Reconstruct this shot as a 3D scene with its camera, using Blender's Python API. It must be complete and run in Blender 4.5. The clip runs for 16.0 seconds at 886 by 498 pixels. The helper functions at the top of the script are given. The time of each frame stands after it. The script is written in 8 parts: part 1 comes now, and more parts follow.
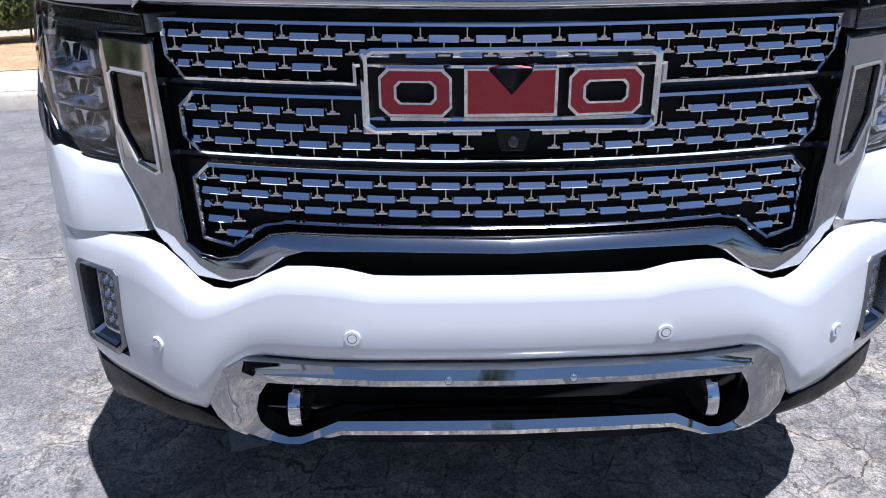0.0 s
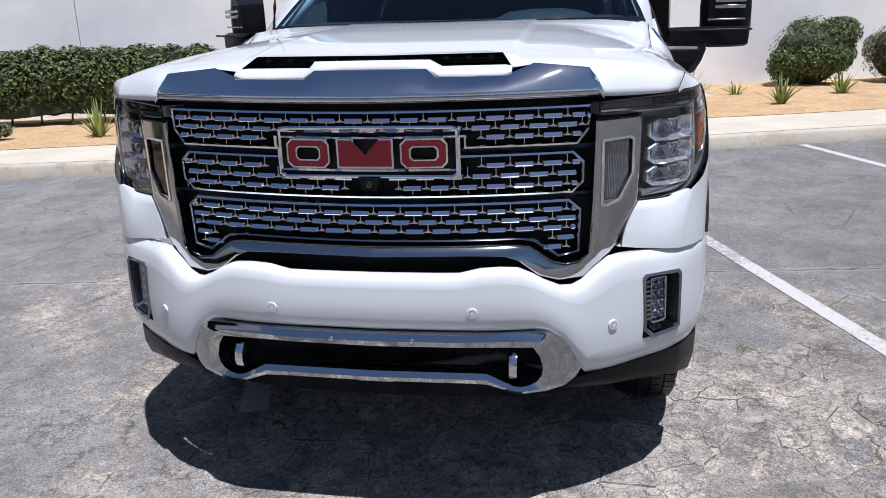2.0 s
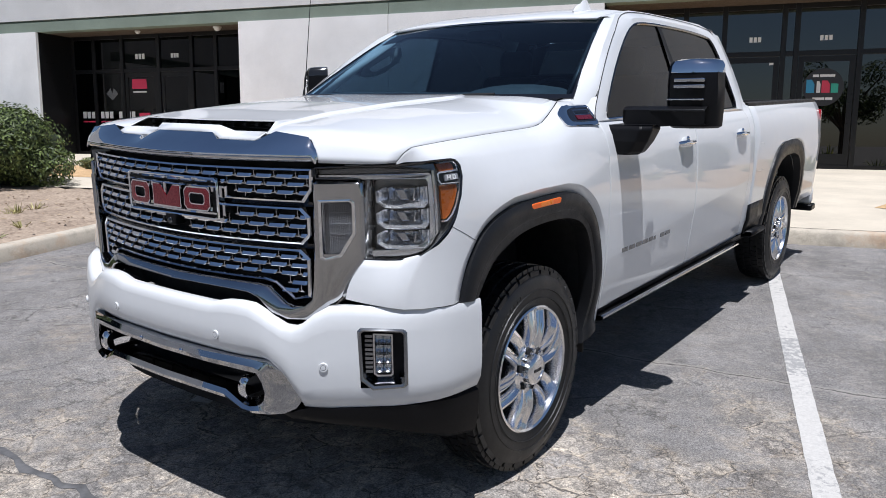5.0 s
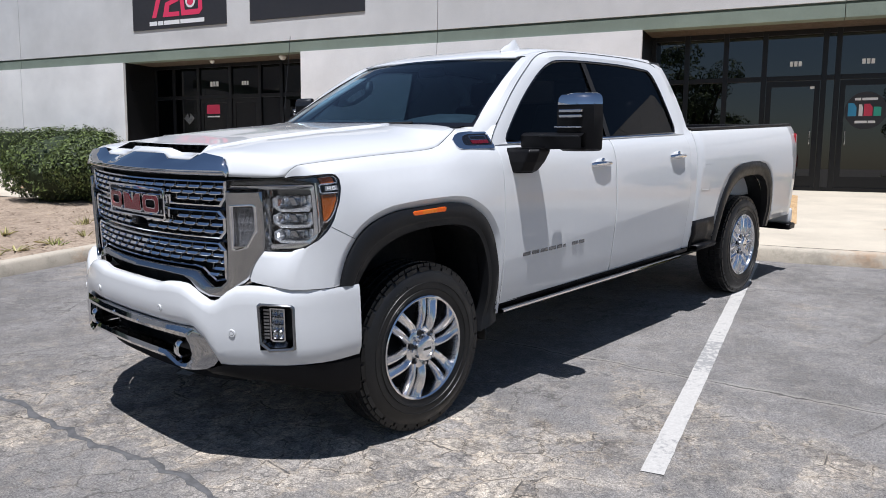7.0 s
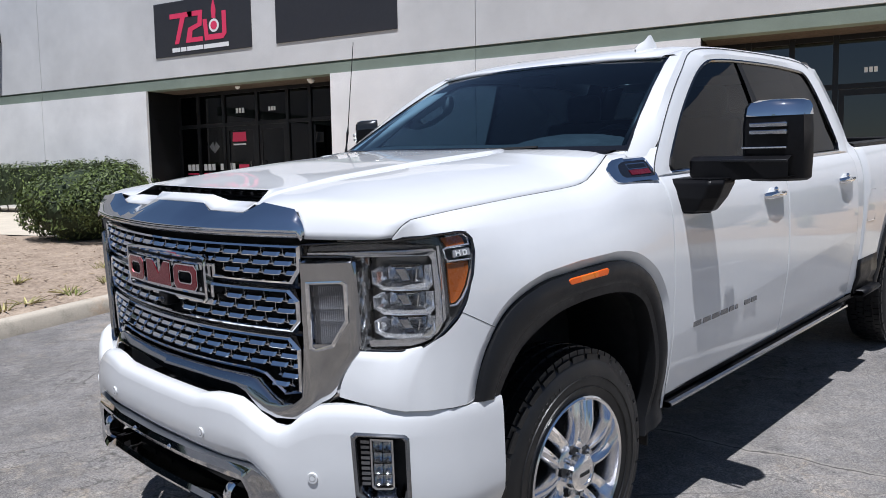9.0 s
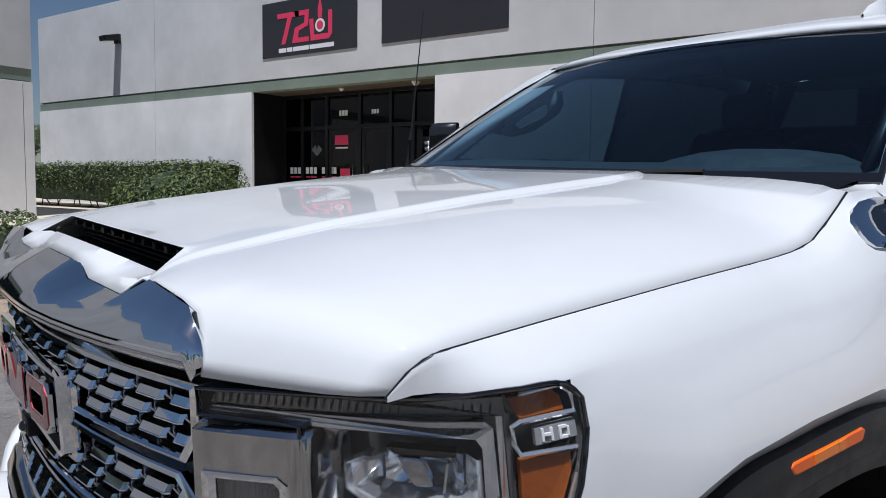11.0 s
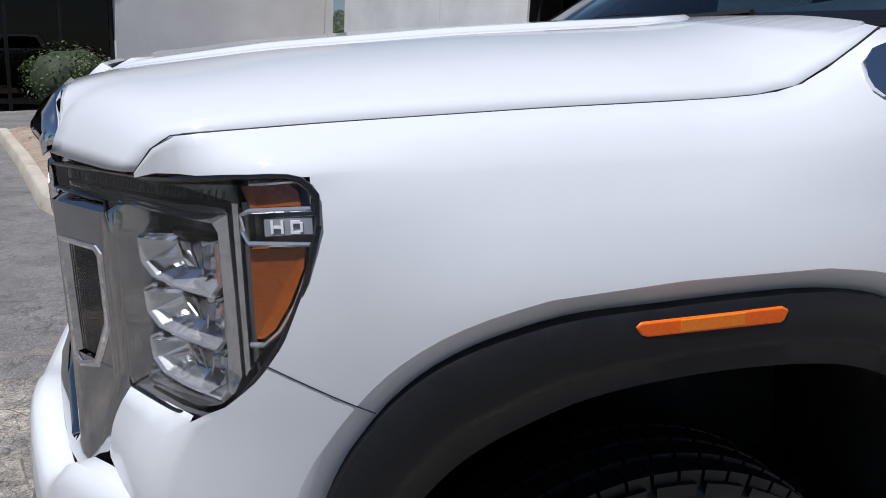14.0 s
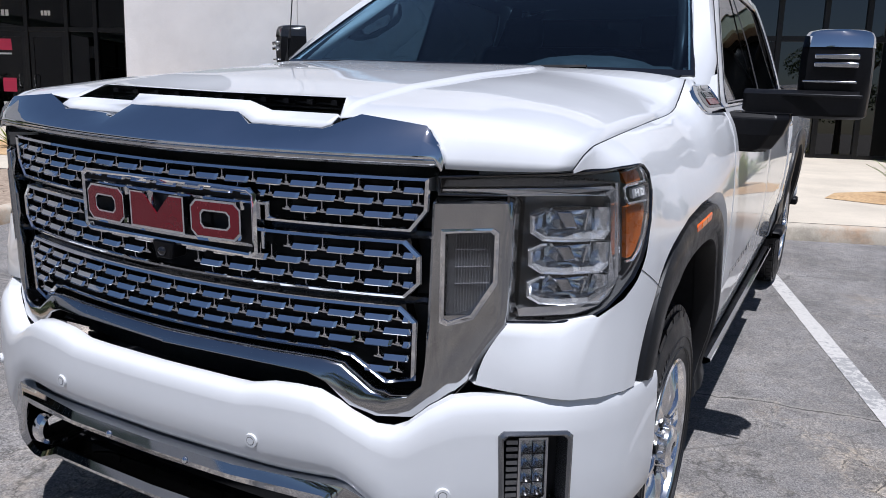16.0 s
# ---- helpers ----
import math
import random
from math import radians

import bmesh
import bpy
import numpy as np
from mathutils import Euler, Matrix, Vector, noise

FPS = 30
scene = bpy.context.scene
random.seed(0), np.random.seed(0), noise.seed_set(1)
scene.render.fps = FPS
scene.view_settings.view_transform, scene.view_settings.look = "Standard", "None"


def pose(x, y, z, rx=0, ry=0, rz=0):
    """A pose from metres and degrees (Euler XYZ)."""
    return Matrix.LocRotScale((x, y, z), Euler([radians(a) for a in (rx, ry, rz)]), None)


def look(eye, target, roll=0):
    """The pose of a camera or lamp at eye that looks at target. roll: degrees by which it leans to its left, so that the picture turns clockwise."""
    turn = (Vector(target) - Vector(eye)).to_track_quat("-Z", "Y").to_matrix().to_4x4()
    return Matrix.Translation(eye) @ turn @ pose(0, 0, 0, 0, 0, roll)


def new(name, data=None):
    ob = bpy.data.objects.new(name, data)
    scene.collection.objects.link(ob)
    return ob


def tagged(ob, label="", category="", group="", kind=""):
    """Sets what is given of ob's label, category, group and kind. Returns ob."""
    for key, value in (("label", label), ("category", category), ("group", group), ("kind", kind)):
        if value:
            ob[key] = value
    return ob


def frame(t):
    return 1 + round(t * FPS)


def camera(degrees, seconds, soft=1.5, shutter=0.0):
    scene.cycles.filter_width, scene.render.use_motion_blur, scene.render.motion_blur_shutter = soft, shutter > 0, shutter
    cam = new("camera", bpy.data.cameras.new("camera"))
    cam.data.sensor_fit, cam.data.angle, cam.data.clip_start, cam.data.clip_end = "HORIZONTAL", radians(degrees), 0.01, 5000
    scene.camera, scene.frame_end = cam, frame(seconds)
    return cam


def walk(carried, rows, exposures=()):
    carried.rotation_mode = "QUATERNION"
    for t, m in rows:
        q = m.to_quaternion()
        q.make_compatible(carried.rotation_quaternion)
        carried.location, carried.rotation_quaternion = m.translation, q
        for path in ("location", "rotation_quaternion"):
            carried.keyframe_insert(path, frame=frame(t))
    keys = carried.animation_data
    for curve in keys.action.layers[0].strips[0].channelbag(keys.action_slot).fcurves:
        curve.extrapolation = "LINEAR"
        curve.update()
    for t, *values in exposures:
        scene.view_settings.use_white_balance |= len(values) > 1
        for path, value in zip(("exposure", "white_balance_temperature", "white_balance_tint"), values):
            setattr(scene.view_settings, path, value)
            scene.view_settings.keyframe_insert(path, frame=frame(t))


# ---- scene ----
cam = camera(61.0, 16.0, soft=0.9)
# the lot slopes up to the building: SLOPE carries the lot's frame (truck square to it) into the upright world
SLOPE = Matrix(((0.95006, 0.31205, 0.00365, 0), (-0.31125, 0.94834, -0.0615, 0), (-0.02266, 0.05729, 0.9981, 0), (0, 0, 0, 1)))
PATH = [
    (0, (-0.145, -1.283, 1.482), (-0.132, 0.562, 0.708), -0.8),
    (0.5, (0.139, -1.497, 1.457), (0.119, 0.375, 0.752), 0.1),
    (1, (0.365, -1.65, 1.509), (0.288, 0.228, 0.827), 0.2),
    (1.5, (0.471, -1.867, 1.562), (0.259, 0.02, 0.935), -1.1),
    (2, (0.617, -2.032, 1.583), (0.265, -0.152, 0.999), -2.1),
    (2.5, (0.953, -2.065, 1.563), (0.47, -0.204, 1.012), -2.5),
    (3, (1.291, -1.991, 1.56), (0.617, -0.182, 1.037), -3.0),
    (3.5, (1.637, -1.785, 1.613), (0.76, -0.057, 1.119), -2.9),
    (4, (1.933, -1.605, 1.611), (0.903, 0.045, 1.143), -2.1),
    (4.5, (2.2, -1.476, 1.581), (1.068, 0.116, 1.149), -1.1),
    (5, (2.523, -1.514, 1.576), (1.338, 0.045, 1.17), -0.6),
    (7.5, (3.694, -1.51, 1.598), (2.297, -0.118, 1.264), -1.1),
    (8, (3.427, -1.366, 1.564), (1.996, -0.007, 1.241), -1.6),
    (8.5, (2.932, -1.205, 1.618), (1.498, 0.156, 1.312), -2.2),
    (9, (2.472, -1.0, 1.622), (1.071, 0.397, 1.331), -2.4),
    (9.5, (2.011, -0.874, 1.626), (0.66, 0.575, 1.351), -2.2),
    (10, (1.647, -0.697, 1.642), (0.314, 0.77, 1.369), -1.6),
    (12.5, (1.819, 0.696, 1.604), (-0.1, 1.158, 1.283), -0.2),
    (13, (1.851, 0.786, 1.589), (-0.069, 1.22, 1.231), -0.6),
    (13.5, (1.837, 0.766, 1.54), (-0.066, 1.208, 1.11), -0.4),
    (14, (1.893, 0.491, 1.507), (0.029, 0.993, 0.982), 0.1),
    (14.5, (1.924, 0.171, 1.505), (0.162, 0.888, 0.886), 0.1),
    (15, (1.83, -0.233, 1.495), (0.249, 0.828, 0.883), 0.5),
    (15.5, (1.697, -0.725, 1.522), (0.413, 0.704, 0.964), 1.2),
    (16, (1.398, -1.104, 1.548), (0.479, 0.611, 1.084), 1.3),
]
walk(cam, [(t, SLOPE @ look(eye, target, roll)) for t, eye, target, roll in PATH], exposures=((0.0, 0.45, 5500, 17), (1.0, 0.22, 5600, 16), (2.5, 0.12, 5900, 14), (5.0, 0.10, 5980, 13), (8.0, 0.10, 6030, 13), (9.5, 0.05, 5920, 13), (12.0, -0.32, 5920, 12), (14.0, -0.16, 5920, 13), (16.0, 0.02, 5860, 15)))

# ---- light ----
SUN_WAY = (SLOPE.to_3x3() @ Vector((0.323, -0.373, 1.71))).normalized()
world = bpy.data.worlds.new("sky")
scene.world = world
world.use_nodes = True
wn = world.node_tree
sky = wn.nodes.new("ShaderNodeTexSky")
sky.sky_type, sky.sun_disc = "NISHITA", False
sky.sun_elevation = math.asin(SUN_WAY.z)
sky.sun_rotation = math.atan2(SUN_WAY.x, SUN_WAY.y)
sky.air_density, sky.dust_density, sky.ozone_density = 1.0, 0.4, 1.8
wn.links.new(sky.outputs[0], wn.nodes["Background"].inputs[0])
wn.nodes["Background"].inputs[1].default_value = 0.054
sun = new("sun", bpy.data.lights.new("sun", "SUN"))
sun.data.energy, sun.data.angle, sun.data.color = 5.0, radians(0.53), (1.0, 0.98, 0.945)
sun.matrix_world = look(tuple(SUN_WAY * 40), (0, 0, 0))


# ---- materials ----
def material(name):
    m = bpy.data.materials.new(name)
    m.use_nodes = True
    t = m.node_tree
    return m, t, t.nodes["Principled BSDF"]


def node(t, kind, **values):
    n = t.nodes.new(kind)
    for key, value in values.items():
        n.inputs[key].default_value = value
    return n


def noise_tex(t, scale, detail=6.0, rough=0.6):
    co = t.nodes.new("ShaderNodeTexCoord")
    n = node(t, "ShaderNodeTexNoise", Scale=scale, Detail=detail, Roughness=rough)
    t.links.new(co.outputs["Object"], n.inputs["Vector"])
    return n.outputs["Fac"]


def ramp(t, fac, stops):
    r = t.nodes.new("ShaderNodeValToRGB")
    while len(r.color_ramp.elements) < len(stops):
        r.color_ramp.elements.new(0.5)
    for e, (at, c) in zip(r.color_ramp.elements, stops):
        e.position, e.color = at, (*c, 1) if len(c) == 3 else (c[0], c[0], c[0], 1)
    t.links.new(fac, r.inputs["Fac"])
    return r.outputs["Color"]


def mixed(t, fac, a, b, how="MIX"):
    m = t.nodes.new("ShaderNodeMix")
    m.data_type, m.blend_type = "RGBA", how
    for sock, value in ((m.inputs["Factor"], fac), (m.inputs[6], a), (m.inputs[7], b)):
        if isinstance(value, bpy.types.NodeSocket):
            t.links.new(value, sock)
        elif isinstance(value, (tuple, list)):
            sock.default_value = (*value, 1)
        else:
            sock.default_value = value
    return m.outputs[2]


def bump(t, p, height, strength, distance):
    b = node(t, "ShaderNodeBump", Strength=strength, Distance=distance)
    t.links.new(height, b.inputs["Height"])
    t.links.new(b.outputs[0], p.inputs["Normal"])


def plain(name, color, rough=0.5, metal=0.0, coat=0.0, grain=0.08, scale=60.0, bumps=0.0, spec=0.5):
    """A plain surface with a slight grain in colour and gloss."""
    m, t, p = material(name)
    n = noise_tex(t, scale)
    dark = tuple(c * (1 - grain) for c in color)
    light = tuple(min(1, c * (1 + grain)) for c in color)
    t.links.new(ramp(t, n, ((0.3, dark), (0.7, light))), p.inputs["Base Color"])
    t.links.new(ramp(t, noise_tex(t, scale * 0.23), ((0.3, (max(0.0, rough - 0.25 * rough),)), (0.75, (min(1.0, rough * 1.25),)))), p.inputs["Roughness"])
    p.inputs["Metallic"].default_value = metal
    p.inputs["Coat Weight"].default_value = coat
    p.inputs["Coat Roughness"].default_value = 0.03
    p.inputs["Specular IOR Level"].default_value = spec
    if bumps:
        bump(t, p, noise_tex(t, scale * 3), bumps, 0.002)
    return m


def pane(name, tint, gloss=0.04, ior=1.5, through_rough=False):
    """Glass as a thin sheet: tinted see-through with a Fresnel gloss."""
    m, t, p = material(name)
    t.nodes.remove(p)
    clear = node(t, "ShaderNodeBsdfTransparent", Color=(*tint, 1))
    shine = node(t, "ShaderNodeBsdfGlossy", Color=(1, 1, 1, 1), Roughness=gloss)
    f = node(t, "ShaderNodeFresnel", IOR=ior)
    mix = t.nodes.new("ShaderNodeMixShader")
    t.links.new(f.outputs[0], mix.inputs[0])
    t.links.new(clear.outputs[0], mix.inputs[1])
    t.links.new(shine.outputs[0], mix.inputs[2])
    t.links.new(mix.outputs[0], t.nodes["Material Output"].inputs[0])
    return m


PAINT = plain("white_paint", (0.70, 0.708, 0.71), 0.55, coat=1.0, grain=0.008, scale=25, spec=0.15)
CHROME = plain("chrome", (0.80, 0.81, 0.83), 0.035, metal=1.0, grain=0.02, scale=14)
TRIM_CHROME = plain("trim_chrome", (0.50, 0.505, 0.52), 0.05, metal=1.0, grain=0.03, scale=14)
CAST_CHROME = plain("cast_chrome", (0.45, 0.455, 0.465), 0.10, metal=1.0, grain=0.03, scale=14)
POLISHED = plain("polished_alloy", (0.86, 0.86, 0.87), 0.17, metal=1.0, grain=0.03, scale=20)
SATIN = plain("satin_chrome", (0.62, 0.63, 0.65), 0.16, metal=1.0, grain=0.04, scale=20)
LAMP_CHROME = plain("metallised_reflector", (0.92, 0.93, 0.95), 0.08, metal=0.80, coat=0.5, grain=0.03, scale=14)
GUIDE = plain("light_guide_grey", (0.66, 0.67, 0.69), 0.07, metal=0.85, coat=1.0, grain=0.10, scale=60)
DARKMETAL = plain("smoked_metal", (0.055, 0.057, 0.060), 0.16, metal=0.7, grain=0.03, scale=8)
SMOKED = plain("smoked_guide", (0.13, 0.135, 0.145), 0.12, metal=0.6, coat=1.0, grain=0.05, scale=30)
FOGGREY = plain("fog_bezel_grey", (0.22, 0.225, 0.235), 0.20, metal=0.8, grain=0.03, scale=12)
BOWL = plain("lamp_bowl", (0.20, 0.204, 0.212), 0.22, metal=0.5, grain=0.05, scale=8)
BLACK = plain("black_plastic", (0.006, 0.006, 0.007), 0.40, grain=0.2, scale=90, bumps=0.1, spec=0.16)
GLOSSBLACK = plain("gloss_black", (0.008, 0.008, 0.010), 0.08, coat=0.6, grain=0.1)
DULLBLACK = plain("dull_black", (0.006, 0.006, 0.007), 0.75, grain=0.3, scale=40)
CHARCOAL = plain("flare_plastic", (0.010, 0.0105, 0.012), 0.42, grain=0.15, scale=120, bumps=0.15, spec=0.3)
RUBBER = plain("tyre_rubber", (0.009, 0.009, 0.0095), 0.46, grain=0.25, scale=50, bumps=0.3, spec=0.45)
CORNER_AMBER = plain("corner_amber", (0.30, 0.072, 0.004), 0.3, coat=0.3, grain=0.12, scale=200)
AMBER = plain("amber_lens", (0.95, 0.135, 0.0), 0.35, coat=0.15, grain=0.12, scale=200)
MARKER_LENS = plain("marker_lens", (0.95, 0.22, 0.005), 0.3, coat=0.3, grain=0.15, scale=220)
RED = plain("red_enamel", (0.20, 0.008, 0.018), 0.25, metal=0.5, coat=0.7, grain=0.05)
REDLENS = plain("red_lens", (0.35, 0.01, 0.012), 0.12, coat=1.0)
LEATHER = plain("dark_leather", (0.022, 0.022, 0.024), 0.5, grain=0.2, bumps=0.2)
TRIMGREY = plain("grey_trim", (0.58, 0.575, 0.56), 0.6, grain=0.05)
PIPE = plain("lamp_grey", (0.52, 0.53, 0.55), 0.12, metal=1.0, grain=0.05)
BADGEGREY = plain("badge_grey", (0.28, 0.285, 0.30), 0.3, coat=0.6, grain=0.05)
# lighter than LEATHER: sunlight on the dash is put into the colour
DASH = plain("sunlit_dash_padding", (0.060, 0.066, 0.070), 0.55, grain=0.15, bumps=0.2)
SCREEN = pane("windscreen_glass", (0.24, 0.44, 0.60), 0.01, 1.52)
TINT = pane("side_glass", (0.018, 0.019, 0.021), 0.01, 1.27)
LIGHT_TINT = pane("front_side_glass", (0.15, 0.165, 0.175), 0.01, 1.27)
PROJECTOR = plain("projector_glass", (0.40, 0.41, 0.44), 0.04, metal=1.0, coat=1.0, grain=0.02)
CLEAR = pane("clear_lens", (0.93, 0.94, 0.95), 0.02, 1.45)
SMOKE = pane("smoked_lens", (0.74, 0.75, 0.77), 0.03, 1.5)
SHOP = pane("shop_glass", (0.018, 0.019, 0.021), 0.004, 1.38)
# copy of SHOP with its reflection raised to brighten the east panes
SHOP_EAST = pane("shop_glass_brighter_reflection", (0.018, 0.019, 0.021), 0.004, 1.9)


def ground_material():
    """Weathered asphalt: pale rough stone where it is worn, darker where sealed, with dust and a net of cracks."""
    m, t, p = material("worn_asphalt")
    co = t.nodes.new("ShaderNodeTexCoord")
    stone = node(t, "ShaderNodeTexVoronoi", Scale=210.0)
    t.links.new(co.outputs["Object"], stone.inputs["Vector"])
    grit = noise_tex(t, 105, 9, 0.84)
    lumps = noise_tex(t, 14, 9, 0.78)
    fine = ramp(t, grit, ((0.38, (0.12, 0.12, 0.125)), (0.50, (0.42, 0.413, 0.40)), (0.62, (0.92, 0.90, 0.87))))
    speck = ramp(t, stone.outputs["Color"], ((0.25, (0.20, 0.20, 0.205)), (0.9, (0.75, 0.735, 0.71))))
    worn = mixed(t, 0.30, fine, speck)
    blot = ramp(t, lumps, ((0.38, (0.68, 0.67, 0.66)), (0.60, (1.16, 1.14, 1.11))))
    worn = mixed(t, 1.0, worn, blot, "MULTIPLY")
    sealed = ramp(t, grit, ((0.38, (0.09, 0.091, 0.098)), (0.62, (0.42, 0.42, 0.425))))
    big = noise_tex(t, 0.30, 9, 0.72)
    axes = t.nodes.new("ShaderNodeSeparateXYZ")
    t.links.new(co.outputs["Object"], axes.inputs[0])
    drift = node(t, "ShaderNodeMath")
    drift.operation = "MULTIPLY_ADD"
    t.links.new(axes.outputs["Y"], drift.inputs[0])
    drift.inputs[1].default_value = 0.026
    t.links.new(big, drift.inputs[2])
    across = node(t, "ShaderNodeMath")
    across.operation = "MULTIPLY_ADD"
    t.links.new(axes.outputs["X"], across.inputs[0])
    across.inputs[1].default_value = 0.014
    t.links.new(drift.outputs[0], across.inputs[2])
    where = ramp(t, across.outputs[0], ((0.46, (0.0,)), (0.55, (1.0,))))
    west = node(t, "ShaderNodeMath")
    west.operation = "MULTIPLY_ADD"
    t.links.new(axes.outputs["X"], west.inputs[0])
    west.inputs[1].default_value = -0.24
    t.links.new(big, west.inputs[2])
    where = mixed(t, 1.0, where, ramp(t, west.outputs[0], ((0.88, (0.0,)), (1.0, (1.0,)))), "LIGHTEN")
    base = mixed(t, where, worn, sealed)
    stain = ramp(t, noise_tex(t, 1.7, 8, 0.7), ((0.35, (0.64, 0.62, 0.59)), (0.65, (1.0, 0.97, 0.925))))
    base = mixed(t, 1.0, base, stain, "MULTIPLY")
    dust = ramp(t, noise_tex(t, 1.1, 10, 0.78), ((0.56, (0.0,)), (0.72, (0.55,))))
    base = mixed(t, dust, base, (0.37, 0.31, 0.24))
    # cracks at two sizes, each only in places
    warp = noise_tex(t, 1.6, 6, 0.65)
    addv = t.nodes.new("ShaderNodeVectorMath")
    addv.operation = "ADD"
    t.links.new(co.outputs["Object"], addv.inputs[0])
    t.links.new(warp, addv.inputs[1])
    for scale, width, seed_scale, at, tone in ((0.75, 0.007, 0.6, 0.44, 0.8), (3.2, 0.028, 0.9, 0.49, 0.8)):
        cr = node(t, "ShaderNodeTexVoronoi", Scale=scale)
        cr.feature = "DISTANCE_TO_EDGE"
        t.links.new(addv.outputs[0], cr.inputs["Vector"])
        crack = ramp(t, cr.outputs["Distance"], ((0.0, (tone,)), (width, (0.0,))))
        some = ramp(t, noise_tex(t, seed_scale, 4), ((at, (0.0,)), (at + 0.1, (1.0,))))
        base = mixed(t, mixed(t, 1.0, crack, some, "MULTIPLY"), base, (0.075, 0.072, 0.068))
    # crumbling flakes a few centimetres wide, dark in their joints
    shake = node(t, "ShaderNodeTexNoise", Scale=16.0, Detail=6.0, Roughness=0.75)
    t.links.new(co.outputs["Object"], shake.inputs["Vector"])
    flake_at = t.nodes.new("ShaderNodeVectorMath")
    flake_at.operation = "MULTIPLY_ADD"
    t.links.new(shake.outputs["Color"], flake_at.inputs[0])
    flake_at.inputs[1].default_value = (0.05, 0.05, 0.05)
    t.links.new(co.outputs["Object"], flake_at.inputs[2])
    flake = node(t, "ShaderNodeTexVoronoi", Scale=17.0)
    flake.feature = "DISTANCE_TO_EDGE"
    t.links.new(flake_at.outputs[0], flake.inputs["Vector"])
    chip = node(t, "ShaderNodeTexVoronoi", Scale=17.0)
    t.links.new(flake_at.outputs[0], chip.inputs["Vector"])
    broken = mixed(t, 1.0, ramp(t, noise_tex(t, 3.2, 6, 0.75), ((0.40, (0.10,)), (0.50, (1.0,)))), ramp(t, where, ((0.2, (1.0,)), (0.9, (0.45,)))), "MULTIPLY")
    base = mixed(t, broken, base, mixed(t, 1.0, base, ramp(t, chip.outputs["Color"], ((0.1, (0.84, 0.84, 0.85)), (0.55, (1.10, 1.09, 1.07)), (0.95, (1.36, 1.32, 1.25)))), "MULTIPLY"))
    joint = mixed(t, 1.0, ramp(t, flake.outputs["Distance"], ((0.03, (0.85,)), (0.10, (0.0,)))), broken, "MULTIPLY")
    joint = mixed(t, 1.0, joint, ramp(t, noise_tex(t, 34, 7, 0.8), ((0.44, (0.0,)), (0.54, (0.8,)))), "MULTIPLY")
    base = mixed(t, joint, base, (0.10, 0.098, 0.095))
    # one long crack across the bay
    slant = node(t, "ShaderNodeMath")
    slant.operation = "MULTIPLY_ADD"
    t.links.new(axes.outputs["X"], slant.inputs[0])
    slant.inputs[1].default_value = 0.19
    t.links.new(axes.outputs["Y"], slant.inputs[2])
    wander = node(t, "ShaderNodeMath")
    wander.operation = "MULTIPLY_ADD"
    t.links.new(noise_tex(t, 2.4, 7, 0.65), wander.inputs[0])
    wander.inputs[1].default_value = 0.22
    t.links.new(slant.outputs[0], wander.inputs[2])
    off = node(t, "ShaderNodeMath")
    off.operation = "SUBTRACT"
    t.links.new(wander.outputs[0], off.inputs[0])
    off.inputs[1].default_value = 2.627
    gap = node(t, "ShaderNodeMath")
    gap.operation = "ABSOLUTE"
    t.links.new(off.outputs[0], gap.inputs[0])
    base = mixed(t, ramp(t, gap.outputs[0], ((0.012, (0.28,)), (0.045, (0.0,)))), base, (0.50, 0.47, 0.42))
    base = mixed(t, ramp(t, gap.outputs[0], ((0.004, (0.85,)), (0.011, (0.0,)))), base, (0.06, 0.058, 0.055))
    # a close net of old cracks, their edges crumbled and filled with pale dust
    wob = noise_tex(t, 7.0, 5, 0.7)
    net_at = t.nodes.new("ShaderNodeVectorMath")
    net_at.operation = "MULTIPLY_ADD"
    t.links.new(wob, net_at.inputs[0])
    net_at.inputs[1].default_value = (0.18, 0.18, 0.18)
    t.links.new(co.outputs["Object"], net_at.inputs[2])
    net = node(t, "ShaderNodeTexVoronoi", Scale=5.6)
    net.feature = "DISTANCE_TO_EDGE"
    t.links.new(net_at.outputs[0], net.inputs["Vector"])
    cell = node(t, "ShaderNodeTexVoronoi", Scale=5.6)
    t.links.new(net_at.outputs[0], cell.inputs["Vector"])
    old = ramp(t, where, ((0.25, (1.0,)), (0.9, (0.12,))))
    patchy = mixed(t, 1.0, ramp(t, noise_tex(t, 0.8, 7, 0.75), ((0.34, (0.0,)), (0.46, (1.0,)))), old, "MULTIPLY")
    tone = ramp(t, cell.outputs["Color"], ((0.1, (0.74, 0.75, 0.78)), (0.9, (1.16, 1.13, 1.08))))
    base = mixed(t, patchy, base, mixed(t, 1.0, base, tone, "MULTIPLY"))
    crumb = mixed(t, 1.0, ramp(t, net.outputs["Distance"], ((0.02, (0.85,)), (0.10, (0.0,)))), ramp(t, noise_tex(t, 30, 6, 0.8), ((0.44, (0.0,)), (0.56, (1.0,)))), "MULTIPLY")
    base = mixed(t, mixed(t, 1.0, crumb, patchy, "MULTIPLY"), base, (0.52, 0.45, 0.36))
    split = ramp(t, net.outputs["Distance"], ((0.010, (0.90,)), (0.024, (0.0,))))
    split = mixed(t, 1.0, split, ramp(t, noise_tex(t, 4.5, 6, 0.7), ((0.40, (0.15,)), (0.52, (1.0,)))), "MULTIPLY")
    base = mixed(t, mixed(t, 1.0, split, patchy, "MULTIPLY"), base, (0.07, 0.066, 0.062))
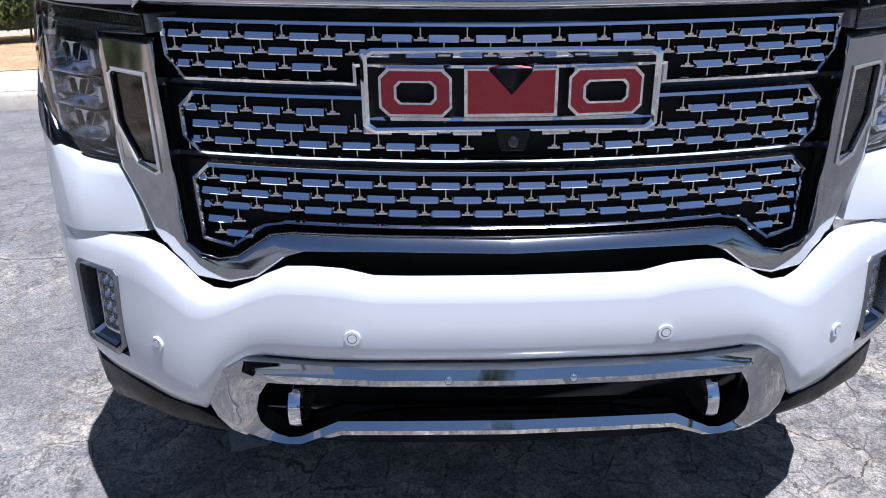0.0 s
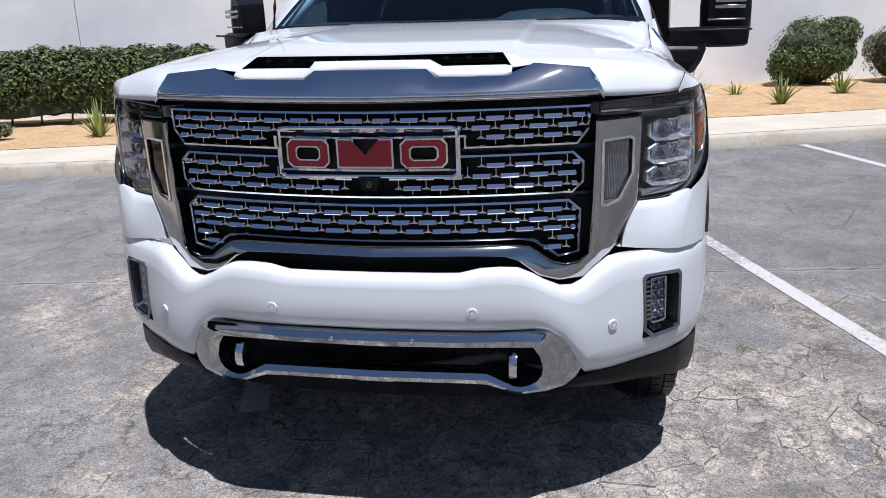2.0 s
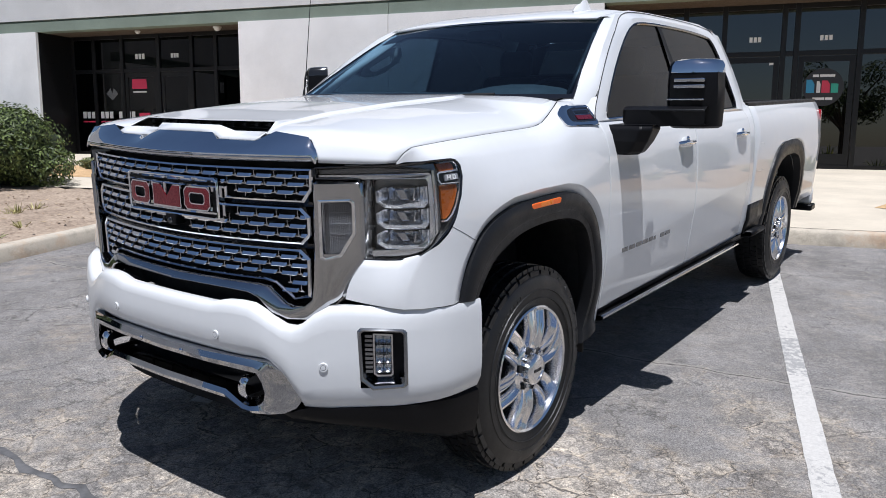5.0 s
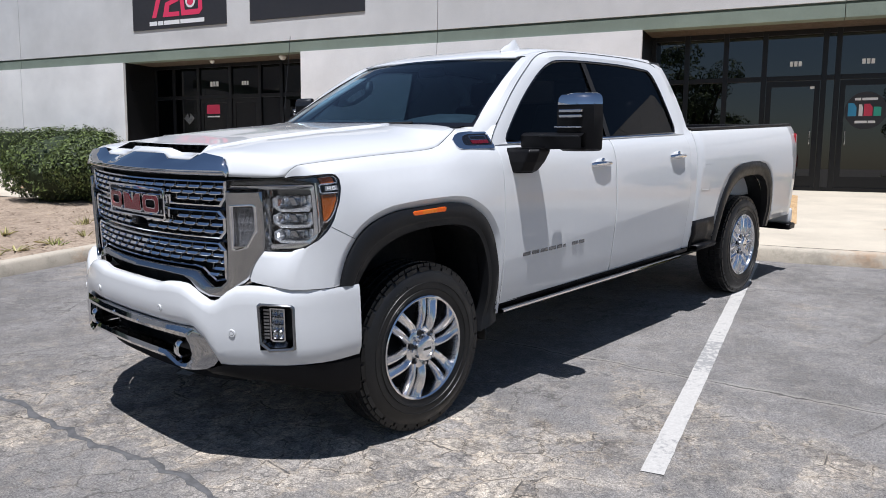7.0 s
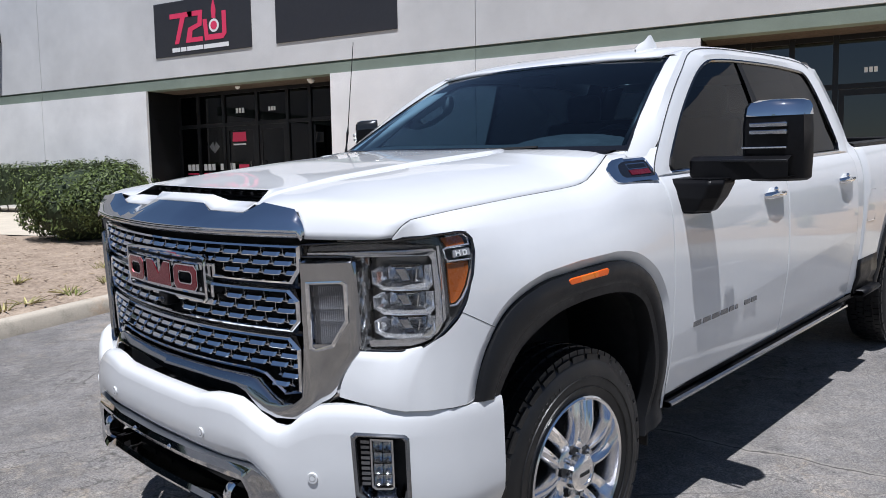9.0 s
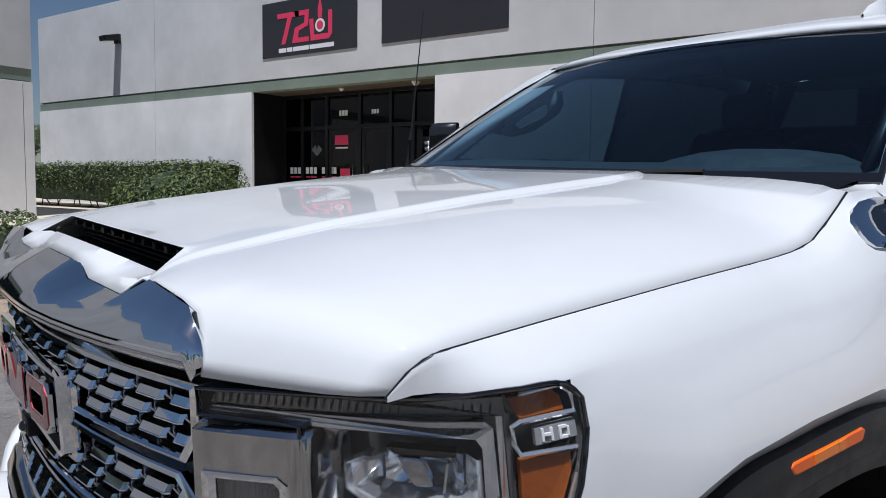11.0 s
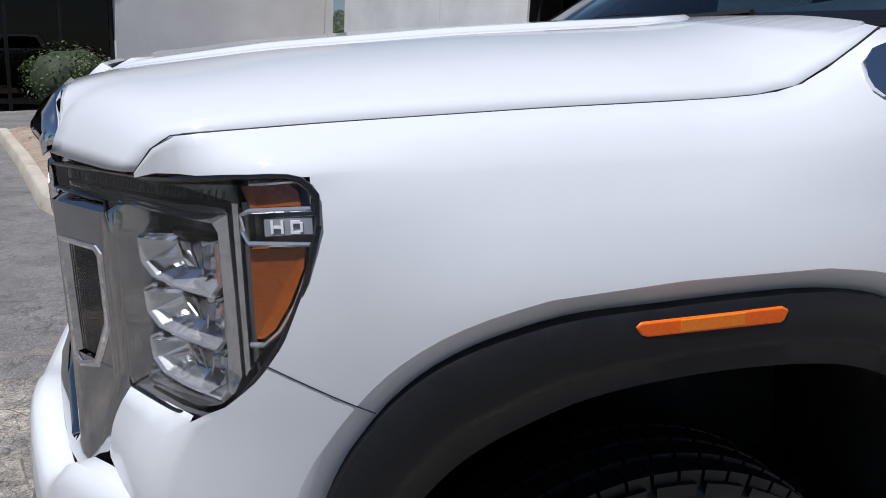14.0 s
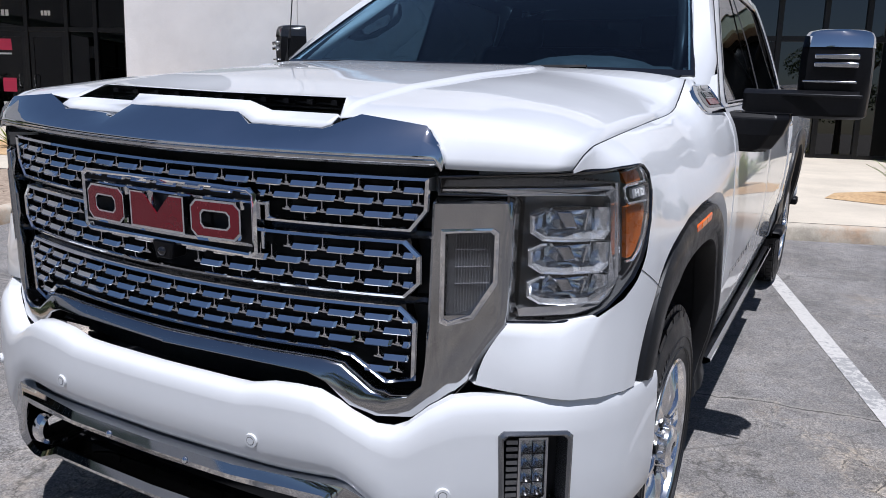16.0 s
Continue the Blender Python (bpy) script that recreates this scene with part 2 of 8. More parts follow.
    # islands of the old dark skin with ragged edges, and a warm cast of dust over all
    skin = mixed(t, 1.0, ramp(t, noise_tex(t, 2.6, 12, 0.70), ((0.545, (0.0,)), (0.565, (1.0,)))), old, "MULTIPLY")
    base = mixed(t, mixed(t, 1.0, skin, (0.8, 0.8, 0.8), "MULTIPLY"), base, mixed(t, 1.0, base, (0.66, 0.65, 0.645), "MULTIPLY"))
    base = mixed(t, 1.0, base, (1.15, 1.125, 1.105), "MULTIPLY")
    t.links.new(base, p.inputs["Base Color"])
    p.inputs["Roughness"].default_value = 0.9
    p.inputs["Diffuse Roughness"].default_value = 1.0
    p.inputs["Specular IOR Level"].default_value = 0.2
    h = mixed(t, 0.4, grit, lumps)
    h = mixed(t, mixed(t, 1.0, split, patchy, "MULTIPLY"), h, (0.0, 0.0, 0.0))
    h = mixed(t, mixed(t, 0.6, (0.0, 0.0, 0.0), joint), h, (0.0, 0.0, 0.0))
    bump(t, p, h, 1.0, 0.016)
    return m


def concrete(name, color, scale=3.0, streak=False):
    m, t, p = material(name)
    a = ramp(t, noise_tex(t, scale, 8, 0.65), ((0.3, tuple(c * 0.84 for c in color)), (0.7, tuple(min(1, c * 1.08) for c in color))))
    b = ramp(t, noise_tex(t, 90, 4), ((0.35, (0.90, 0.90, 0.90)), (0.65, (1.06, 1.06, 1.06))))
    c = mixed(t, 1.0, a, b, "MULTIPLY")
    if streak:
        c = mixed(t, ramp(t, noise_tex(t, 1.3, 7, 0.7), ((0.54, (0.0,)), (0.70, (0.6,)))), c, (0.42, 0.21, 0.08))
        c = mixed(t, ramp(t, noise_tex(t, 3.1, 8, 0.75), ((0.52, (0.0,)), (0.68, (0.5,)))), c, (0.16, 0.145, 0.11))
    t.links.new(c, p.inputs["Base Color"])
    p.inputs["Roughness"].default_value = 0.85
    bump(t, p, noise_tex(t, 140, 4), 0.25, 0.003)
    return m


def soil(name, a, b, c):
    m, t, p = material(name)
    x = ramp(t, noise_tex(t, 2.2, 9, 0.7), ((0.35, a), (0.65, b)))
    vor = node(t, "ShaderNodeTexVoronoi", Scale=34.0)
    co = t.nodes.new("ShaderNodeTexCoord")
    t.links.new(co.outputs["Object"], vor.inputs["Vector"])
    y = ramp(t, vor.outputs["Color"], ((0.2, c), (0.8, b)))
    t.links.new(mixed(t, 0.4, x, y), p.inputs["Base Color"])
    p.inputs["Roughness"].default_value = 0.95
    bump(t, p, noise_tex(t, 40, 6), 0.8, 0.03)
    return m


def leafy(name, dark, light):
    m, t, p = material(name)
    geo = t.nodes.new("ShaderNodeNewGeometry")
    t.links.new(ramp(t, geo.outputs["Random Per Island"], ((0.0, dark), (0.7, light), (1.0, tuple(1.5 * c for c in light)))), p.inputs["Base Color"])
    p.inputs["Roughness"].default_value = 0.5
    p.inputs["Specular IOR Level"].default_value = 0.35
    return m


ASPHALT = ground_material()
KERB = concrete("kerb_concrete", (0.52, 0.46, 0.37), 2.2, streak=True)
WALK = concrete("pavement_concrete", (0.60, 0.53, 0.42), 1.2)
WALL_LOW = concrete("pale_wall", (0.82, 0.81, 0.80), 0.5)
WALL_UP = concrete("grey_wall", (0.62, 0.617, 0.61), 0.5)
GREEN = concrete("green_band", (0.205, 0.25, 0.205), 1.0)
def line_paint(name, wear):
    m, t, p = material(name)
    worn = ramp(t, noise_tex(t, 26, 9, 0.75), ((0.52 - wear, (0.0,)), (0.58 - wear, (1.0,))))
    gone = ramp(t, noise_tex(t, 2.3, 4, 0.6), ((0.46 - 3 * wear, (0.10,)), (0.64 - 3 * wear, (1.0,))))
    w = mixed(t, 1.0, worn, gone, "MULTIPLY")
    white = ramp(t, noise_tex(t, 60, 5), ((0.3, (0.46, 0.44, 0.41)), (0.7, (0.57, 0.55, 0.515))))
    t.links.new(mixed(t, w, white, (0.30, 0.295, 0.285)), p.inputs["Base Color"])
    p.inputs["Roughness"].default_value = 0.8
    bump(t, p, noise_tex(t, 120, 4), 0.5, 0.004)
    return m


LINE = line_paint("line_paint", 0.0)
LINE_WORN = line_paint("worn_line_paint", 0.07)
EARTH = soil("brown_earth", (0.27, 0.20, 0.145), (0.50, 0.39, 0.29), (0.15, 0.11, 0.08))
MULCH = soil("orange_mulch", (0.46, 0.28, 0.135), (0.68, 0.47, 0.25), (0.32, 0.19, 0.095))
LEAF = leafy("hedge_leaves", (0.018, 0.030, 0.010), (0.105, 0.140, 0.038))
LEAF_DRY = leafy("bush_leaves", (0.055, 0.070, 0.026), (0.165, 0.185, 0.075))
DRY_BLADE = leafy("dry_blade_leaves", (0.17, 0.16, 0.06), (0.42, 0.38, 0.17))
BLADE = leafy("blade_leaves", (0.10, 0.14, 0.035), (0.30, 0.36, 0.11))
# dark green that puts the shade inside a crown into the colour
SHADE_LEAF = plain("inner_shade_green", (0.026, 0.040, 0.014), 0.9, grain=0.4, scale=12)
BARK = plain("bark", (0.09, 0.065, 0.045), 0.9, grain=0.4, scale=20, bumps=0.5)
FRAME = plain("dark_aluminium", (0.012, 0.012, 0.013), 0.35, metal=0.3, grain=0.1)
# near-black walls: the dimness of the rooms is put into their colour
ROOM = plain("room_dimness_black", (0.02, 0.02, 0.02), 0.9, grain=0.2, scale=2)
SIGNBOARD = plain("sign_board", (0.030, 0.030, 0.034), 0.45, grain=0.08, scale=10)
PINK = plain("sign_pink", (0.72, 0.045, 0.12), 0.45, grain=0.03)
SIGNWHITE = plain("sign_white", (0.78, 0.78, 0.78), 0.5, grain=0.02)
TEAL = plain("sign_teal", (0.05, 0.40, 0.30), 0.5)
SIGNBLUE = plain("sign_blue", (0.05, 0.30, 0.52), 0.5)
SIGNRED = plain("sign_red", (0.62, 0.05, 0.10), 0.5)


# ---- mesh helpers ----
ON_TRUCK = set()


def settle(bm):
    """The passenger side of the truck's nose stands a little prouder than the driver's."""
    for v in bm.verts:
        if v.co.x < 0 and v.co.y < 4.0:
            a = -v.co.x
            k = a * max(0.0, min(1.0, (1.5 - v.co.y) / 0.8))
            high = max(0.0, min(1.0, (v.co.z - 1.50) / 0.25))
            v.co.z += 0.020 * a * min(1.0, (4.0 - v.co.y) / 2.5) * (1 - 0.7 * high)
            if a < 1.05:
                v.co.x += 0.030 * high * max(0.0, min(1.0, (a - 0.3) / 0.4))
            v.co.x -= 0.026 * k
            v.co.y -= 0.050 * k


def part(name, bm, mat, parent=None, label="", smooth=True, bevel=0.0, thick=0.0, weld=True):
    """Links a bmesh as one mesh object under a thing or a part."""
    if parent is not None and parent.name in ON_TRUCK:
        settle(bm)
    if weld:
        bmesh.ops.remove_doubles(bm, verts=bm.verts, dist=1e-5)
    me = bpy.data.meshes.new(name)
    bm.to_mesh(me)
    bm.free()
    me.materials.append(mat)
    if smooth:
        me.shade_smooth()
        me.set_sharp_from_angle(angle=radians(38))
    ob = new(name, me)
    ob.parent = parent
    if parent is not None and parent.name in ON_TRUCK:
        ON_TRUCK.add(ob.name)
    if thick:
        mod = ob.modifiers.new("thickness", "SOLIDIFY")
        mod.thickness, mod.offset = thick, 0
    if bevel:
        mod = ob.modifiers.new("bevel", "BEVEL")
        mod.width, mod.segments, mod.limit_method = bevel, 2, "ANGLE"
    if label:
        tagged(ob, label)
    return ob


def grid(bm, cols, skip=None, flip=False):
    """A sheet of quads through columns of points."""
    v = [[bm.verts.new(p) for p in c] for c in cols]
    for i in range(len(v) - 1):
        for j in range(len(v[i]) - 1):
            if skip and skip(i, j):
                continue
            q = (v[i][j], v[i + 1][j], v[i + 1][j + 1], v[i][j + 1])
            try:
                bm.faces.new(q[::-1] if flip else q)
            except ValueError:
                pass
    return bm


def box(bm, x0, x1, y0, y1, z0, z1):
    m = Matrix.LocRotScale(((x0 + x1) / 2, (y0 + y1) / 2, (z0 + z1) / 2), None, (abs(x1 - x0), abs(y1 - y0), abs(z1 - z0)))
    return bmesh.ops.create_cube(bm, size=1, matrix=m)["verts"]


def prism(bm, outline, place, depth):
    """A flat outline of (a, b) pairs, set at place(a, b, 0) and pulled back to place(a, b, depth)."""
    f = [bm.verts.new(place(a, b, 0)) for a, b in outline]
    k = [bm.verts.new(place(a, b, depth)) for a, b in outline]
    bm.faces.new(f)
    bm.faces.new(k[::-1])
    n = len(f)
    for i in range(n):
        bm.faces.new((f[i], k[i], k[(i + 1) % n], f[(i + 1) % n]))
    return bm


def ring(bm, outer, inner, place, rise=0.0, depth=0.03, closed=True):
    """A frame between two outlines of equal count, proud by rise along its middle, with depth behind."""
    mid = [((a[0] + b[0]) / 2, (a[1] + b[1]) / 2) for a, b in zip(outer, inner)]
    rows = []
    for o, m, i in zip(outer, mid, inner):
        rows.append([place(*o, depth), place(*o, 0), place(*m, -rise), place(*i, 0), place(*i, depth)])
    if closed:
        rows.append(rows[0])
    return grid(bm, rows)


def tube(bm, pts, r, sides=6, closed=False):
    """A round bar along points."""
    pts = [Vector(p) for p in pts]
    n = len(pts)
    rings = []
    for i, p in enumerate(pts):
        a = pts[i - 1] if (i or closed) else p
        b = pts[(i + 1) % n] if (i < n - 1 or closed) else p
        d = (b - a).normalized()
        side = d.cross(Vector((0, 0, 1)))
        if side.length < 0.1:
            side = d.cross(Vector((0, 1, 0)))
        side.normalize()
        up = side.cross(d)
        rr = r[i] if isinstance(r, (list, tuple)) else r
        rings.append([p + (side * math.cos(k * 2 * math.pi / sides) + up * math.sin(k * 2 * math.pi / sides)) * rr for k in range(sides)])
    vs = [[bm.verts.new(q) for q in c] for c in rings]
    for i in range(n if closed else n - 1):
        for k in range(sides):
            bm.faces.new((vs[i][k], vs[i][(k + 1) % sides], vs[(i + 1) % n][(k + 1) % sides], vs[(i + 1) % n][k]))
    if not closed:
        bm.faces.new(vs[0][::-1])
        bm.faces.new(vs[-1])
    return bm


def spin(bm, profile, centre, steps=48, ends=False):
    """Turns (radius, x) pairs round the axis along x through centre."""
    cx, cy, cz = centre
    cols = []
    for k in range(steps + 1):
        a = 2 * math.pi * k / steps
        cols.append([(cx + x, cy + r * math.cos(a), cz + r * math.sin(a)) for r, x in profile])
    return grid(bm, cols)


def lerp_table(table, x):
    """A value between rows of (x, value...)."""
    if x <= table[0][0]:
        return table[0][1] if len(table[0]) == 2 else table[0][1:]
    for a, b in zip(table, table[1:]):
        if x <= b[0]:
            k = (x - a[0]) / (b[0] - a[0])
            r = tuple(p + (q - p) * k for p, q in zip(a[1:], b[1:]))
            return r[0] if len(r) == 1 else r
    return table[-1][1] if len(table[-1]) == 2 else table[-1][1:]


def smooth_line(pts, n=4):
    """More points on a smooth curve through the given ones."""
    out = []
    for i in range(len(pts) - 1):
        a, b, c, d = (Vector(pts[min(len(pts) - 1, max(0, j))]) for j in (i - 1, i, i + 1, i + 2))
        for k in range(n):
            t = k / n
            p = 0.5 * (2 * b + (c - a) * t + (2 * a - 5 * b + 4 * c - d) * t * t + (3 * b - a - 3 * c + d) * t ** 3)
            out.append(tuple(p))
    return out + [tuple(pts[-1])]


def flip_x(bm):
    for v in bm.verts:
        v.co.x = -v.co.x
    bmesh.ops.reverse_faces(bm, faces=bm.faces[:])
    return bm


def facing(bm, way):
    """Turns a sheet so that it faces a way."""
    bmesh.ops.recalc_face_normals(bm, faces=bm.faces[:])
    total = Vector((0, 0, 0))
    for f in bm.faces:
        total += f.normal * f.calc_area()
    if total.dot(Vector(way)) < 0:
        bmesh.ops.reverse_faces(bm, faces=bm.faces[:])
    return bm


# ---- the setting ----
def lot_z(u, v):
    """The lot's height: it rises towards the building and levels out farther off."""
    vv = max(-14.0, min(15.0, v))
    uu = max(-30.0, min(30.0, u))
    return 0.0616 * vv - 0.0037 * uu


def walk_z(u, v):
    """The pavement's height, a step above the lot at the kerb and level with the door sills."""
    edge = kerb_v(u)
    k = max(0.0, min(1.0, (v - edge) / (13.4 - edge)))
    return lot_z(u, v) + 0.15 * (1 - k) + 0.0 * k + 0.004


def kerb_v(u):
    return lerp_table(((-30.0, 7.1), (-4.4, 7.06), (2.8, 6.18), (60.0, 6.15)), u)


def build_ground():
    bm = bmesh.new()
    us = [-400, -150, -70, -40] + [-30 + i * 1.5 for i in range(41)] + [40, 70, 150, 400]
    vs = [-400, -150, -60, -30, -20, -14] + [-12.5 + i * 1.5 for i in range(20)] + [25, 60, 150, 400]
    grid(bm, [[(u, v, lot_z(u, v)) for v in vs] for u in us])
    tagged(part("ground", bm, ASPHALT), "weathered grey asphalt parking lot with fine cracks", "ground", kind="structure")


def strip(name, line, width, z0, mat, label, category, parent=None, gap=None):
    """A painted stripe along (u, v) points."""
    bm = bmesh.new()
    a, b = Vector(line[0]), Vector(line[1])
    d = (b - a).normalized()
    s = Vector((-d.y, d.x)) * width / 2
    n = 30
    cols = []
    for i in range(n + 1):
        p = a.lerp(b, i / n)
        w = [1 + 0.07 * noise.noise((i * 0.9, k * 5.0, line[0][0])) for k in (0, 1)]
        cols.append([(p.x + s.x * w[0], p.y + s.y * w[0], lot_z(p.x, p.y) + z0), (p.x - s.x * w[1], p.y - s.y * w[1], lot_z(p.x, p.y) + z0)])
    grid(bm, cols, flip=True)
    return tagged(part(name, bm, mat, parent), label, category, kind="structure")


def kerb_run(name, pts, label, inside=1):
    """A kerb with a sloped face and rounded top along (u, v) points; inside is the side of the raised ground."""
    bm = bmesh.new()
    cols = []
    for i, (u, v) in enumerate(pts):
        a = Vector(pts[max(0, i - 1)])
        b = Vector(pts[min(len(pts) - 1, i + 1)])
        d = (b - a).normalized()
        nrm = Vector((-d.y, d.x)) * inside
        cols.append([(u + nrm.x * o, v + nrm.y * o, lot_z(u, v) + h) for o, h in ((0, -0.05), (0.0, 0.0), (0.025, 0.12), (0.04, 0.145), (0.065, 0.155), (0.15, 0.157), (0.15, 0.0))])
    grid(bm, cols, flip=inside < 0)
    return tagged(part(name, bm, KERB), label, "kerb", kind="structure")


build_ground()
strip("parking_line_near", ((2.46, 0.68), (2.4985, 2.18)), 0.105, 0.004, LINE, "worn white painted parking line on asphalt", "road marking")
strip("parking_line_scuffed", ((2.4985, 2.18), (2.5165, 2.88)), 0.105, 0.004, LINE_WORN, "scuffed grey stretch of the parking line", "road marking")
strip("parking_line_middle", ((2.5165, 2.88), (2.60, 6.12)), 0.105, 0.004, LINE, "worn white painted parking line on asphalt", "road marking")
strip("parking_line_far", ((5.40, 0.7), (5.42, 6.12)), 0.105, 0.004, LINE, "worn white painted parking line on asphalt", "road marking")
strip("parking_line_under", ((-0.50, 0.85), (-0.46, 6.6)), 0.12, 0.004, LINE, "worn white painted parking line under the pickup", "road marking")
TAR_LINE = [(-2.6, 0.62), (-1.69, 0.25), (-0.82, 0.05), (-0.30, -0.09), (0.12, -0.13), (0.52, -0.20), (0.90, -0.33)]
TAR = plain("tar", (0.11, 0.108, 0.108), 0.7, grain=0.35, scale=18, bumps=0.3)
bm = bmesh.new()
cols = []
seam = smooth_line(TAR_LINE, 10)
for i, (u, v) in enumerate(seam):
    a, b = Vector(seam[max(0, i - 1)]), Vector(seam[min(len(seam) - 1, i + 1)])
    d = (b - a).normalized()
    wob = 0.04 * noise.noise((i * 0.31, 7.0, 1.0)) + 0.02 * noise.noise((i * 1.1, 3.0, 1.0))
    w = 0.020 + 0.022 * noise.noise((i * 0.55, 2.0, 5.0)) + 0.010 * noise.noise((i * 1.7, 4.0, 5.0))
    c = Vector((u, v)) + Vector((-d.y, d.x)) * wob
    cols.append([(c.x - d.y * o, c.y + d.x * o, lot_z(c.x, c.y) + 0.0035 + h) for o, h in ((-w, -0.003), (-w * 0.6, 0.001), (w * 0.6, 0.001), (w, -0.003))])
grid(bm, cols)
facing(bm, (0, 0, 1))
tagged(part("tar_seam", bm, TAR), "dark tar-filled seam winding across the asphalt", "road marking", kind="structure")
kerb_run("kerb_front", [(-4.45, kerb_v(-4.45))] + [(-4.0 + i, kerb_v(-4.0 + i)) for i in range(36)], "pale concrete kerb along the pavement")
ISLAND = [(-12.6, 0.55), (-9.0, 0.55), (-6.0, 0.5), (-5.2, 0.62), (-4.75, 0.95), (-4.55, 1.5), (-4.5, 2.5), (-4.44, 4.0), (-4.42, 5.5), (-4.45, 7.05)]
kerb_run("kerb_island", ISLAND, "pale concrete kerb round the planting island")


def build_pavement():
    bm = bmesh.new()
    us = [-34 + i * 1.0 for i in range(71)]
    cols = [[(u, kerb_v(u) + 0.152 + (14.7 - kerb_v(u) - 0.152) * k / 9, walk_z(u, kerb_v(u) + 0.152 + (14.7 - kerb_v(u) - 0.152) * k / 9)) for k in range(10)] for u in us]
    grid(bm, cols)
    tagged(part("pavement", bm, WALK), "sun-bleached tan concrete pavement", "pavement", kind="structure")


def bed(name, outline, mat, label, z, mound=0.05, step=0.35):
    """A planting bed: an uneven sheet of earth inside an outline."""
    us = [p[0] for p in outline]
    vs = [p[1] for p in outline]
    bm = bmesh.new()

    def inside(u, v):
        hit = False
        for (x0, y0), (x1, y1) in zip(outline, outline[1:] + outline[:1]):
            if (y0 > v) != (y1 > v) and u < (x1 - x0) * (v - y0) / (y1 - y0) + x0:
                hit = not hit
        return hit
    edge = [bm.verts.new((u, v, z(u, v))) for u, v in outline]
    es = [bm.edges.new((edge[i], edge[(i + 1) % len(edge)])) for i in range(len(edge))]
    bmesh.ops.triangle_fill(bm, edges=es, use_beauty=True)
    for _ in range(6):
        long = [e for e in bm.edges if e.calc_length() > step]
        if not long:
            break
        bmesh.ops.subdivide_edges(bm, edges=long, cuts=1)
        bmesh.ops.triangulate(bm, faces=bm.faces[:])
    border = {v for e in bm.edges if e.is_boundary for v in e.verts}
    for v in bm.verts:
        v.co.z = z(v.co.x, v.co.y) + 0.006
        if v not in border:
            v.co.z += mound * (0.5 + 0.5 * noise.noise((v.co.x * 0.7, v.co.y * 0.7, 3))) + 0.03 * noise.noise((v.co.x * 3, v.co.y * 3, 1))
    bmesh.ops.recalc_face_normals(bm, faces=bm.faces[:])
    if sum(f.normal.z for f in bm.faces) < 0:
        bmesh.ops.reverse_faces(bm, faces=bm.faces[:])
    return tagged(part(name, bm, mat, weld=False), label, "planting bed", kind="structure")


build_pavement()
bed("planting_island", [(u - (0.15 if i > 3 else 0), v + (0.15 if i <= 5 else 0)) for i, (u, v) in enumerate(ISLAND)] + [(-12.6, 7.2)], EARTH, "bare brown earth of the planting island with dry litter", lambda u, v: lot_z(u, v) + 0.12, 0.07)
bed("bed_west", [(-7.9, 8.75), (-6.0, 8.6), (-2.0, 8.5), (3.0, 8.55), (3.0, 13.4), (-8.4, 13.4), (-8.3, 11.2), (-12.5, 11.1), (-13.5, 8.9)], MULCH, "orange bark mulch planting bed before the wall", walk_z)
bed("bed_east", [(4.0, 8.35), (4.5, 8.0), (6.0, 7.85), (14.0, 7.75), (22.0, 7.75), (22.0, 13.4), (7.3, 13.4), (7.0, 11.4), (5.6, 9.7), (4.3, 8.95)], MULCH, "orange bark mulch planting bed before the wall", walk_z)


# ---- buildings ----
def wall_part(name, boxes, mat, label, category="wall"):
    root = tagged(new(name), label, category, kind="structure")
    for b in boxes:
        bm = bmesh.new()
        box(bm, *b)
        part("wall_panel", bm, mat, root, smooth=False)
    return root


V0, DOORS = 13.49, 14.6
OPEN = ((-14.78, -8.61), (-0.08, 7.02))
TOPZ, BANDZ, HEADZ = 7.4, 4.44, 4.14
low = []
for a, b in ((-26.1, OPEN[0][0]), (OPEN[0][1], OPEN[1][0]), (OPEN[1][1], 34.0)):
    cuts = [a] + [c for c in (-19.2, -4.77, 12.6, 21.0) if a < c < b] + [b]
    for c, d in zip(cuts, cuts[1:]):
        low.append((c + 0.008, d - 0.008, V0 - 0.065, V0 + 0.3, -1.0, HEADZ))
wall_part("wall_north_low", low, WALL_LOW, "pale painted concrete tilt-up wall panels")
wall_part("wall_north_joint", [(-26.0, -14.9, V0 + 0.02, V0 + 0.28, 0, HEADZ - 0.01), (-8.5, -0.2, V0 + 0.02, V0 + 0.28, 0, HEADZ - 0.01), (7.1, 33.9, V0 + 0.02, V0 + 0.28, 0, HEADZ - 0.01)], DULLBLACK, "dark joints behind the wall panels")
cuts = [-26.1, -19.2, -4.77, 3.6, 12.6, 21.0, 34.0]
wall_part("wall_north_band", [q for c, d in zip(cuts, cuts[1:]) for q in ((c + 0.006, d - 0.006, V0 - 0.030, V0 + 0.3, HEADZ, BANDZ - 0.055), (c + 0.006, d - 0.006, V0 + 0.05, V0 + 0.29, BANDZ - 0.055, BANDZ))], GREEN, "dull green painted band along the wall")
wall_part("wall_north_high", [(c + 0.008, d - 0.008, V0 - 0.035, V0 + 0.3, BANDZ, TOPZ) for c, d in zip(cuts, cuts[1:])], WALL_UP, "grey painted upper concrete wall")
wall_part("wall_north_roof", [(-26.1, 34.0, V0 + 0.3, 40.0, 6.9, 7.1)], WALL_UP, "flat roof", "roof")
wall_part("wall_north_side", [(-26.1, -25.8, V0 + 0.3, 40.0, -1, TOPZ)], WALL_UP, "grey painted concrete side wall")


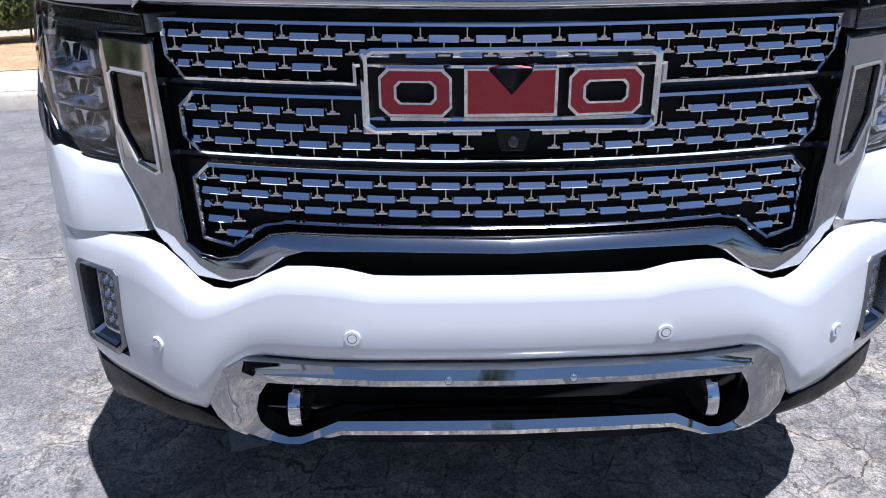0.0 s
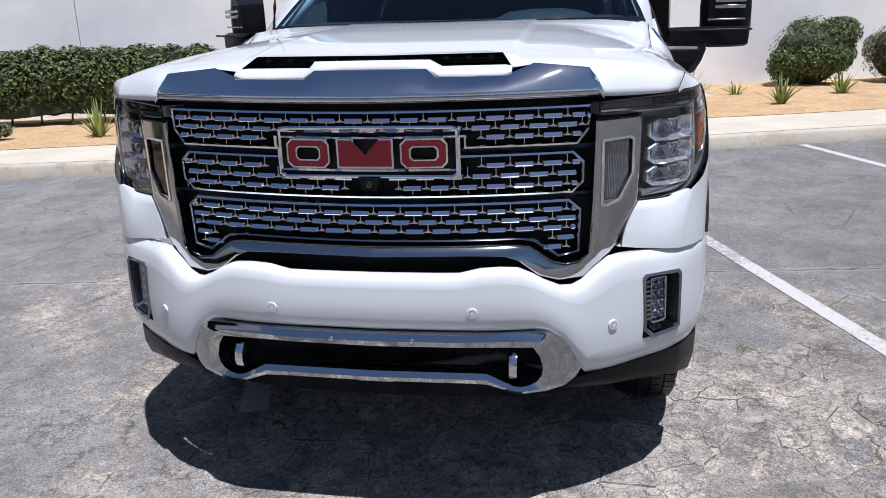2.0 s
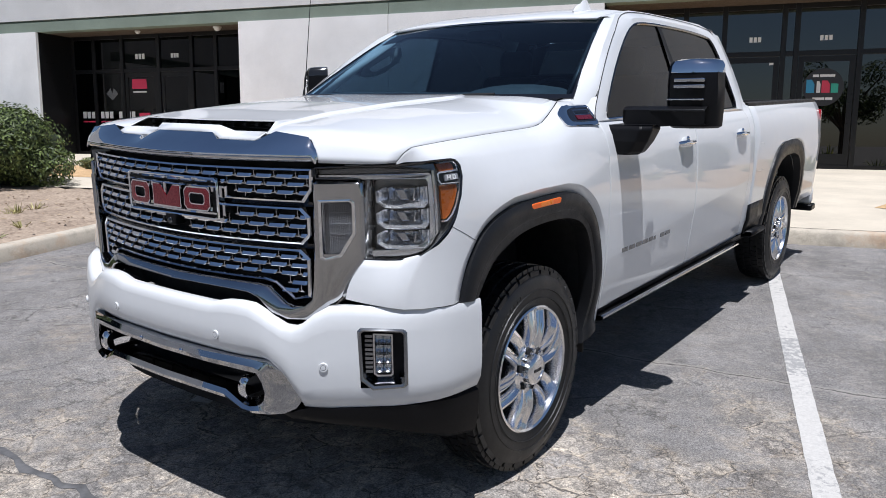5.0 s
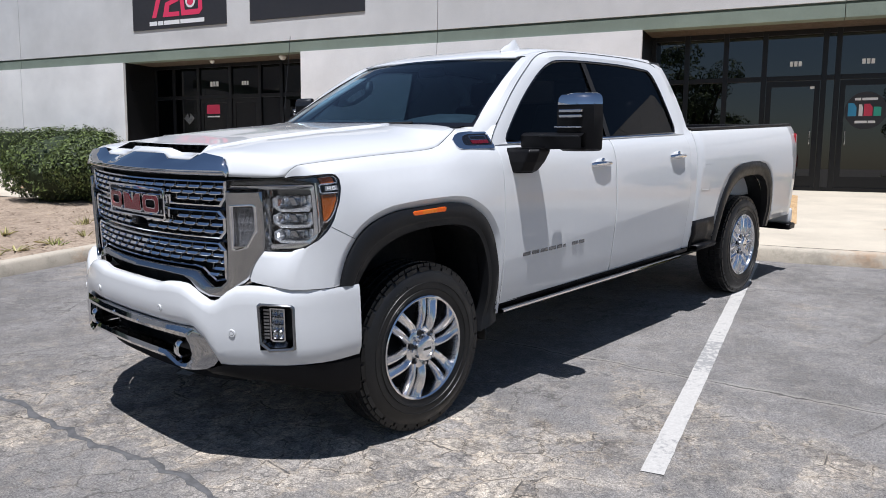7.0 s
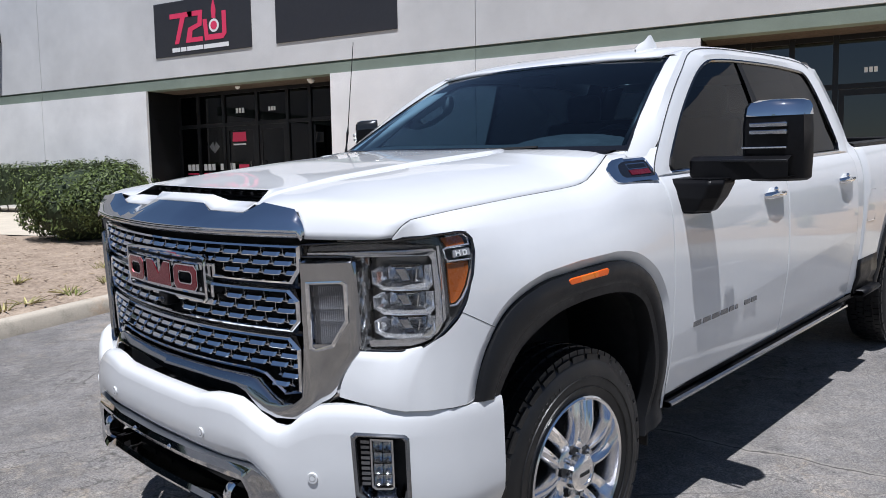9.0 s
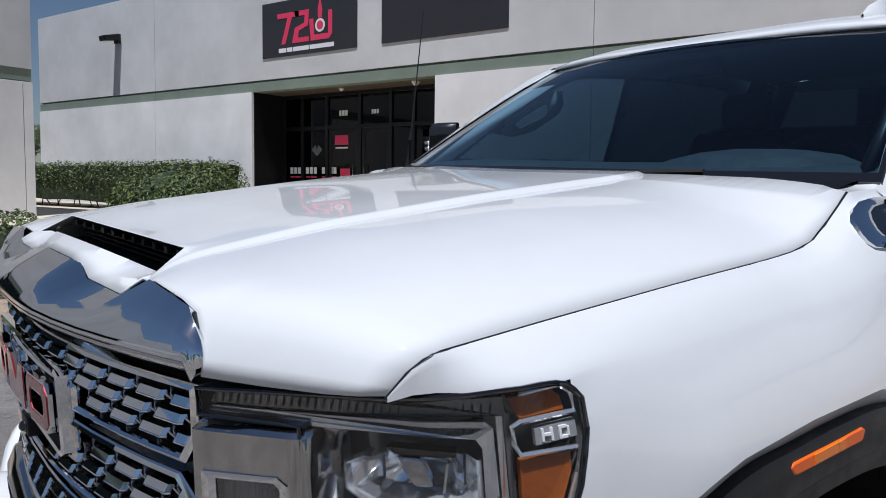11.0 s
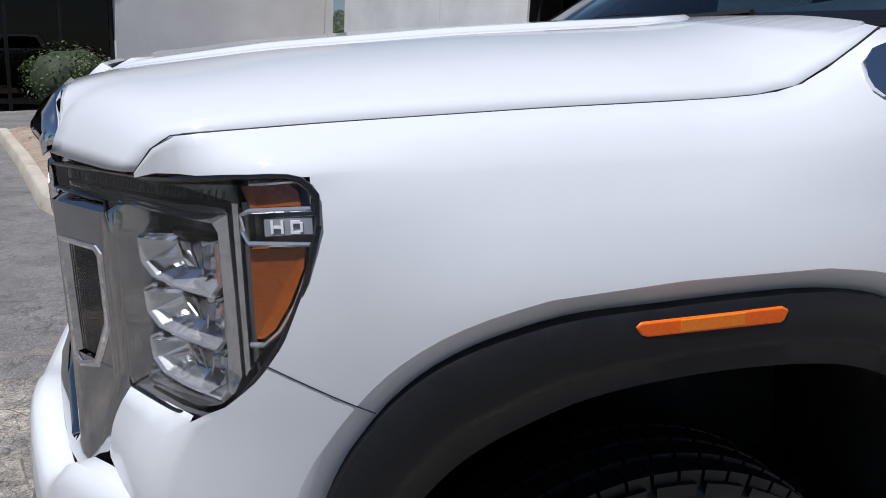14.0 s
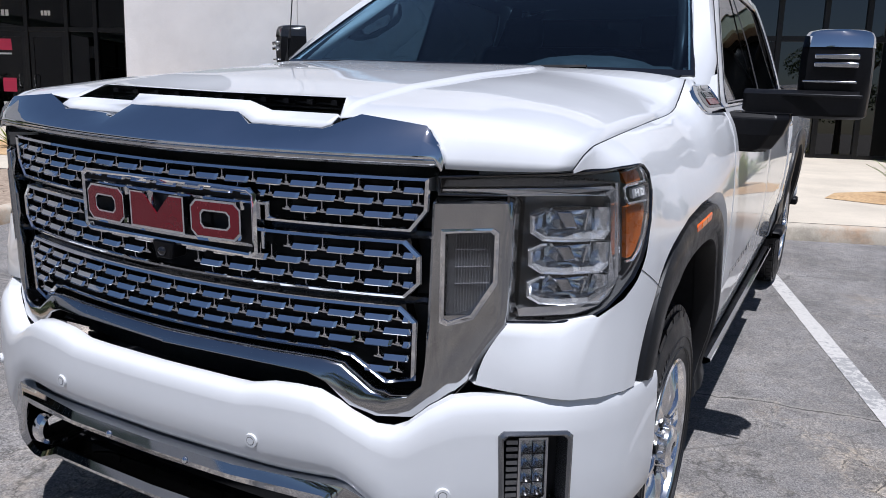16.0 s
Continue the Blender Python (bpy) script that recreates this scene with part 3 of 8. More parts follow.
def reveal(name, a, b):
    bm = bmesh.new()
    for s in ((a - 0.02, a + 0.004), (b - 0.004, b + 0.02)):
        box(bm, *s, V0 + 0.012, DOORS + 0.02, 0, HEADZ)
    tagged(part(name + "_sides", bm, FRAME, smooth=False), "dark painted reveal of the recessed entrance", "wall", kind="structure")
    bm = bmesh.new()
    box(bm, a, b, V0 + 0.3, DOORS + 0.3, HEADZ, HEADZ + 0.1)
    tagged(part(name + "_soffit", bm, BARK, smooth=False), "brown soffit over the recessed entrance", "ceiling", kind="structure")
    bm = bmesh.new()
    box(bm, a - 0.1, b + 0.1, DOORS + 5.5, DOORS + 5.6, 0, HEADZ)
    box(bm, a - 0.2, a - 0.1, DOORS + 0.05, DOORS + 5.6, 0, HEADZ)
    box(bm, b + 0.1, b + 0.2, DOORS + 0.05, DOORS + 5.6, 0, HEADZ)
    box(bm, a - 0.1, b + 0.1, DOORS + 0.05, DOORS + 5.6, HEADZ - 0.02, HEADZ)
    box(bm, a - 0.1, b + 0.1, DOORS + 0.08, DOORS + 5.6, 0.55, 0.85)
    tagged(part(name + "_room", bm, ROOM, smooth=False), "near-black box coloured for the dim shop interior behind dark glass", "wall", kind="structure")


def shopfront(name, uprights, rails, doors, label, glass):
    """Dark aluminium glazing: uprights, rails, one pane a field; doors are the fields that open."""
    root = tagged(new(name), label, "shopfront", kind="structure")
    for u in uprights:
        bm = bmesh.new()
        w = 0.05
        box(bm, u - w, u + w, DOORS - 0.05, DOORS + 0.06, lot_z(u, DOORS) - 0.05, HEADZ)
        part("upright", bm, FRAME, root, smooth=False, bevel=0.006)
    for i, (a, b) in enumerate(zip(uprights, uprights[1:])):
        z0 = lot_z((a + b) / 2, DOORS) - 0.02
        zs = [z0] + list(rails) + [HEADZ]
        for z in [z0 + 0.05] + list(rails) + [HEADZ - 0.05]:
            bm = bmesh.new()
            box(bm, a + 0.05, b - 0.05, DOORS - 0.04, DOORS + 0.05, z - 0.05, z + 0.05)
            part("rail", bm, FRAME, root, smooth=False, bevel=0.006)
        for z, zz in zip(zs, zs[1:]):
            if i in doors and z == z0:
                bm = bmesh.new()
                o = [(a + 0.06, z + 0.1), (b - 0.06, z + 0.1), (b - 0.06, zz - 0.06), (a + 0.06, zz - 0.06)]
                n = [(a + 0.16, z + 0.32), (b - 0.16, z + 0.32), (b - 0.16, zz - 0.17), (a + 0.16, zz - 0.17)]
                ring(bm, o, n, lambda p, q, d: (p, DOORS - 0.02 + d, q), 0, 0.05)
                leaf = part("door_leaf", bm, FRAME, root, "dark aluminium framed glass door", smooth=False)
                bm = bmesh.new()
                side = b - 0.2 if doors[i] > 0 else a + 0.2
                tube(bm, [(side, DOORS - 0.03, z + 0.95), (side, DOORS - 0.10, z + 0.97), (side, DOORS - 0.10, z + 1.23), (side, DOORS - 0.03, z + 1.25)], 0.014)
                part("door_handle", bm, SATIN, leaf, "brushed metal pull handle")
            bm = bmesh.new()
            box(bm, a + 0.05, b - 0.05, DOORS - 0.004, DOORS + 0.004, z + 0.05, zz - 0.05)
            part("pane", bm, glass, root, smooth=False)
    return root


reveal("entrance_west", *OPEN[0])
reveal("entrance_east", *OPEN[1])
shopfront("shopfront_west", (-14.73, -14.0, -13.05, -11.86, -10.81, -10.07, -9.3, -8.66), (3.2,), {2: 1, 3: -1}, "dark shopfront glazing with two glass doors in a recess", SHOP)
shopfront("shopfront_east", (-0.03, 0.67, 1.46, 2.22, 3.34, 3.58, 4.72, 5.56, 6.33, 6.97), (3.17,), {3: 1, 5: -1}, "dark shopfront glazing with glass doors in a recess", SHOP_EAST)


def slab_sign(name, u0, u1, z0, z1, label):
    root = tagged(new(name), label, "sign")
    bm = bmesh.new()
    box(bm, u0, u1, V0 - 0.062, V0 - 0.037, z0, z1)
    part("board", bm, SIGNBOARD, root, smooth=False, bevel=0.004)
    return root


def flat(root, name, outline, mat, v, depth=0.006, label=""):
    bm = bmesh.new()
    prism(bm, outline, lambda a, b, d: (a, v + d, b), depth)
    return part(name, bm, mat, root, label, smooth=False)


def bars(root, u0, u1, z0, z1, words, mat, v, depth=0.006):
    """Plain bars in place of lettering: one for each word's width."""
    total = sum(words) + 0.35 * (len(words) - 1)
    u = u0
    for w in words:
        du = (u1 - u0) * w / total
        flat(root, "lettering", [(u, z0), (u + du, z0), (u + du, z1), (u, z1)], mat, v, depth)
        u += du + (u1 - u0) * 0.35 / total


sg = slab_sign("shop_sign", -14.34, -10.97, 4.99, 6.42, "dark sign board with a pink emblem and white lettering")
vv = V0 - 0.070
flat(sg, "emblem", [(-13.75, 6.1), (-12.95, 6.1), (-12.95, 5.97), (-13.2, 5.97), (-13.45, 5.3), (-13.6, 5.3), (-13.37, 5.97), (-13.75, 5.97)], PINK, vv)
flat(sg, "emblem", [(-13.12, 6.1), (-12.58, 6.1), (-12.62, 5.70), (-12.95, 5.60), (-12.98, 5.42), (-12.6, 5.42), (-12.6, 5.3), (-13.2, 5.3), (-13.1, 5.68), (-12.76, 5.78), (-12.74, 5.97), (-13.08, 5.97)], PINK, vv)
flat(sg, "emblem", [(-12.52, 5.3), (-11.9, 5.3), (-11.78, 5.42), (-11.78, 6.0), (-11.92, 6.0), (-11.92, 5.44), (-12.4, 5.44), (-12.44, 5.85), (-12.58, 5.85)], PINK, vv)
flat(sg, "emblem", [(-12.2 + 0.17 * math.cos(k * math.pi / 10), 5.66 + 0.17 * math.sin(k * math.pi / 10)) for k in range(20)], SIGNWHITE, vv)
flat(sg, "emblem", [(-12.2 + 0.11 * math.cos(k * math.pi / 10), 5.66 + 0.11 * math.sin(k * math.pi / 10)) for k in range(20)], PINK, vv - 0.004)
flat(sg, "emblem", [(-12.26, 5.84), (-12.14, 5.84), (-12.12, 6.05), (-12.18, 6.3), (-12.22, 6.3), (-12.28, 6.05)], PINK, vv)
bars(sg, -13.7, -11.72, 5.09, 5.2, (3, 2, 6, 9), SIGNWHITE, vv)
slab_sign("blank_sign", -10.19, -6.71, 5.0, 6.42, "blank dark sign board on the grey wall")

west = tagged(new("window_lettering_west"), "white and pink lettering on the dark shop glass", "lettering")
gv = DOORS - 0.012
bars(west, -12.62, -12.32, 3.50, 3.64, (1, 1, 1), SIGNWHITE, gv)
bars(west, -11.47, -11.23, 3.51, 3.62, (1, 1, 1), SIGNWHITE, gv)
flat(west, "emblem", [(-12.76, 2.98), (-12.30, 2.98), (-12.28, 2.72), (-12.78, 2.72)], PINK, gv)
bars(west, -12.75, -12.3, 2.62, 2.66, (1,), SIGNWHITE, gv)
for a, b, digits in ((-14.5, -14.08, 3), (-13.88, -13.46, 3), (-13.26, -12.72, 4)):
    bars(west, a, b, 1.94, 2.12, (1,) * digits, SIGNWHITE, gv)
    bars(west, a, b, 1.83, 1.87, (2, 3), PINK, gv)
flat(west, "emblem", [(-12.58, 2.08), (-12.22, 2.08), (-12.22, 1.76), (-12.58, 1.76)], PINK, gv)
bars(west, -12.6, -12.2, 1.45, 1.53, (1,), SIGNWHITE, gv)
flat(west, "emblem", [(-13.65, 2.6), (-13.5, 2.75), (-13.45, 2.6), (-13.4, 2.75), (-13.25, 2.6), (-13.45, 2.42)], FOGGREY, gv)
for i, uc in enumerate((4.12, 6.0)):
    roundel = tagged(new("window_roundel"), "round dark decal with coloured shapes on the shop glass", "decal")
    bm = bmesh.new()
    zc = 2.50
    prism(bm, [(uc + 0.37 * math.cos(k * math.pi / 20), zc + 0.37 * math.sin(k * math.pi / 20)) for k in range(40)], lambda a, b, d: (a, gv + d, b), 0.005)
    part("disc", bm, SIGNBOARD, roundel, "dark round backing", smooth=False)
    for du, w, top, mat in ((-0.235, 0.075, 0.15, SIGNBLUE), (-0.085, 0.035, 0.12, SIGNWHITE), (0.045, 0.075, 0.13, SIGNRED), (0.205, 0.065, 0.07, TEAL)):
        flat(roundel, "emblem", [(uc + du - w, zc - 0.11), (uc + du + w, zc - 0.11), (uc + du + w, zc + 0.06), (uc + du + w * 0.3, zc + top), (uc + du - w, zc + top)], mat, gv - 0.005, 0.004)
    bars(roundel, uc - 0.2, uc + 0.2, zc + 0.2, zc + 0.25, (2, 5), SIGNWHITE, gv - 0.005, 0.004)
    bars(roundel, uc - 0.18, uc + 0.18, zc - 0.25, zc - 0.2, (5, 3), SIGNWHITE, gv - 0.005, 0.004)
east = tagged(new("window_lettering_east"), "white numbers and a paper notice on the shop glass", "lettering")
bars(east, 2.7, 2.92, 3.41, 3.51, (1, 1, 1), SIGNWHITE, gv)
bars(east, 4.0, 4.22, 3.41, 3.51, (1, 1, 1), SIGNWHITE, gv)
flat(east, "notice", [(3.1, 2.95), (3.25, 2.95), (3.25, 3.07), (3.1, 3.07)], SIGNWHITE, gv)


def wall_light(u, z):
    root = tagged(new("wall_light"), "dark metal box floodlight on a wall bracket", "wall light")
    bm = bmesh.new()
    box(bm, u - 0.12, u + 0.12, V0 - 0.14, V0 - 0.035, z + 0.05, z + 0.35)
    part("bracket", bm, FRAME, root, bevel=0.01)
    bm = bmesh.new()
    prism(bm, [(V0 - 0.62, z + 0.22), (V0 - 0.12, z + 0.34), (V0 - 0.12, z + 0.14), (V0 - 0.58, z + 0.06)], lambda a, b, d: (u - 0.18 + d, a, b), 0.36)
    part("housing", bm, FRAME, root, bevel=0.01)


wall_light(-21.1, 6.0)


def soffit_lamp(u, v, r, mat, label):
    """A small fitting under the entrance's soffit."""
    root = tagged(new("soffit_lamp"), label, "lamp")
    bm = bmesh.new()
    bmesh.ops.create_uvsphere(bm, u_segments=16, v_segments=10, radius=r, matrix=Matrix.LocRotScale((u, v, HEADZ - 0.03), None, (1.0, 1.0, 0.9)))
    part("dome", bm, mat, root)
    bm = bmesh.new()
    bmesh.ops.create_cone(bm, cap_ends=True, segments=20, radius1=r * 1.15, radius2=r * 1.15, depth=0.04, matrix=Matrix.Translation((u, v, HEADZ - 0.02)))
    part("base", bm, mat, root, bevel=0.005)


soffit_lamp(-9.55, 13.95, 0.09, SIGNWHITE, "small white dome fitting under the soffit")
soffit_lamp(-12.0, 14.0, 0.06, SIGNWHITE, "small white round lamp under the soffit")
box_sign = tagged(new("notice_box"), "small white framed notice box on the entrance reveal", "notice")
bm = bmesh.new()
box(bm, OPEN[0][1] - 0.035, OPEN[0][1] - 0.005, V0 + 0.05, V0 + 0.35, 3.05, 3.50)
part("case", bm, SIGNWHITE, box_sign, bevel=0.004)
bm = bmesh.new()
box(bm, OPEN[0][1] - 0.040, OPEN[0][1] - 0.034, V0 + 0.08, V0 + 0.32, 3.09, 3.46)
part("notice_sheet", bm, TRIMGREY, box_sign, smooth=False)

# the west wing, square to the north wall
WU = -18.1
wall_part("wall_west_low", [(WU - 0.3, WU + 0.07, 3.48, 8.90, -1, HEADZ - 0.03), (WU - 0.3, WU + 0.07, 8.92, 9.15, -1, HEADZ - 0.03)], WALL_LOW, "pale painted concrete wall of the west wing")
wall_part("wall_west_band", [(WU - 0.3, WU + 0.012, -22.0, 9.15, HEADZ, BANDZ)], GREEN, "dull green painted band along the west wing")
wall_part("wall_west_high", [(WU - 0.3, WU + 0.035, -22.0, 9.16, BANDZ, TOPZ + 0.3)], WALL_UP, "grey painted upper wall of the west wing")
wall_part("wall_west_end", [(-40.0, WU - 0.3, 8.9, 9.15, -1, TOPZ + 0.2)], WALL_UP, "grey painted end wall of the west wing")
wall_part("wall_west_far", [(WU - 0.3, WU, -22.0, -9.0, -2, HEADZ)], WALL_LOW, "pale painted concrete wall of the west wing")
wall_part("wing_room", [(WU - 5.6, WU - 5.5, -9.2, 3.6, -2, HEADZ), (WU - 5.6, WU - 0.35, 3.5, 3.6, -2, HEADZ), (WU - 5.6, WU - 0.35, -9.2, -9.1, -2, HEADZ), (WU - 5.6, WU - 0.35, -9.2, 3.6, HEADZ - 0.05, HEADZ)], ROOM, "near-black box coloured for the dim room behind the wing's dark glass")


def wing_glazing():
    root = tagged(new("wing_glazing"), "dark glazing with thin black mullions in the west wing", "window", kind="structure")
    vs = [3.42 - 1.12 * i for i in range(12)]
    for v in vs:
        bm = bmesh.new()
        box(bm, WU - 0.30, WU - 0.18, v - 0.04, v + 0.04, lot_z(WU, v) - 0.2, HEADZ)
        part("upright", bm, FRAME, root, smooth=False)
    for z in (0.35, 3.1, HEADZ - 0.05):
        bm = bmesh.new()
        box(bm, WU - 0.29, WU - 0.19, vs[-1], vs[0], z - 0.04, z + 0.04)
        part("rail", bm, FRAME, root, smooth=False)
    for a, b in zip(vs, vs[1:]):
        for z, zz in ((0.3, 3.06), (3.14, HEADZ - 0.09)):
            bm = bmesh.new()
            box(bm, WU - 0.244, WU - 0.236, b + 0.04, a - 0.04, z, zz)
            part("pane", bm, SHOP, root, smooth=False)


wing_glazing()
ac = tagged(new("window_air_conditioner"), "small pale window air conditioner with a louvred face", "air conditioner")
bm = bmesh.new()
box(bm, WU - 0.3, WU + 0.14, 2.98, 3.40, 3.36, 3.80)
part("case", bm, WALL_LOW, ac, bevel=0.01)
for k in range(7):
    bm = bmesh.new()
    box(bm, WU + 0.14, WU + 0.15, 3.01, 3.37, 3.40 + k * 0.054, 3.43 + k * 0.054)
    part("louvre", bm, TRIMGREY, ac, smooth=False)


# ---- planting ----
def leaf_cloud(bm, rnd, spots, n, size):
    """Many small bent leaves scattered over blobs of (centre, radii)."""
    verts, faces = [], []
    for _ in range(n):
        c, r = spots[rnd.randrange(len(spots))]
        d = Vector((rnd.gauss(0, 1), rnd.gauss(0, 1), rnd.gauss(0.25, 1))).normalized()
        k = rnd.uniform(0.80, 1.04) + 0.1 * noise.noise((d.x * 2.5 + c[0], d.y * 2.5 + c[1], d.z * 2.5))
        p = Vector((c[0] + d.x * r[0] * k, c[1] + d.y * r[1] * k, c[2] + d.z * r[2] * k))
        if p.z < c[2] - r[2] * 0.95:
            continue
        out = (d + Vector((rnd.uniform(-0.8, 0.8), rnd.uniform(-0.8, 0.8), rnd.uniform(-0.3, 0.9)))).normalized()
        side = out.cross(Vector((rnd.uniform(-1, 1), rnd.uniform(-1, 1), rnd.uniform(-1, 1)))).normalized()
        s = size * rnd.uniform(0.6, 1.25)
        up = side.cross(out).normalized()
        a = len(verts)
        verts += [p - up * s, p + side * s * 0.45 + out * s * 0.15, p + up * s, p - side * s * 0.45 + out * s * 0.15]
        faces.append((a, a + 1, a + 2, a + 3))
    return verts, faces


def cloud_ob(name, verts, faces, mat, parent):
    me = bpy.data.meshes.new(name)
    me.from_pydata([tuple(v) for v in verts], [], faces)
    me.materials.append(mat)
    ob = new(name, me)
    ob.parent = parent
    return ob


def bush(u, v, w, d, h, mat, label, seed, n=5200, base=None, clumps=9, size=0.04):
    """A clipped or loose shrub: stems and a crown of leaf clumps with gaps."""
    rnd = random.Random(seed)
    z0 = (lot_z(u, v) + 0.07) if base is None else base
    root = tagged(new("bush"), label, "bush", "shrubs by the building")
    root.location = (u, v, z0)
    bm = bmesh.new()
    for k in range(7):
        a = rnd.uniform(0, 6.3)
        e = Vector((math.cos(a) * w * 0.33 * rnd.random(), math.sin(a) * d * 0.33 * rnd.random(), h * rnd.uniform(0.5, 0.75)))
        tube(bm, [(e.x * 0.15, e.y * 0.15, -0.05), (e.x * 0.5, e.y * 0.55, e.z * 0.5), tuple(e)], [0.03, 0.022, 0.008], 5)
    part("stems", bm, BARK, root)
    spots = [((0, 0, h * 0.50), (w * 0.44, d * 0.44, h * 0.46)), ((0, 0, h * 0.30), (w * 0.46, d * 0.46, h * 0.30))]
    for k in range(clumps):
        a = rnd.uniform(0, 6.3)
        q = rnd.uniform(0.45, 0.75)
        spots.append(((math.cos(a) * w * 0.5 * q, math.sin(a) * d * 0.5 * q, h * rnd.uniform(0.22, 0.72)), (w * 0.22, d * 0.22, h * 0.24)))
    vs, fs = leaf_cloud(None, rnd, spots, n, size)
    cloud_ob("crown", vs, fs, mat, root)
    # solid dark core in place of the shade among the leaves
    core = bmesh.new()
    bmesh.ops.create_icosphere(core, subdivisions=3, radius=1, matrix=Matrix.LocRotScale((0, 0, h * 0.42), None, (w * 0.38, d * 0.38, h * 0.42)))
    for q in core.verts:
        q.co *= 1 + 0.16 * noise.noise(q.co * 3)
    part("shade_core", core, SHADE_LEAF, root)
    return root


def hedge(u0, u1, v0, v1, h, label, seed, n=9000):
    rnd = random.Random(seed)
    uc, vc = (u0 + u1) / 2, (v0 + v1) / 2
    root = tagged(new("hedge"), label, "hedge", "shrubs by the building")
    root.location = (uc, vc, lot_z(uc, vc) + 0.1)
    spots = []
    k = int((u1 - u0) / 0.5)
    for i in range(k + 1):
        for s in (-1, 1):
            spots.append(((u0 - uc + (u1 - u0) * i / k, s * (v1 - v0) * 0.22, h * 0.55 + rnd.uniform(-0.04, 0.04)), (0.45, (v1 - v0) * 0.34, h * 0.45)))
    vs, fs = leaf_cloud(None, rnd, spots, n, 0.045)
    cloud_ob("crown", vs, fs, LEAF, root)
    # solid dark core standing for the hedge's inner shade
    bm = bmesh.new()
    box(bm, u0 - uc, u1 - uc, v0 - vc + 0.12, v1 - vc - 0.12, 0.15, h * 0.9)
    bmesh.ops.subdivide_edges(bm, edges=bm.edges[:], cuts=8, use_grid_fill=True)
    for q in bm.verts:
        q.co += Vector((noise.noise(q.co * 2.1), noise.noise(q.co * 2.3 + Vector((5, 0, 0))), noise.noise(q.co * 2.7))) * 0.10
    part("shade_core", bm, SHADE_LEAF, root)
    for i in range(k):
        bm = bmesh.new()
        u = u0 - uc + (u1 - u0) * (i + 0.5) / k
        tube(bm, [(u, rnd.uniform(-0.2, 0.2), -0.05), (u + rnd.uniform(-0.1, 0.1), rnd.uniform(-0.2, 0.2), 0.4)], 0.018, 5)
        part("stem", bm, BARK, root)


def blades(u, v, r, h, n, label, seed, mat=None):
    """A tuft of arching strap leaves."""
    rnd = random.Random(seed)
    root = tagged(new("strap_leaf_plant"), label, "plant", "tufts in the beds")
    root.location = (u, v, walk_z(u, v))
    bm = bmesh.new()
    for k in range(n):
        a = rnd.uniform(0, 2 * math.pi)
        lean = rnd.uniform(0.08, 0.85)
        hh = h * rnd.uniform(0.55, 1.05) * (1.1 - 0.45 * lean)
        s = Vector((-math.sin(a), math.cos(a), 0)) * r * 0.06
        cols = []
        for i in range(5):
            q = i / 4
            p = Vector((math.cos(a), math.sin(a), 0)) * (0.04 + r * lean * q ** 1.2) + Vector((0, 0, hh * (q - 0.35 * lean * q * q)))
            w = (1 - q) ** 0.6
            cols.append([p - s * w, p + Vector((0, 0, -0.006)), p + s * w])
        grid(bm, cols)
    part("leaves", bm, mat or BLADE, root, weld=False)
    return root


bush(-9.25, 7.2, 2.7, 2.4, 1.5, LEAF, "dense dark green shrub in the planting island", 1, 26000, size=0.036)
bush(-7.75, 3.2, 1.9, 1.5, 1.02, LEAF, "round green shrub in the planting island", 2, 9000, size=0.034)
bush(-9.0, 2.25, 1.9, 1.6, 1.22, LEAF, "dark green shrub in the planting island", 3, 11000, size=0.034)
bush(-6.9, 1.8, 1.0, 0.9, 0.75, LEAF_DRY, "small greyish dry shrub in the planting island", 4, 2500)
bush(9.45, 12.2, 1.75, 1.5, 1.35, LEAF, "rounded clipped green shrub before the wall", 5, 17000, size=0.036)
bush(11.35, 11.9, 1.7, 1.5, 1.3, LEAF_DRY, "rounded olive green shrub before the wall", 6, 16000, size=0.034)
bush(-16.0, 2.2, 2.3, 2.1, 1.5, LEAF, "dark green shrub before the west wing", 7, 6000, base=0.3)
hedge(-6.4, -2.4, 11.4, 12.6, 1.22, "long clipped green hedge before the pale wall", 8, 40000)
hedge(-25.5, -14.6, 11.7, 12.9, 1.32, "long clipped green hedge before the pale wall", 9, 20000)
for i, (u, v, r, h, n) in enumerate(((5.1, 8.75, 0.55, 0.82, 64), (6.9, 9.0, 0.42, 0.55, 40), (8.7, 10.1, 0.42, 0.5, 36), (-3.5, 9.45, 0.42, 0.65, 44), (-8.5, 9.9, 0.5, 0.5, 44), (7.2, 10.95, 0.35, 0.3, 26), (5.9, 10.9, 0.4, 0.4, 30))):
    blades(u, v, r, h, n, "spiky green strap-leaf plant in the mulch", 20 + i)
for i, (u, v, w) in enumerate(((-5.3, 9.6, 1.0), (-6.6, 9.15, 1.1), (-9.9, 10.2, 0.8))):
    bush(u, v, w, 0.7, 0.28, LEAF_DRY, "low spreading green ground cover in the mulch", 40 + i, 1400, base=walk_z(u, v))


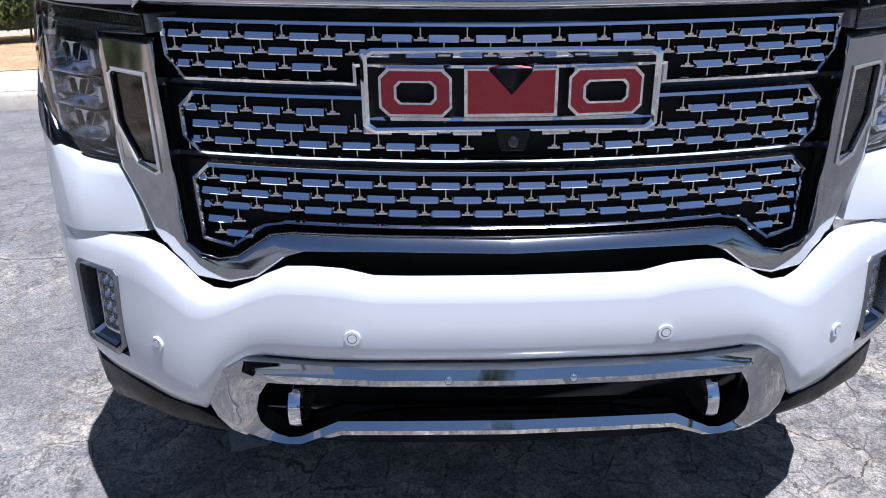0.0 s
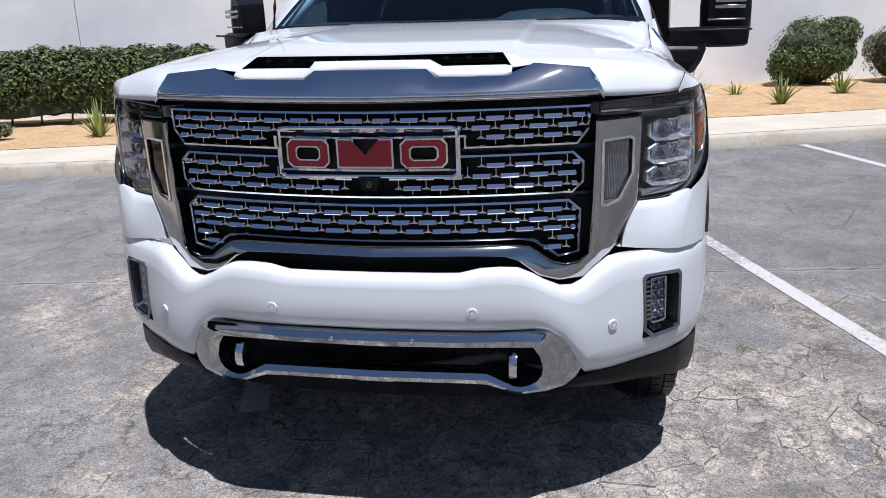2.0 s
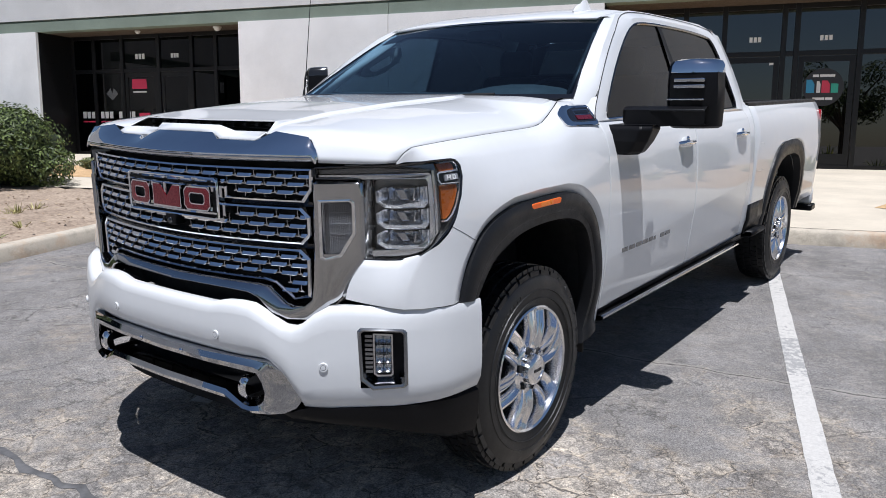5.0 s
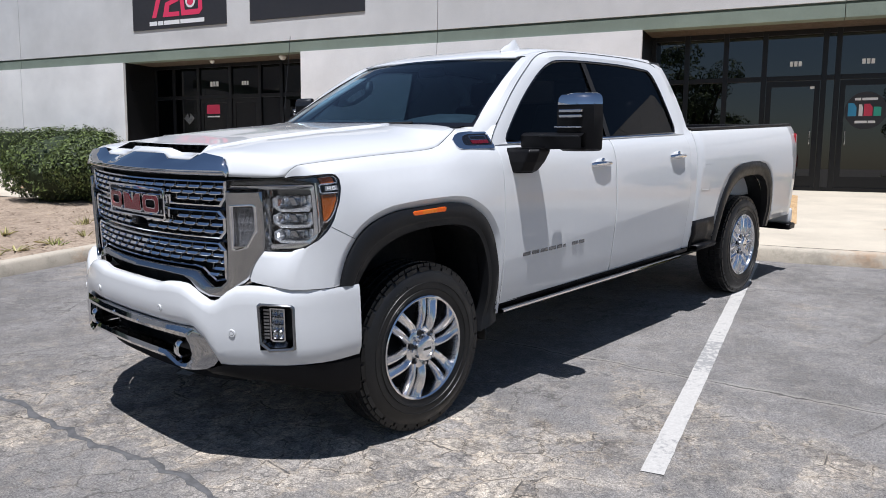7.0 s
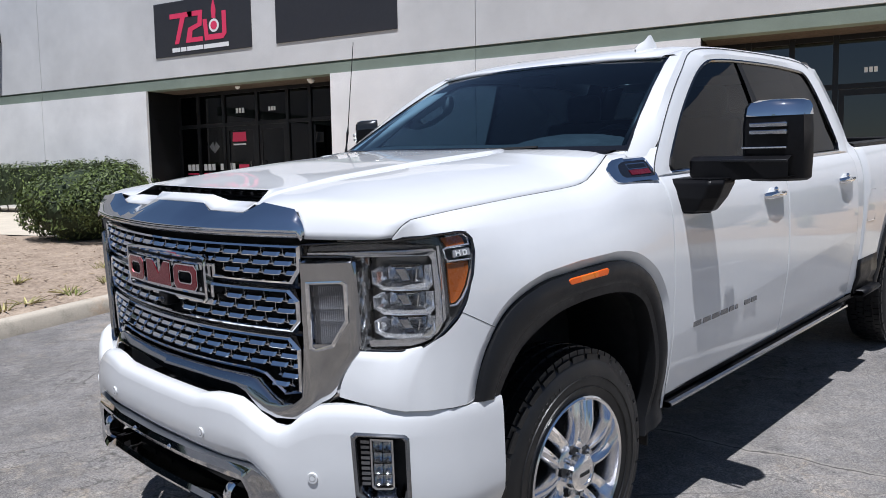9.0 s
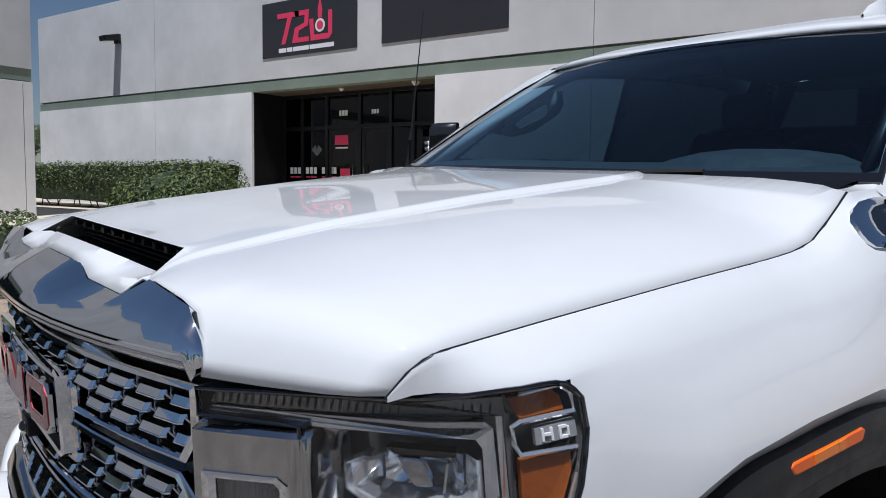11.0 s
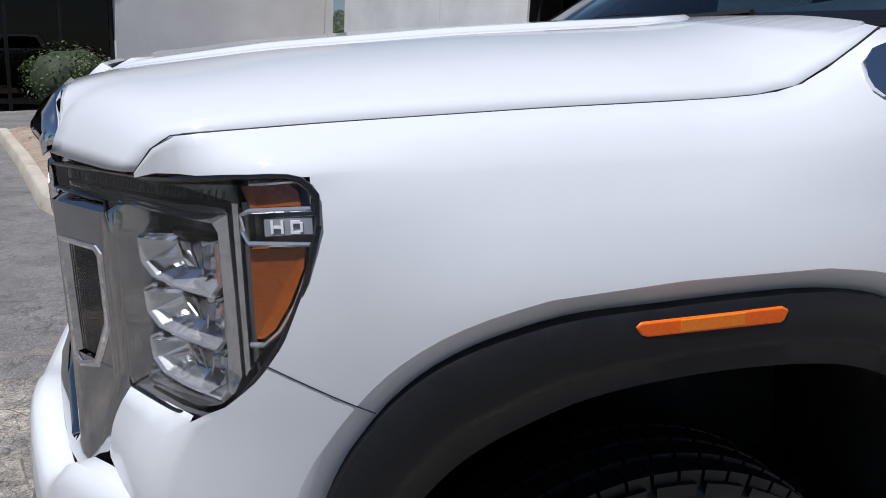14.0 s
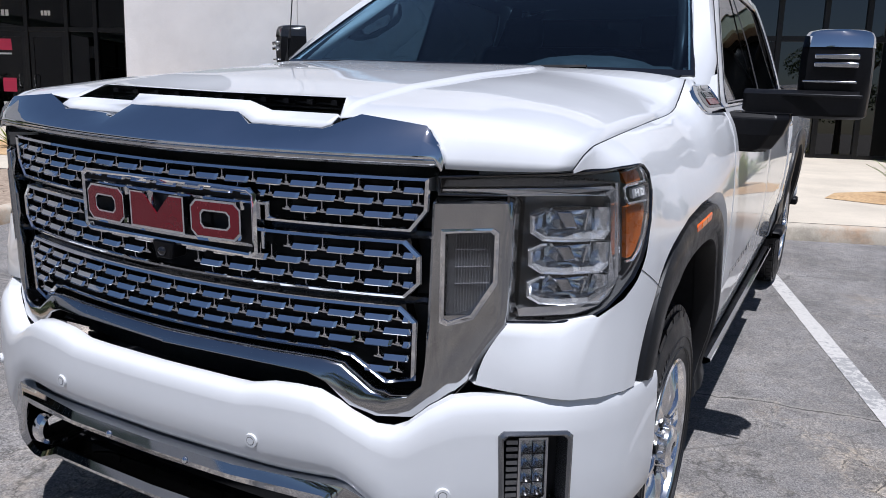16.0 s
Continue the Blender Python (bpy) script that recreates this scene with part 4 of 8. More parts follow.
def tree(u, v, h, spread, seed, n=6500):
    """A tree: a tapered trunk, limbs and a crown of many small leaves in uneven clumps."""
    rnd = random.Random(seed)
    root = tagged(new("tree"), "leafy green tree at the edge of the lot", "tree", "trees round the lot")
    root.location = (u, v, lot_z(u, v))
    bm = bmesh.new()
    lean = Vector((rnd.uniform(-0.3, 0.3), rnd.uniform(-0.3, 0.3), 0))
    tube(bm, [(0, 0, -0.2), tuple(lean * 0.4 + Vector((0, 0, h * 0.3))), tuple(lean + Vector((0, 0, h * 0.72)))], [h * 0.032, h * 0.024, h * 0.008], 8)
    part("trunk", bm, BARK, root)
    spots = []
    for k in range(9):
        a = k * 2.4 + rnd.uniform(-0.4, 0.4)
        e = Vector((math.cos(a) * spread * rnd.uniform(0.35, 0.75), math.sin(a) * spread * rnd.uniform(0.35, 0.75), h * rnd.uniform(0.45, 0.9)))
        bm = bmesh.new()
        tube(bm, [tuple(lean * 0.6 + Vector((0, 0, h * rnd.uniform(0.28, 0.45)))), tuple(e * 0.6 + Vector((0, 0, h * 0.2))), tuple(e)], [h * 0.014, h * 0.010, h * 0.003], 6)
        part("limb", bm, BARK, root)
        for j in range(3):
            d = Vector((rnd.uniform(-1, 1), rnd.uniform(-1, 1), rnd.uniform(-0.5, 0.7))) * spread * 0.28
            r = spread * rnd.uniform(0.16, 0.32)
            spots.append((tuple(e + d), (r, r, r * 0.75)))
    vs, fs = leaf_cloud(None, rnd, spots, n, h * 0.013)
    cloud_ob("crown", vs, fs, LEAF, root)
    return root


for i, (u, v, h, w) in enumerate(((-15.0, -25.0, 9.0, 3.8), (-6.5, -28.0, 10.5, 4.4), (-3.5, -26.0, 9.5, 3.6), (10.5, -24.0, 8.0, 3.4), (17.0, -21.0, 8.2, 3.6), (24.0, -11.0, 8.8, 3.6), (25.0, -1.0, 7.0, 3.0))):
    tree(u, v, h, w, 60 + i)
tree(-39.0, 19.2, 3.8, 1.5, 80)

# dry litter on the bare earth, and weeds along the kerb
rnd = random.Random(91)
verts, faces = [], []
for _ in range(1500):
    u, v = rnd.uniform(-12.0, -4.75), rnd.uniform(0.85, 6.8)
    z = lot_z(u, v) + 0.165 + 0.03 * rnd.random()
    a, q, w = rnd.uniform(0, 6.3), rnd.uniform(0.015, 0.05), rnd.uniform(0.006, 0.018)
    d, e = Vector((math.cos(a), math.sin(a), rnd.uniform(-0.2, 0.3))), Vector((-math.sin(a), math.cos(a), rnd.uniform(-0.4, 0.4)))
    c = Vector((u, v, z))
    k = len(verts)
    verts += [c - d * q, c + e * w, c + d * q, c - e * w]
    faces.append((k, k + 1, k + 2, k + 3))
litter = cloud_ob("leaf_litter", verts, faces, leafy("dry_leaves", (0.10, 0.065, 0.04), (0.34, 0.25, 0.15)), None)
tagged(litter, "dry brown leaf litter and twigs on bare earth", "leaf litter", kind="stuff")
for i, (u, v, r, h) in enumerate(((-4.95, 1.6, 0.16, 0.12), (-5.1, 2.3, 0.2, 0.16), (-4.9, 3.4, 0.15, 0.12), (-5.3, 1.1, 0.14, 0.10))):
    weed = blades(u, v, r, h, 18, "small green weed by the kerb", 70 + i)
    weed.location.z = lot_z(u, v) + 0.14

for i in range(16):
    u, v = rnd.uniform(-6.6, -4.85), rnd.uniform(1.0, 5.2)
    weed = blades(u, v, rnd.uniform(0.12, 0.24), rnd.uniform(0.08, 0.17), 16, "dry yellowish weed on the bare earth", 110 + i, DRY_BLADE)
    weed.location.z = lot_z(u, v) + 0.15

# ---- the pickup truck (x to its driver's side, y to its tail, z up from the lot) ----
truck = tagged(new("pickup_truck"), "white crew-cab pickup truck with chrome grille, parked across a line", "pickup truck")
truck.matrix_world = SLOPE
ON_TRUCK.add(truck.name)


def yg(x):
    """The grille's bow in plan."""
    return 0.10 + 0.25 * x * x


# --- hood ---
SEAM = ((0.36, 0.905, 1.352), (0.385, 0.92, 1.385), (0.41, 0.93, 1.402), (0.60, 0.927, 1.412), (0.90, 0.918, 1.424), (1.15, 0.908, 1.4305), (1.22, 0.9055, 1.4335), (1.27, 0.904, 1.4380), (1.31, 0.903, 1.4460), (1.345, 0.902, 1.4605), (1.385, 0.900, 1.4865), (1.42, 0.899, 1.5095), (1.455, 0.898, 1.534))
HOOD_Z = ((0.15, 1.445), (0.31, 1.482), (0.55, 1.516), (0.90, 1.546), (1.20, 1.564), (1.47, 1.575))
SHAPE = smooth_line(((0.0, 0.885), (0.25, 0.88), (0.40, 0.860), (0.485, 0.842), (0.62, 0.78), (0.80, 0.56), (0.92, 0.29), (1.0, 0.0)), 5)


def hood_z(x, y):
    xs, zs = lerp_table(SEAM, max(0.41, y))
    # the raised centre ends in a crisp step at each side
    step = max(0.0, min(1.0, (abs(x) - 0.411) / 0.022))
    return zs + (lerp_table(HOOD_Z, y) - zs) * (lerp_table(SHAPE, min(1.0, abs(x) / xs)) + 0.085 * (1 - step * step * (3 - 2 * step)))


def hood_front(x):
    a = abs(x)
    return lerp_table(((0.0, 0.31, 1.482), (0.385, 0.31, 1.482), (0.42, 0.235, 1.440), (0.49, 0.231, 1.450), (0.60, 0.234, 1.440), (0.645, 0.238, 1.428), (0.665, 0.236, 1.396), (0.688, 0.224, 1.354), (0.76, 0.268, 1.351), (0.84, 0.318, 1.350), (0.905, 0.362, 1.352)), a)


bm = bmesh.new()
xs = [0, 0.12, 0.24, 0.33, 0.385, 0.404, 0.411, 0.416, 0.422, 0.428, 0.433, 0.440, 0.455, 0.49, 0.54, 0.60, 0.645, 0.665, 0.688, 0.72, 0.76, 0.80, 0.84, 0.875, 0.905]
cols = []
for s in [-q for q in xs[:0:-1]] + xs:
    y0, z0 = hood_front(s)
    a = abs(s)
    col = []
    yr = 1.40 + 0.09 * (a / 0.9) ** 2 if a < 0.86 else 1.456
    for k in range(25):
        q = (k / 24) ** 1.6
        y = y0 + (yr - y0) * q
        sx, sz = lerp_table(SEAM, max(0.41, y))
        x = s if a < 0.84 else math.copysign(a + (sx - 0.905) * (a - 0.84) / 0.065 * min(1, (y - y0) / 0.06), s)
        drop = hood_z(s, max(y0, 0.2)) - z0
        z = hood_z(x, y) - drop * math.exp(-(y - y0) / 0.028)
        if a > 0.90:
            sx, sz = lerp_table(SEAM, y)
            x, z = math.copysign(sx - 0.0005, s), sz
        col.append((x, y, z))
    cols.append(col)
grid(bm, cols)
hood = part("hood", bm, PAINT, truck, "white painted hood with a raised centre", thick=0.0015)
# white nose strip between the chrome lip and the scoop
bm = bmesh.new()
cols = []
for x in (-0.42, -0.395, -0.30, -0.205, -0.175, -0.09, 0, 0.09, 0.175, 0.205, 0.30, 0.395, 0.42):
    a = abs(x)
    zt = lerp_table(((0, 1.447), (0.168, 1.445), (0.20, 1.422), (0.40, 1.421), (0.42, 1.43)), a)
    yl, zl = lerp_table(((0, 0.232, 1.470), (0.175, 0.236, 1.468), (0.205, 0.275, 1.446), (0.395, 0.272, 1.446), (0.42, 0.24, 1.445)), a)
    yt = 0.192 + 0.03 * a
    cols.append([(x, yt, zt), (x, yt + (yl - yt) * 0.4, zt + (zl - zt) * 0.55), (x, yl - 0.008, zl), (x, yl, zl - 0.004), (x, yl + 0.005, zl - 0.035)])
grid(bm, cols)
part("nose_strip", bm, PAINT, hood, thick=0.004)
bm = bmesh.new()
grid(bm, [[(x, 0.24, 1.40), (x, 0.34, 1.41), (x, 0.42, 1.445), (x, 0.42, 1.49)] for x in (-0.40, -0.2, 0, 0.2, 0.40)])
scoop = part("scoop_insert", bm, DULLBLACK, hood, "black scoop insert with bolts and mesh")
bm = bmesh.new()
for z in (1.432, 1.442, 1.452, 1.462):
    box(bm, -0.39, 0.39, 0.335, 0.342, z, z + 0.004)
for k in range(11):
    x = -0.35 + 0.07 * k
    box(bm, x - 0.008, x + 0.008, 0.31, 0.325, 1.463, 1.474)
part("scoop_mesh", bm, BLACK, hood)
# chrome lip along the hood's front edge
bm = bmesh.new()
cols = []
for x in (-0.685, -0.67, -0.64, -0.56, -0.485, -0.40, -0.30, -0.20, -0.168, -0.08, 0, 0.08, 0.168, 0.20, 0.30, 0.40, 0.485, 0.56, 0.64, 0.67, 0.685):
    a = abs(x)
    zt = lerp_table(((0, 1.445), (0.168, 1.444), (0.20, 1.420), (0.40, 1.419), (0.485, 1.452), (0.64, 1.436), (0.67, 1.398), (0.685, 1.366)), a)
    yt = 0.190 + 0.03 * a + (0.02 if a > 0.45 else 0)
    yb = 0.095 + 0.25 * a * a
    zm = min(1.385, zt - 0.004)
    cols.append([(x, yt + 0.01, zt - 0.012), (x, yt, zt), (x, yb + (yt - yb) * 0.35, zm + (zt - zm) * 0.45), (x, yb + 0.006, zm - 0.004), (x, yb, zm - 0.012), (x, yb + 0.012, 1.357), (x, yb + 0.05, 1.352)])
grid(bm, [c[:5] for c in cols], flip=True)
lip = part("chrome_lip", bm, CHROME, truck, "polished chrome lip on the hood edge", thick=0.003)
bm = bmesh.new()
grid(bm, [[c[4], tuple(Vector(c[4]).lerp(Vector(c[5]), 0.5) + Vector((0, -0.003, 0)))] + c[5:] for c in cols], flip=True)
part("lip_moulding", bm, TRIM_CHROME, lip, "polished moulding under the lip", thick=0.003)

# --- grille ---
grille = tagged(new("grille"), "chrome mesh grille of three bands on black")
grille.parent = truck
ON_TRUCK.add(grille.name)
bm = bmesh.new()
grid(bm, [[(x, yg(x) + d, z) for z, d in ((0.80, 0.09), (0.86, 0.075), (1.1, 0.075), (1.36, 0.085))] for x in [-0.72 + 0.08 * k for k in range(19)]])
part("backing", bm, DULLBLACK, grille, "black grille backing")


def on_grille(x, z, d=0.0):
    return (x, yg(x) + 0.022 + 0.02 * (1.34 - z) * 0.3 + d, z)


def outline_bar(name, pts, width=0.0115):
    """A deep chrome frame along a closed outline of (x, z) points: a bevelled front edge with sides that run back."""
    n = len(pts)
    area = sum(a[0] * b[1] - b[0] * a[1] for a, b in zip(pts, pts[1:] + pts[:1]))
    sign = 1 if area > 0 else -1
    inward = []
    for i in range(n):
        p, q, r = Vector(pts[i - 1]), Vector(pts[i]), Vector(pts[(i + 1) % n])
        d0, d1 = (q - p).normalized(), (r - q).normalized()
        n0, n1 = Vector((-d0.y, d0.x)) * sign, Vector((-d1.y, d1.x)) * sign
        m = (n0 + n1).normalized()
        inward.append(m / max(0.45, m.dot(n0)))
    cols = []
    for i in range(n):
        p, q = Vector(pts[i]), Vector(pts[(i + 1) % n])
        steps = max(1, int(abs(q.x - p.x) / 0.07))
        for k in range(steps):
            f = k / steps
            c, w = p.lerp(q, f), inward[i].lerp(inward[(i + 1) % n], f)
            cols.append([on_grille(c.x + w.x * o, c.y + w.y * o, d) for o, d in ((-0.003, 0.050), (-0.003, 0.003), (-0.001, 0.000), (width * 0.42, -0.0035), (width - 0.004, 0.001), (width - 0.003, 0.004), (width - 0.003, 0.030))])
    cols.append(cols[0])
    bm = bmesh.new()
    grid(bm, cols)
    bmesh.ops.remove_doubles(bm, verts=bm.verts, dist=1e-6)
    bmesh.ops.recalc_face_normals(bm, faces=bm.faces[:])
    return part(name, bm, CHROME, grille, smooth=False)


outline_bar("upper_frame", [(-0.648, 1.330), (0.648, 1.330), (0.645, 1.262), (0.612, 1.218), (0.285, 1.218), (0.285, 1.252), (-0.285, 1.252), (-0.285, 1.218), (-0.612, 1.218), (-0.645, 1.262)])
outline_bar("middle_frame", [(-0.60, 1.196), (-0.27, 1.196), (-0.27, 1.158), (0.27, 1.158), (0.27, 1.196), (0.60, 1.196), (0.632, 1.165), (0.632, 1.105), (0.60, 1.072), (-0.60, 1.072), (-0.632, 1.105), (-0.632, 1.165)])
outline_bar("lower_frame", [(-0.59, 1.050), (0.59, 1.050), (0.625, 1.018), (0.622, 0.885), (0.56, 0.872), (0.485, 0.926), (0.44, 0.934), (-0.44, 0.934), (-0.485, 0.926), (-0.56, 0.872), (-0.622, 0.885), (-0.625, 1.018)])
PITCH = 0.0832


def grille_bar(x0, x1, z):
    """One bright mesh bar with a sloped face, a thin front lip and cut-back ends, at its place on the bow."""
    bm = bmesh.new()
    cols = []
    for x, e in ((x0, 0.010), (x0 + 0.0045, 0.0), (x1 - 0.0045, 0.0), (x1, 0.010)):
        y = on_grille(x, z)[1] - 0.003 + e * 0.6
        cols.append([(x, y + 0.030 - e * 0.6, z + 0.0075), (x, y + 0.0075, z + 0.0070), (x, y + 0.001, z - 0.0030), (x, y, z - 0.0040), (x, y + 0.0012, z - 0.0062), (x, y + 0.030 - e * 0.6, z - 0.0055)])
    grid(bm, cols)
    for c in (0, -1):
        f = [bm.verts.new(q) for q in cols[c]]
        bm.faces.new(f if c else f[::-1])
    bmesh.ops.recalc_face_normals(bm, faces=bm.faces[:])
    part("mesh_bar", bm, CHROME, grille, smooth=False)


links = bmesh.new()
# height, half width, shift of the bars, and where the uprights above them end
rows = [(1.303, 0.636, 0.5, 1.326), (1.276, 0.634, 0, 1.303), (1.248, 0.625, 0.5, 1.276), (1.164, 0.622, 0.5, 1.190), (1.132, 0.622, 0, 1.164), (1.100, 0.616, 0.5, 1.132), (1.022, 0.614, 0.5, 1.044), (0.993, 0.614, 0, 1.022), (0.964, 0.612, 0.5, 0.993), (0.932, 0.608, 0, 0.964), (0.903, 0.604, 0.5, 0.932)]


def blocked(c, z):
    """Where the emblem, its camera or the lower frame take the mesh's place."""
    return (1.145 < z < 1.20 and abs(c) < 0.30) or (1.24 < z < 1.262 and abs(c) < 0.315) or (abs(c) < 0.05 and 1.09 < z < 1.145) or (z < 0.95 and abs(c) < (0.50 if z > 0.915 else 0.54))


for z, lim, shift, above in rows:
    for k in range(-9, 10):
        c = (k + shift) * PITCH
        a, b = max(-lim, c - 0.0305), min(lim, c + 0.0305)
        if b - a > 0.012 and not blocked(c, z):
            grille_bar(a, b, z)
        g = c + PITCH / 2
        if abs(g) > lim or blocked(g, z):
            continue
        # the web between two bars, and the upright that stands on it
        y = on_grille(g, z)[1]
        box(links, g - 0.0125, g + 0.0125, y + 0.008, y + 0.026, z - 0.0050, z - 0.0012)
        box(links, g - 0.0050, g + 0.0050, y + 0.009, y + 0.024, z - 0.0012, z + 0.0025)
        box(links, g - 0.0012, g + 0.0012, y + 0.008, y + 0.026, z + 0.0025, above - 0.003)
        if z in (1.248, 1.100) and not blocked(c, z):
            y = on_grille(c, z)[1]
            box(links, c - 0.0012, c + 0.0012, y + 0.008, y + 0.026, z - 0.024, z - 0.005)
tagged(part("mesh_link", links, SATIN, grille, smooth=False, weld=False), "thin chrome uprights between the bars", kind="stuff")
for z in (1.207, 1.061):
    bm = bmesh.new()
    grid(bm, [[on_grille(x, z + dz, d) for dz, d in ((-0.010, 0.05), (-0.008, 0.024), (0.0, 0.018), (0.008, 0.024), (0.010, 0.05))] for x in [-0.66 + 0.06 * k for k in range(23)]])
    facing(bm, (0, -1, 0))
    part("cross_bar", bm, GLOSSBLACK, grille, "gloss black bar between the bands")
# emblem: plain red shapes with chrome rims on a black plate
bm = bmesh.new()
plate = [(-0.262, 1.270), (-0.25, 1.278), (0.25, 1.278), (0.262, 1.270), (0.262, 1.150), (0.25, 1.142), (-0.25, 1.142), (-0.262, 1.150)]
prism(bm, plate, lambda a, b, d: (a, yg(a) + 0.022 + d, b), 0.05)
part("emblem_plate", bm, BLACK, grille)
bm = bmesh.new()
ring(bm, [(-0.275, 1.276), (-0.255, 1.288), (0.255, 1.288), (0.275, 1.276), (0.275, 1.144), (0.255, 1.132), (-0.255, 1.132), (-0.275, 1.144)], plate, lambda a, b, d: (a, yg(a) + 0.006 + d, b), 0.003, 0.025)
part("emblem_frame", bm, CHROME, grille)


def emblem_shape(outline, hole=None):
    """A chrome-sided raised shape with a red enamelled face set a little inside its edges."""
    cx = sum(p[0] for p in outline) / len(outline)
    cz = sum(p[1] for p in outline) / len(outline)
    face = [(cx + (a - cx) * 0.93, cz + (b - cz) * 0.89) for a, b in outline]

    def at(off):
        return lambda a, b, d: (a, yg(a) + off + d, b)
    if hole:
        wide = [(cx + (a - cx) * 1.14, cz + (b - cz) * 1.22) for a, b in hole]
        bm = bmesh.new()
        ring(bm, outline, hole, at(-0.002), 0, 0.03)
        rim = part("emblem_rim", bm, CHROME, grille, smooth=False)
        bm = bmesh.new()
        ring(bm, face, wide, at(-0.0035), 0, 0.004)
    else:
        bm = bmesh.new()
        prism(bm, outline, at(-0.002), 0.03)
        rim = part("emblem_rim", bm, CHROME, grille, smooth=False)
        bm = bmesh.new()
        prism(bm, face, at(-0.0035), 0.004)
    part("emblem_shape", bm, RED, rim, "red enamelled plain emblem shape", smooth=False)


def chamfered(x0, x1, z0, z1, c):
    return [(x0 + c, z1), (x1 - c, z1), (x1, z1 - c), (x1, z0 + c), (x1 - c, z0), (x0 + c, z0), (x0, z0 + c), (x0, z1 - c)]


for x0, x1 in ((-0.243, -0.112), (0.100, 0.240)):
    emblem_shape(chamfered(x0, x1, 1.166, 1.254, 0.016), chamfered(x0 + 0.032, x1 - 0.032, 1.192, 1.228, 0.008))
emblem_shape([(-0.090, 1.254), (-0.048, 1.254), (-0.005, 1.205), (0.038, 1.254), (0.080, 1.254), (0.080, 1.166), (-0.090, 1.166)][::-1])
bm = bmesh.new()
prism(bm, [(-0.034, 1.140), (0.034, 1.140), (0.022, 1.098), (-0.022, 1.098)], lambda a, b, d: (a, yg(a) + 0.004 + d, b), 0.05)
cam_pod = part("camera_pod", bm, BLACK, grille, "small black camera pod", bevel=0.004)
bm = bmesh.new()
bmesh.ops.create_uvsphere(bm, u_segments=14, v_segments=10, radius=0.012, matrix=Matrix.Translation((0, 0.104, 1.117)))
part("camera_lens", bm, GLOSSBLACK, cam_pod)

# chrome surround: lower bar and upright plates in one casting; rows of x, z inside and outside, and how far the row stands back
CASTING = ((0, 0.922, 0, 0.893, 0), (0.15, 0.922, 0.15, 0.893, 0), (0.30, 0.922, 0.30, 0.893, 0), (0.43, 0.921, 0.40, 0.888, 0), (0.475, 0.914, 0.445, 0.872, 0), (0.545, 0.862, 0.50, 0.826, 0), (0.585, 0.855, 0.560, 0.806, 0), (0.625, 0.862, 0.635, 0.808, 0), (0.648, 0.885, 0.700, 0.842, 0), (0.652, 0.930, 0.735, 0.893, 0), (0.654, 0.975, 0.757, 0.948, 0), (0.656, 1.018, 0.797, 1.018, 0), (0.657, 1.045, 0.799, 1.045, 0), (0.659, 1.13, 0.801, 1.13, 0), (0.661, 1.226, 0.802, 1.226, 0), (0.662, 1.283, 0.803, 1.283, 0), (0.662, 1.292, 0.803, 1.294, 0.014), (0.662, 1.293, 0.803, 1.296, 0.045))
ACROSS = ((0.0, 0.060), (0.0, 0.006), (0.03, 0.0), (0.10, -0.004), (0.16, -0.005), (0.48, -0.005), (0.80, -0.005), (0.93, -0.003), (0.98, 0.004), (1.0, 0.012), (1.0, 0.050))


def fascia_y(x):
    return lerp_table(((0, 0.085), (0.30, 0.110), (0.48, 0.140), (0.60, 0.178), (0.672, 0.216), (0.735, 0.262), (0.803, 0.312)), abs(x))


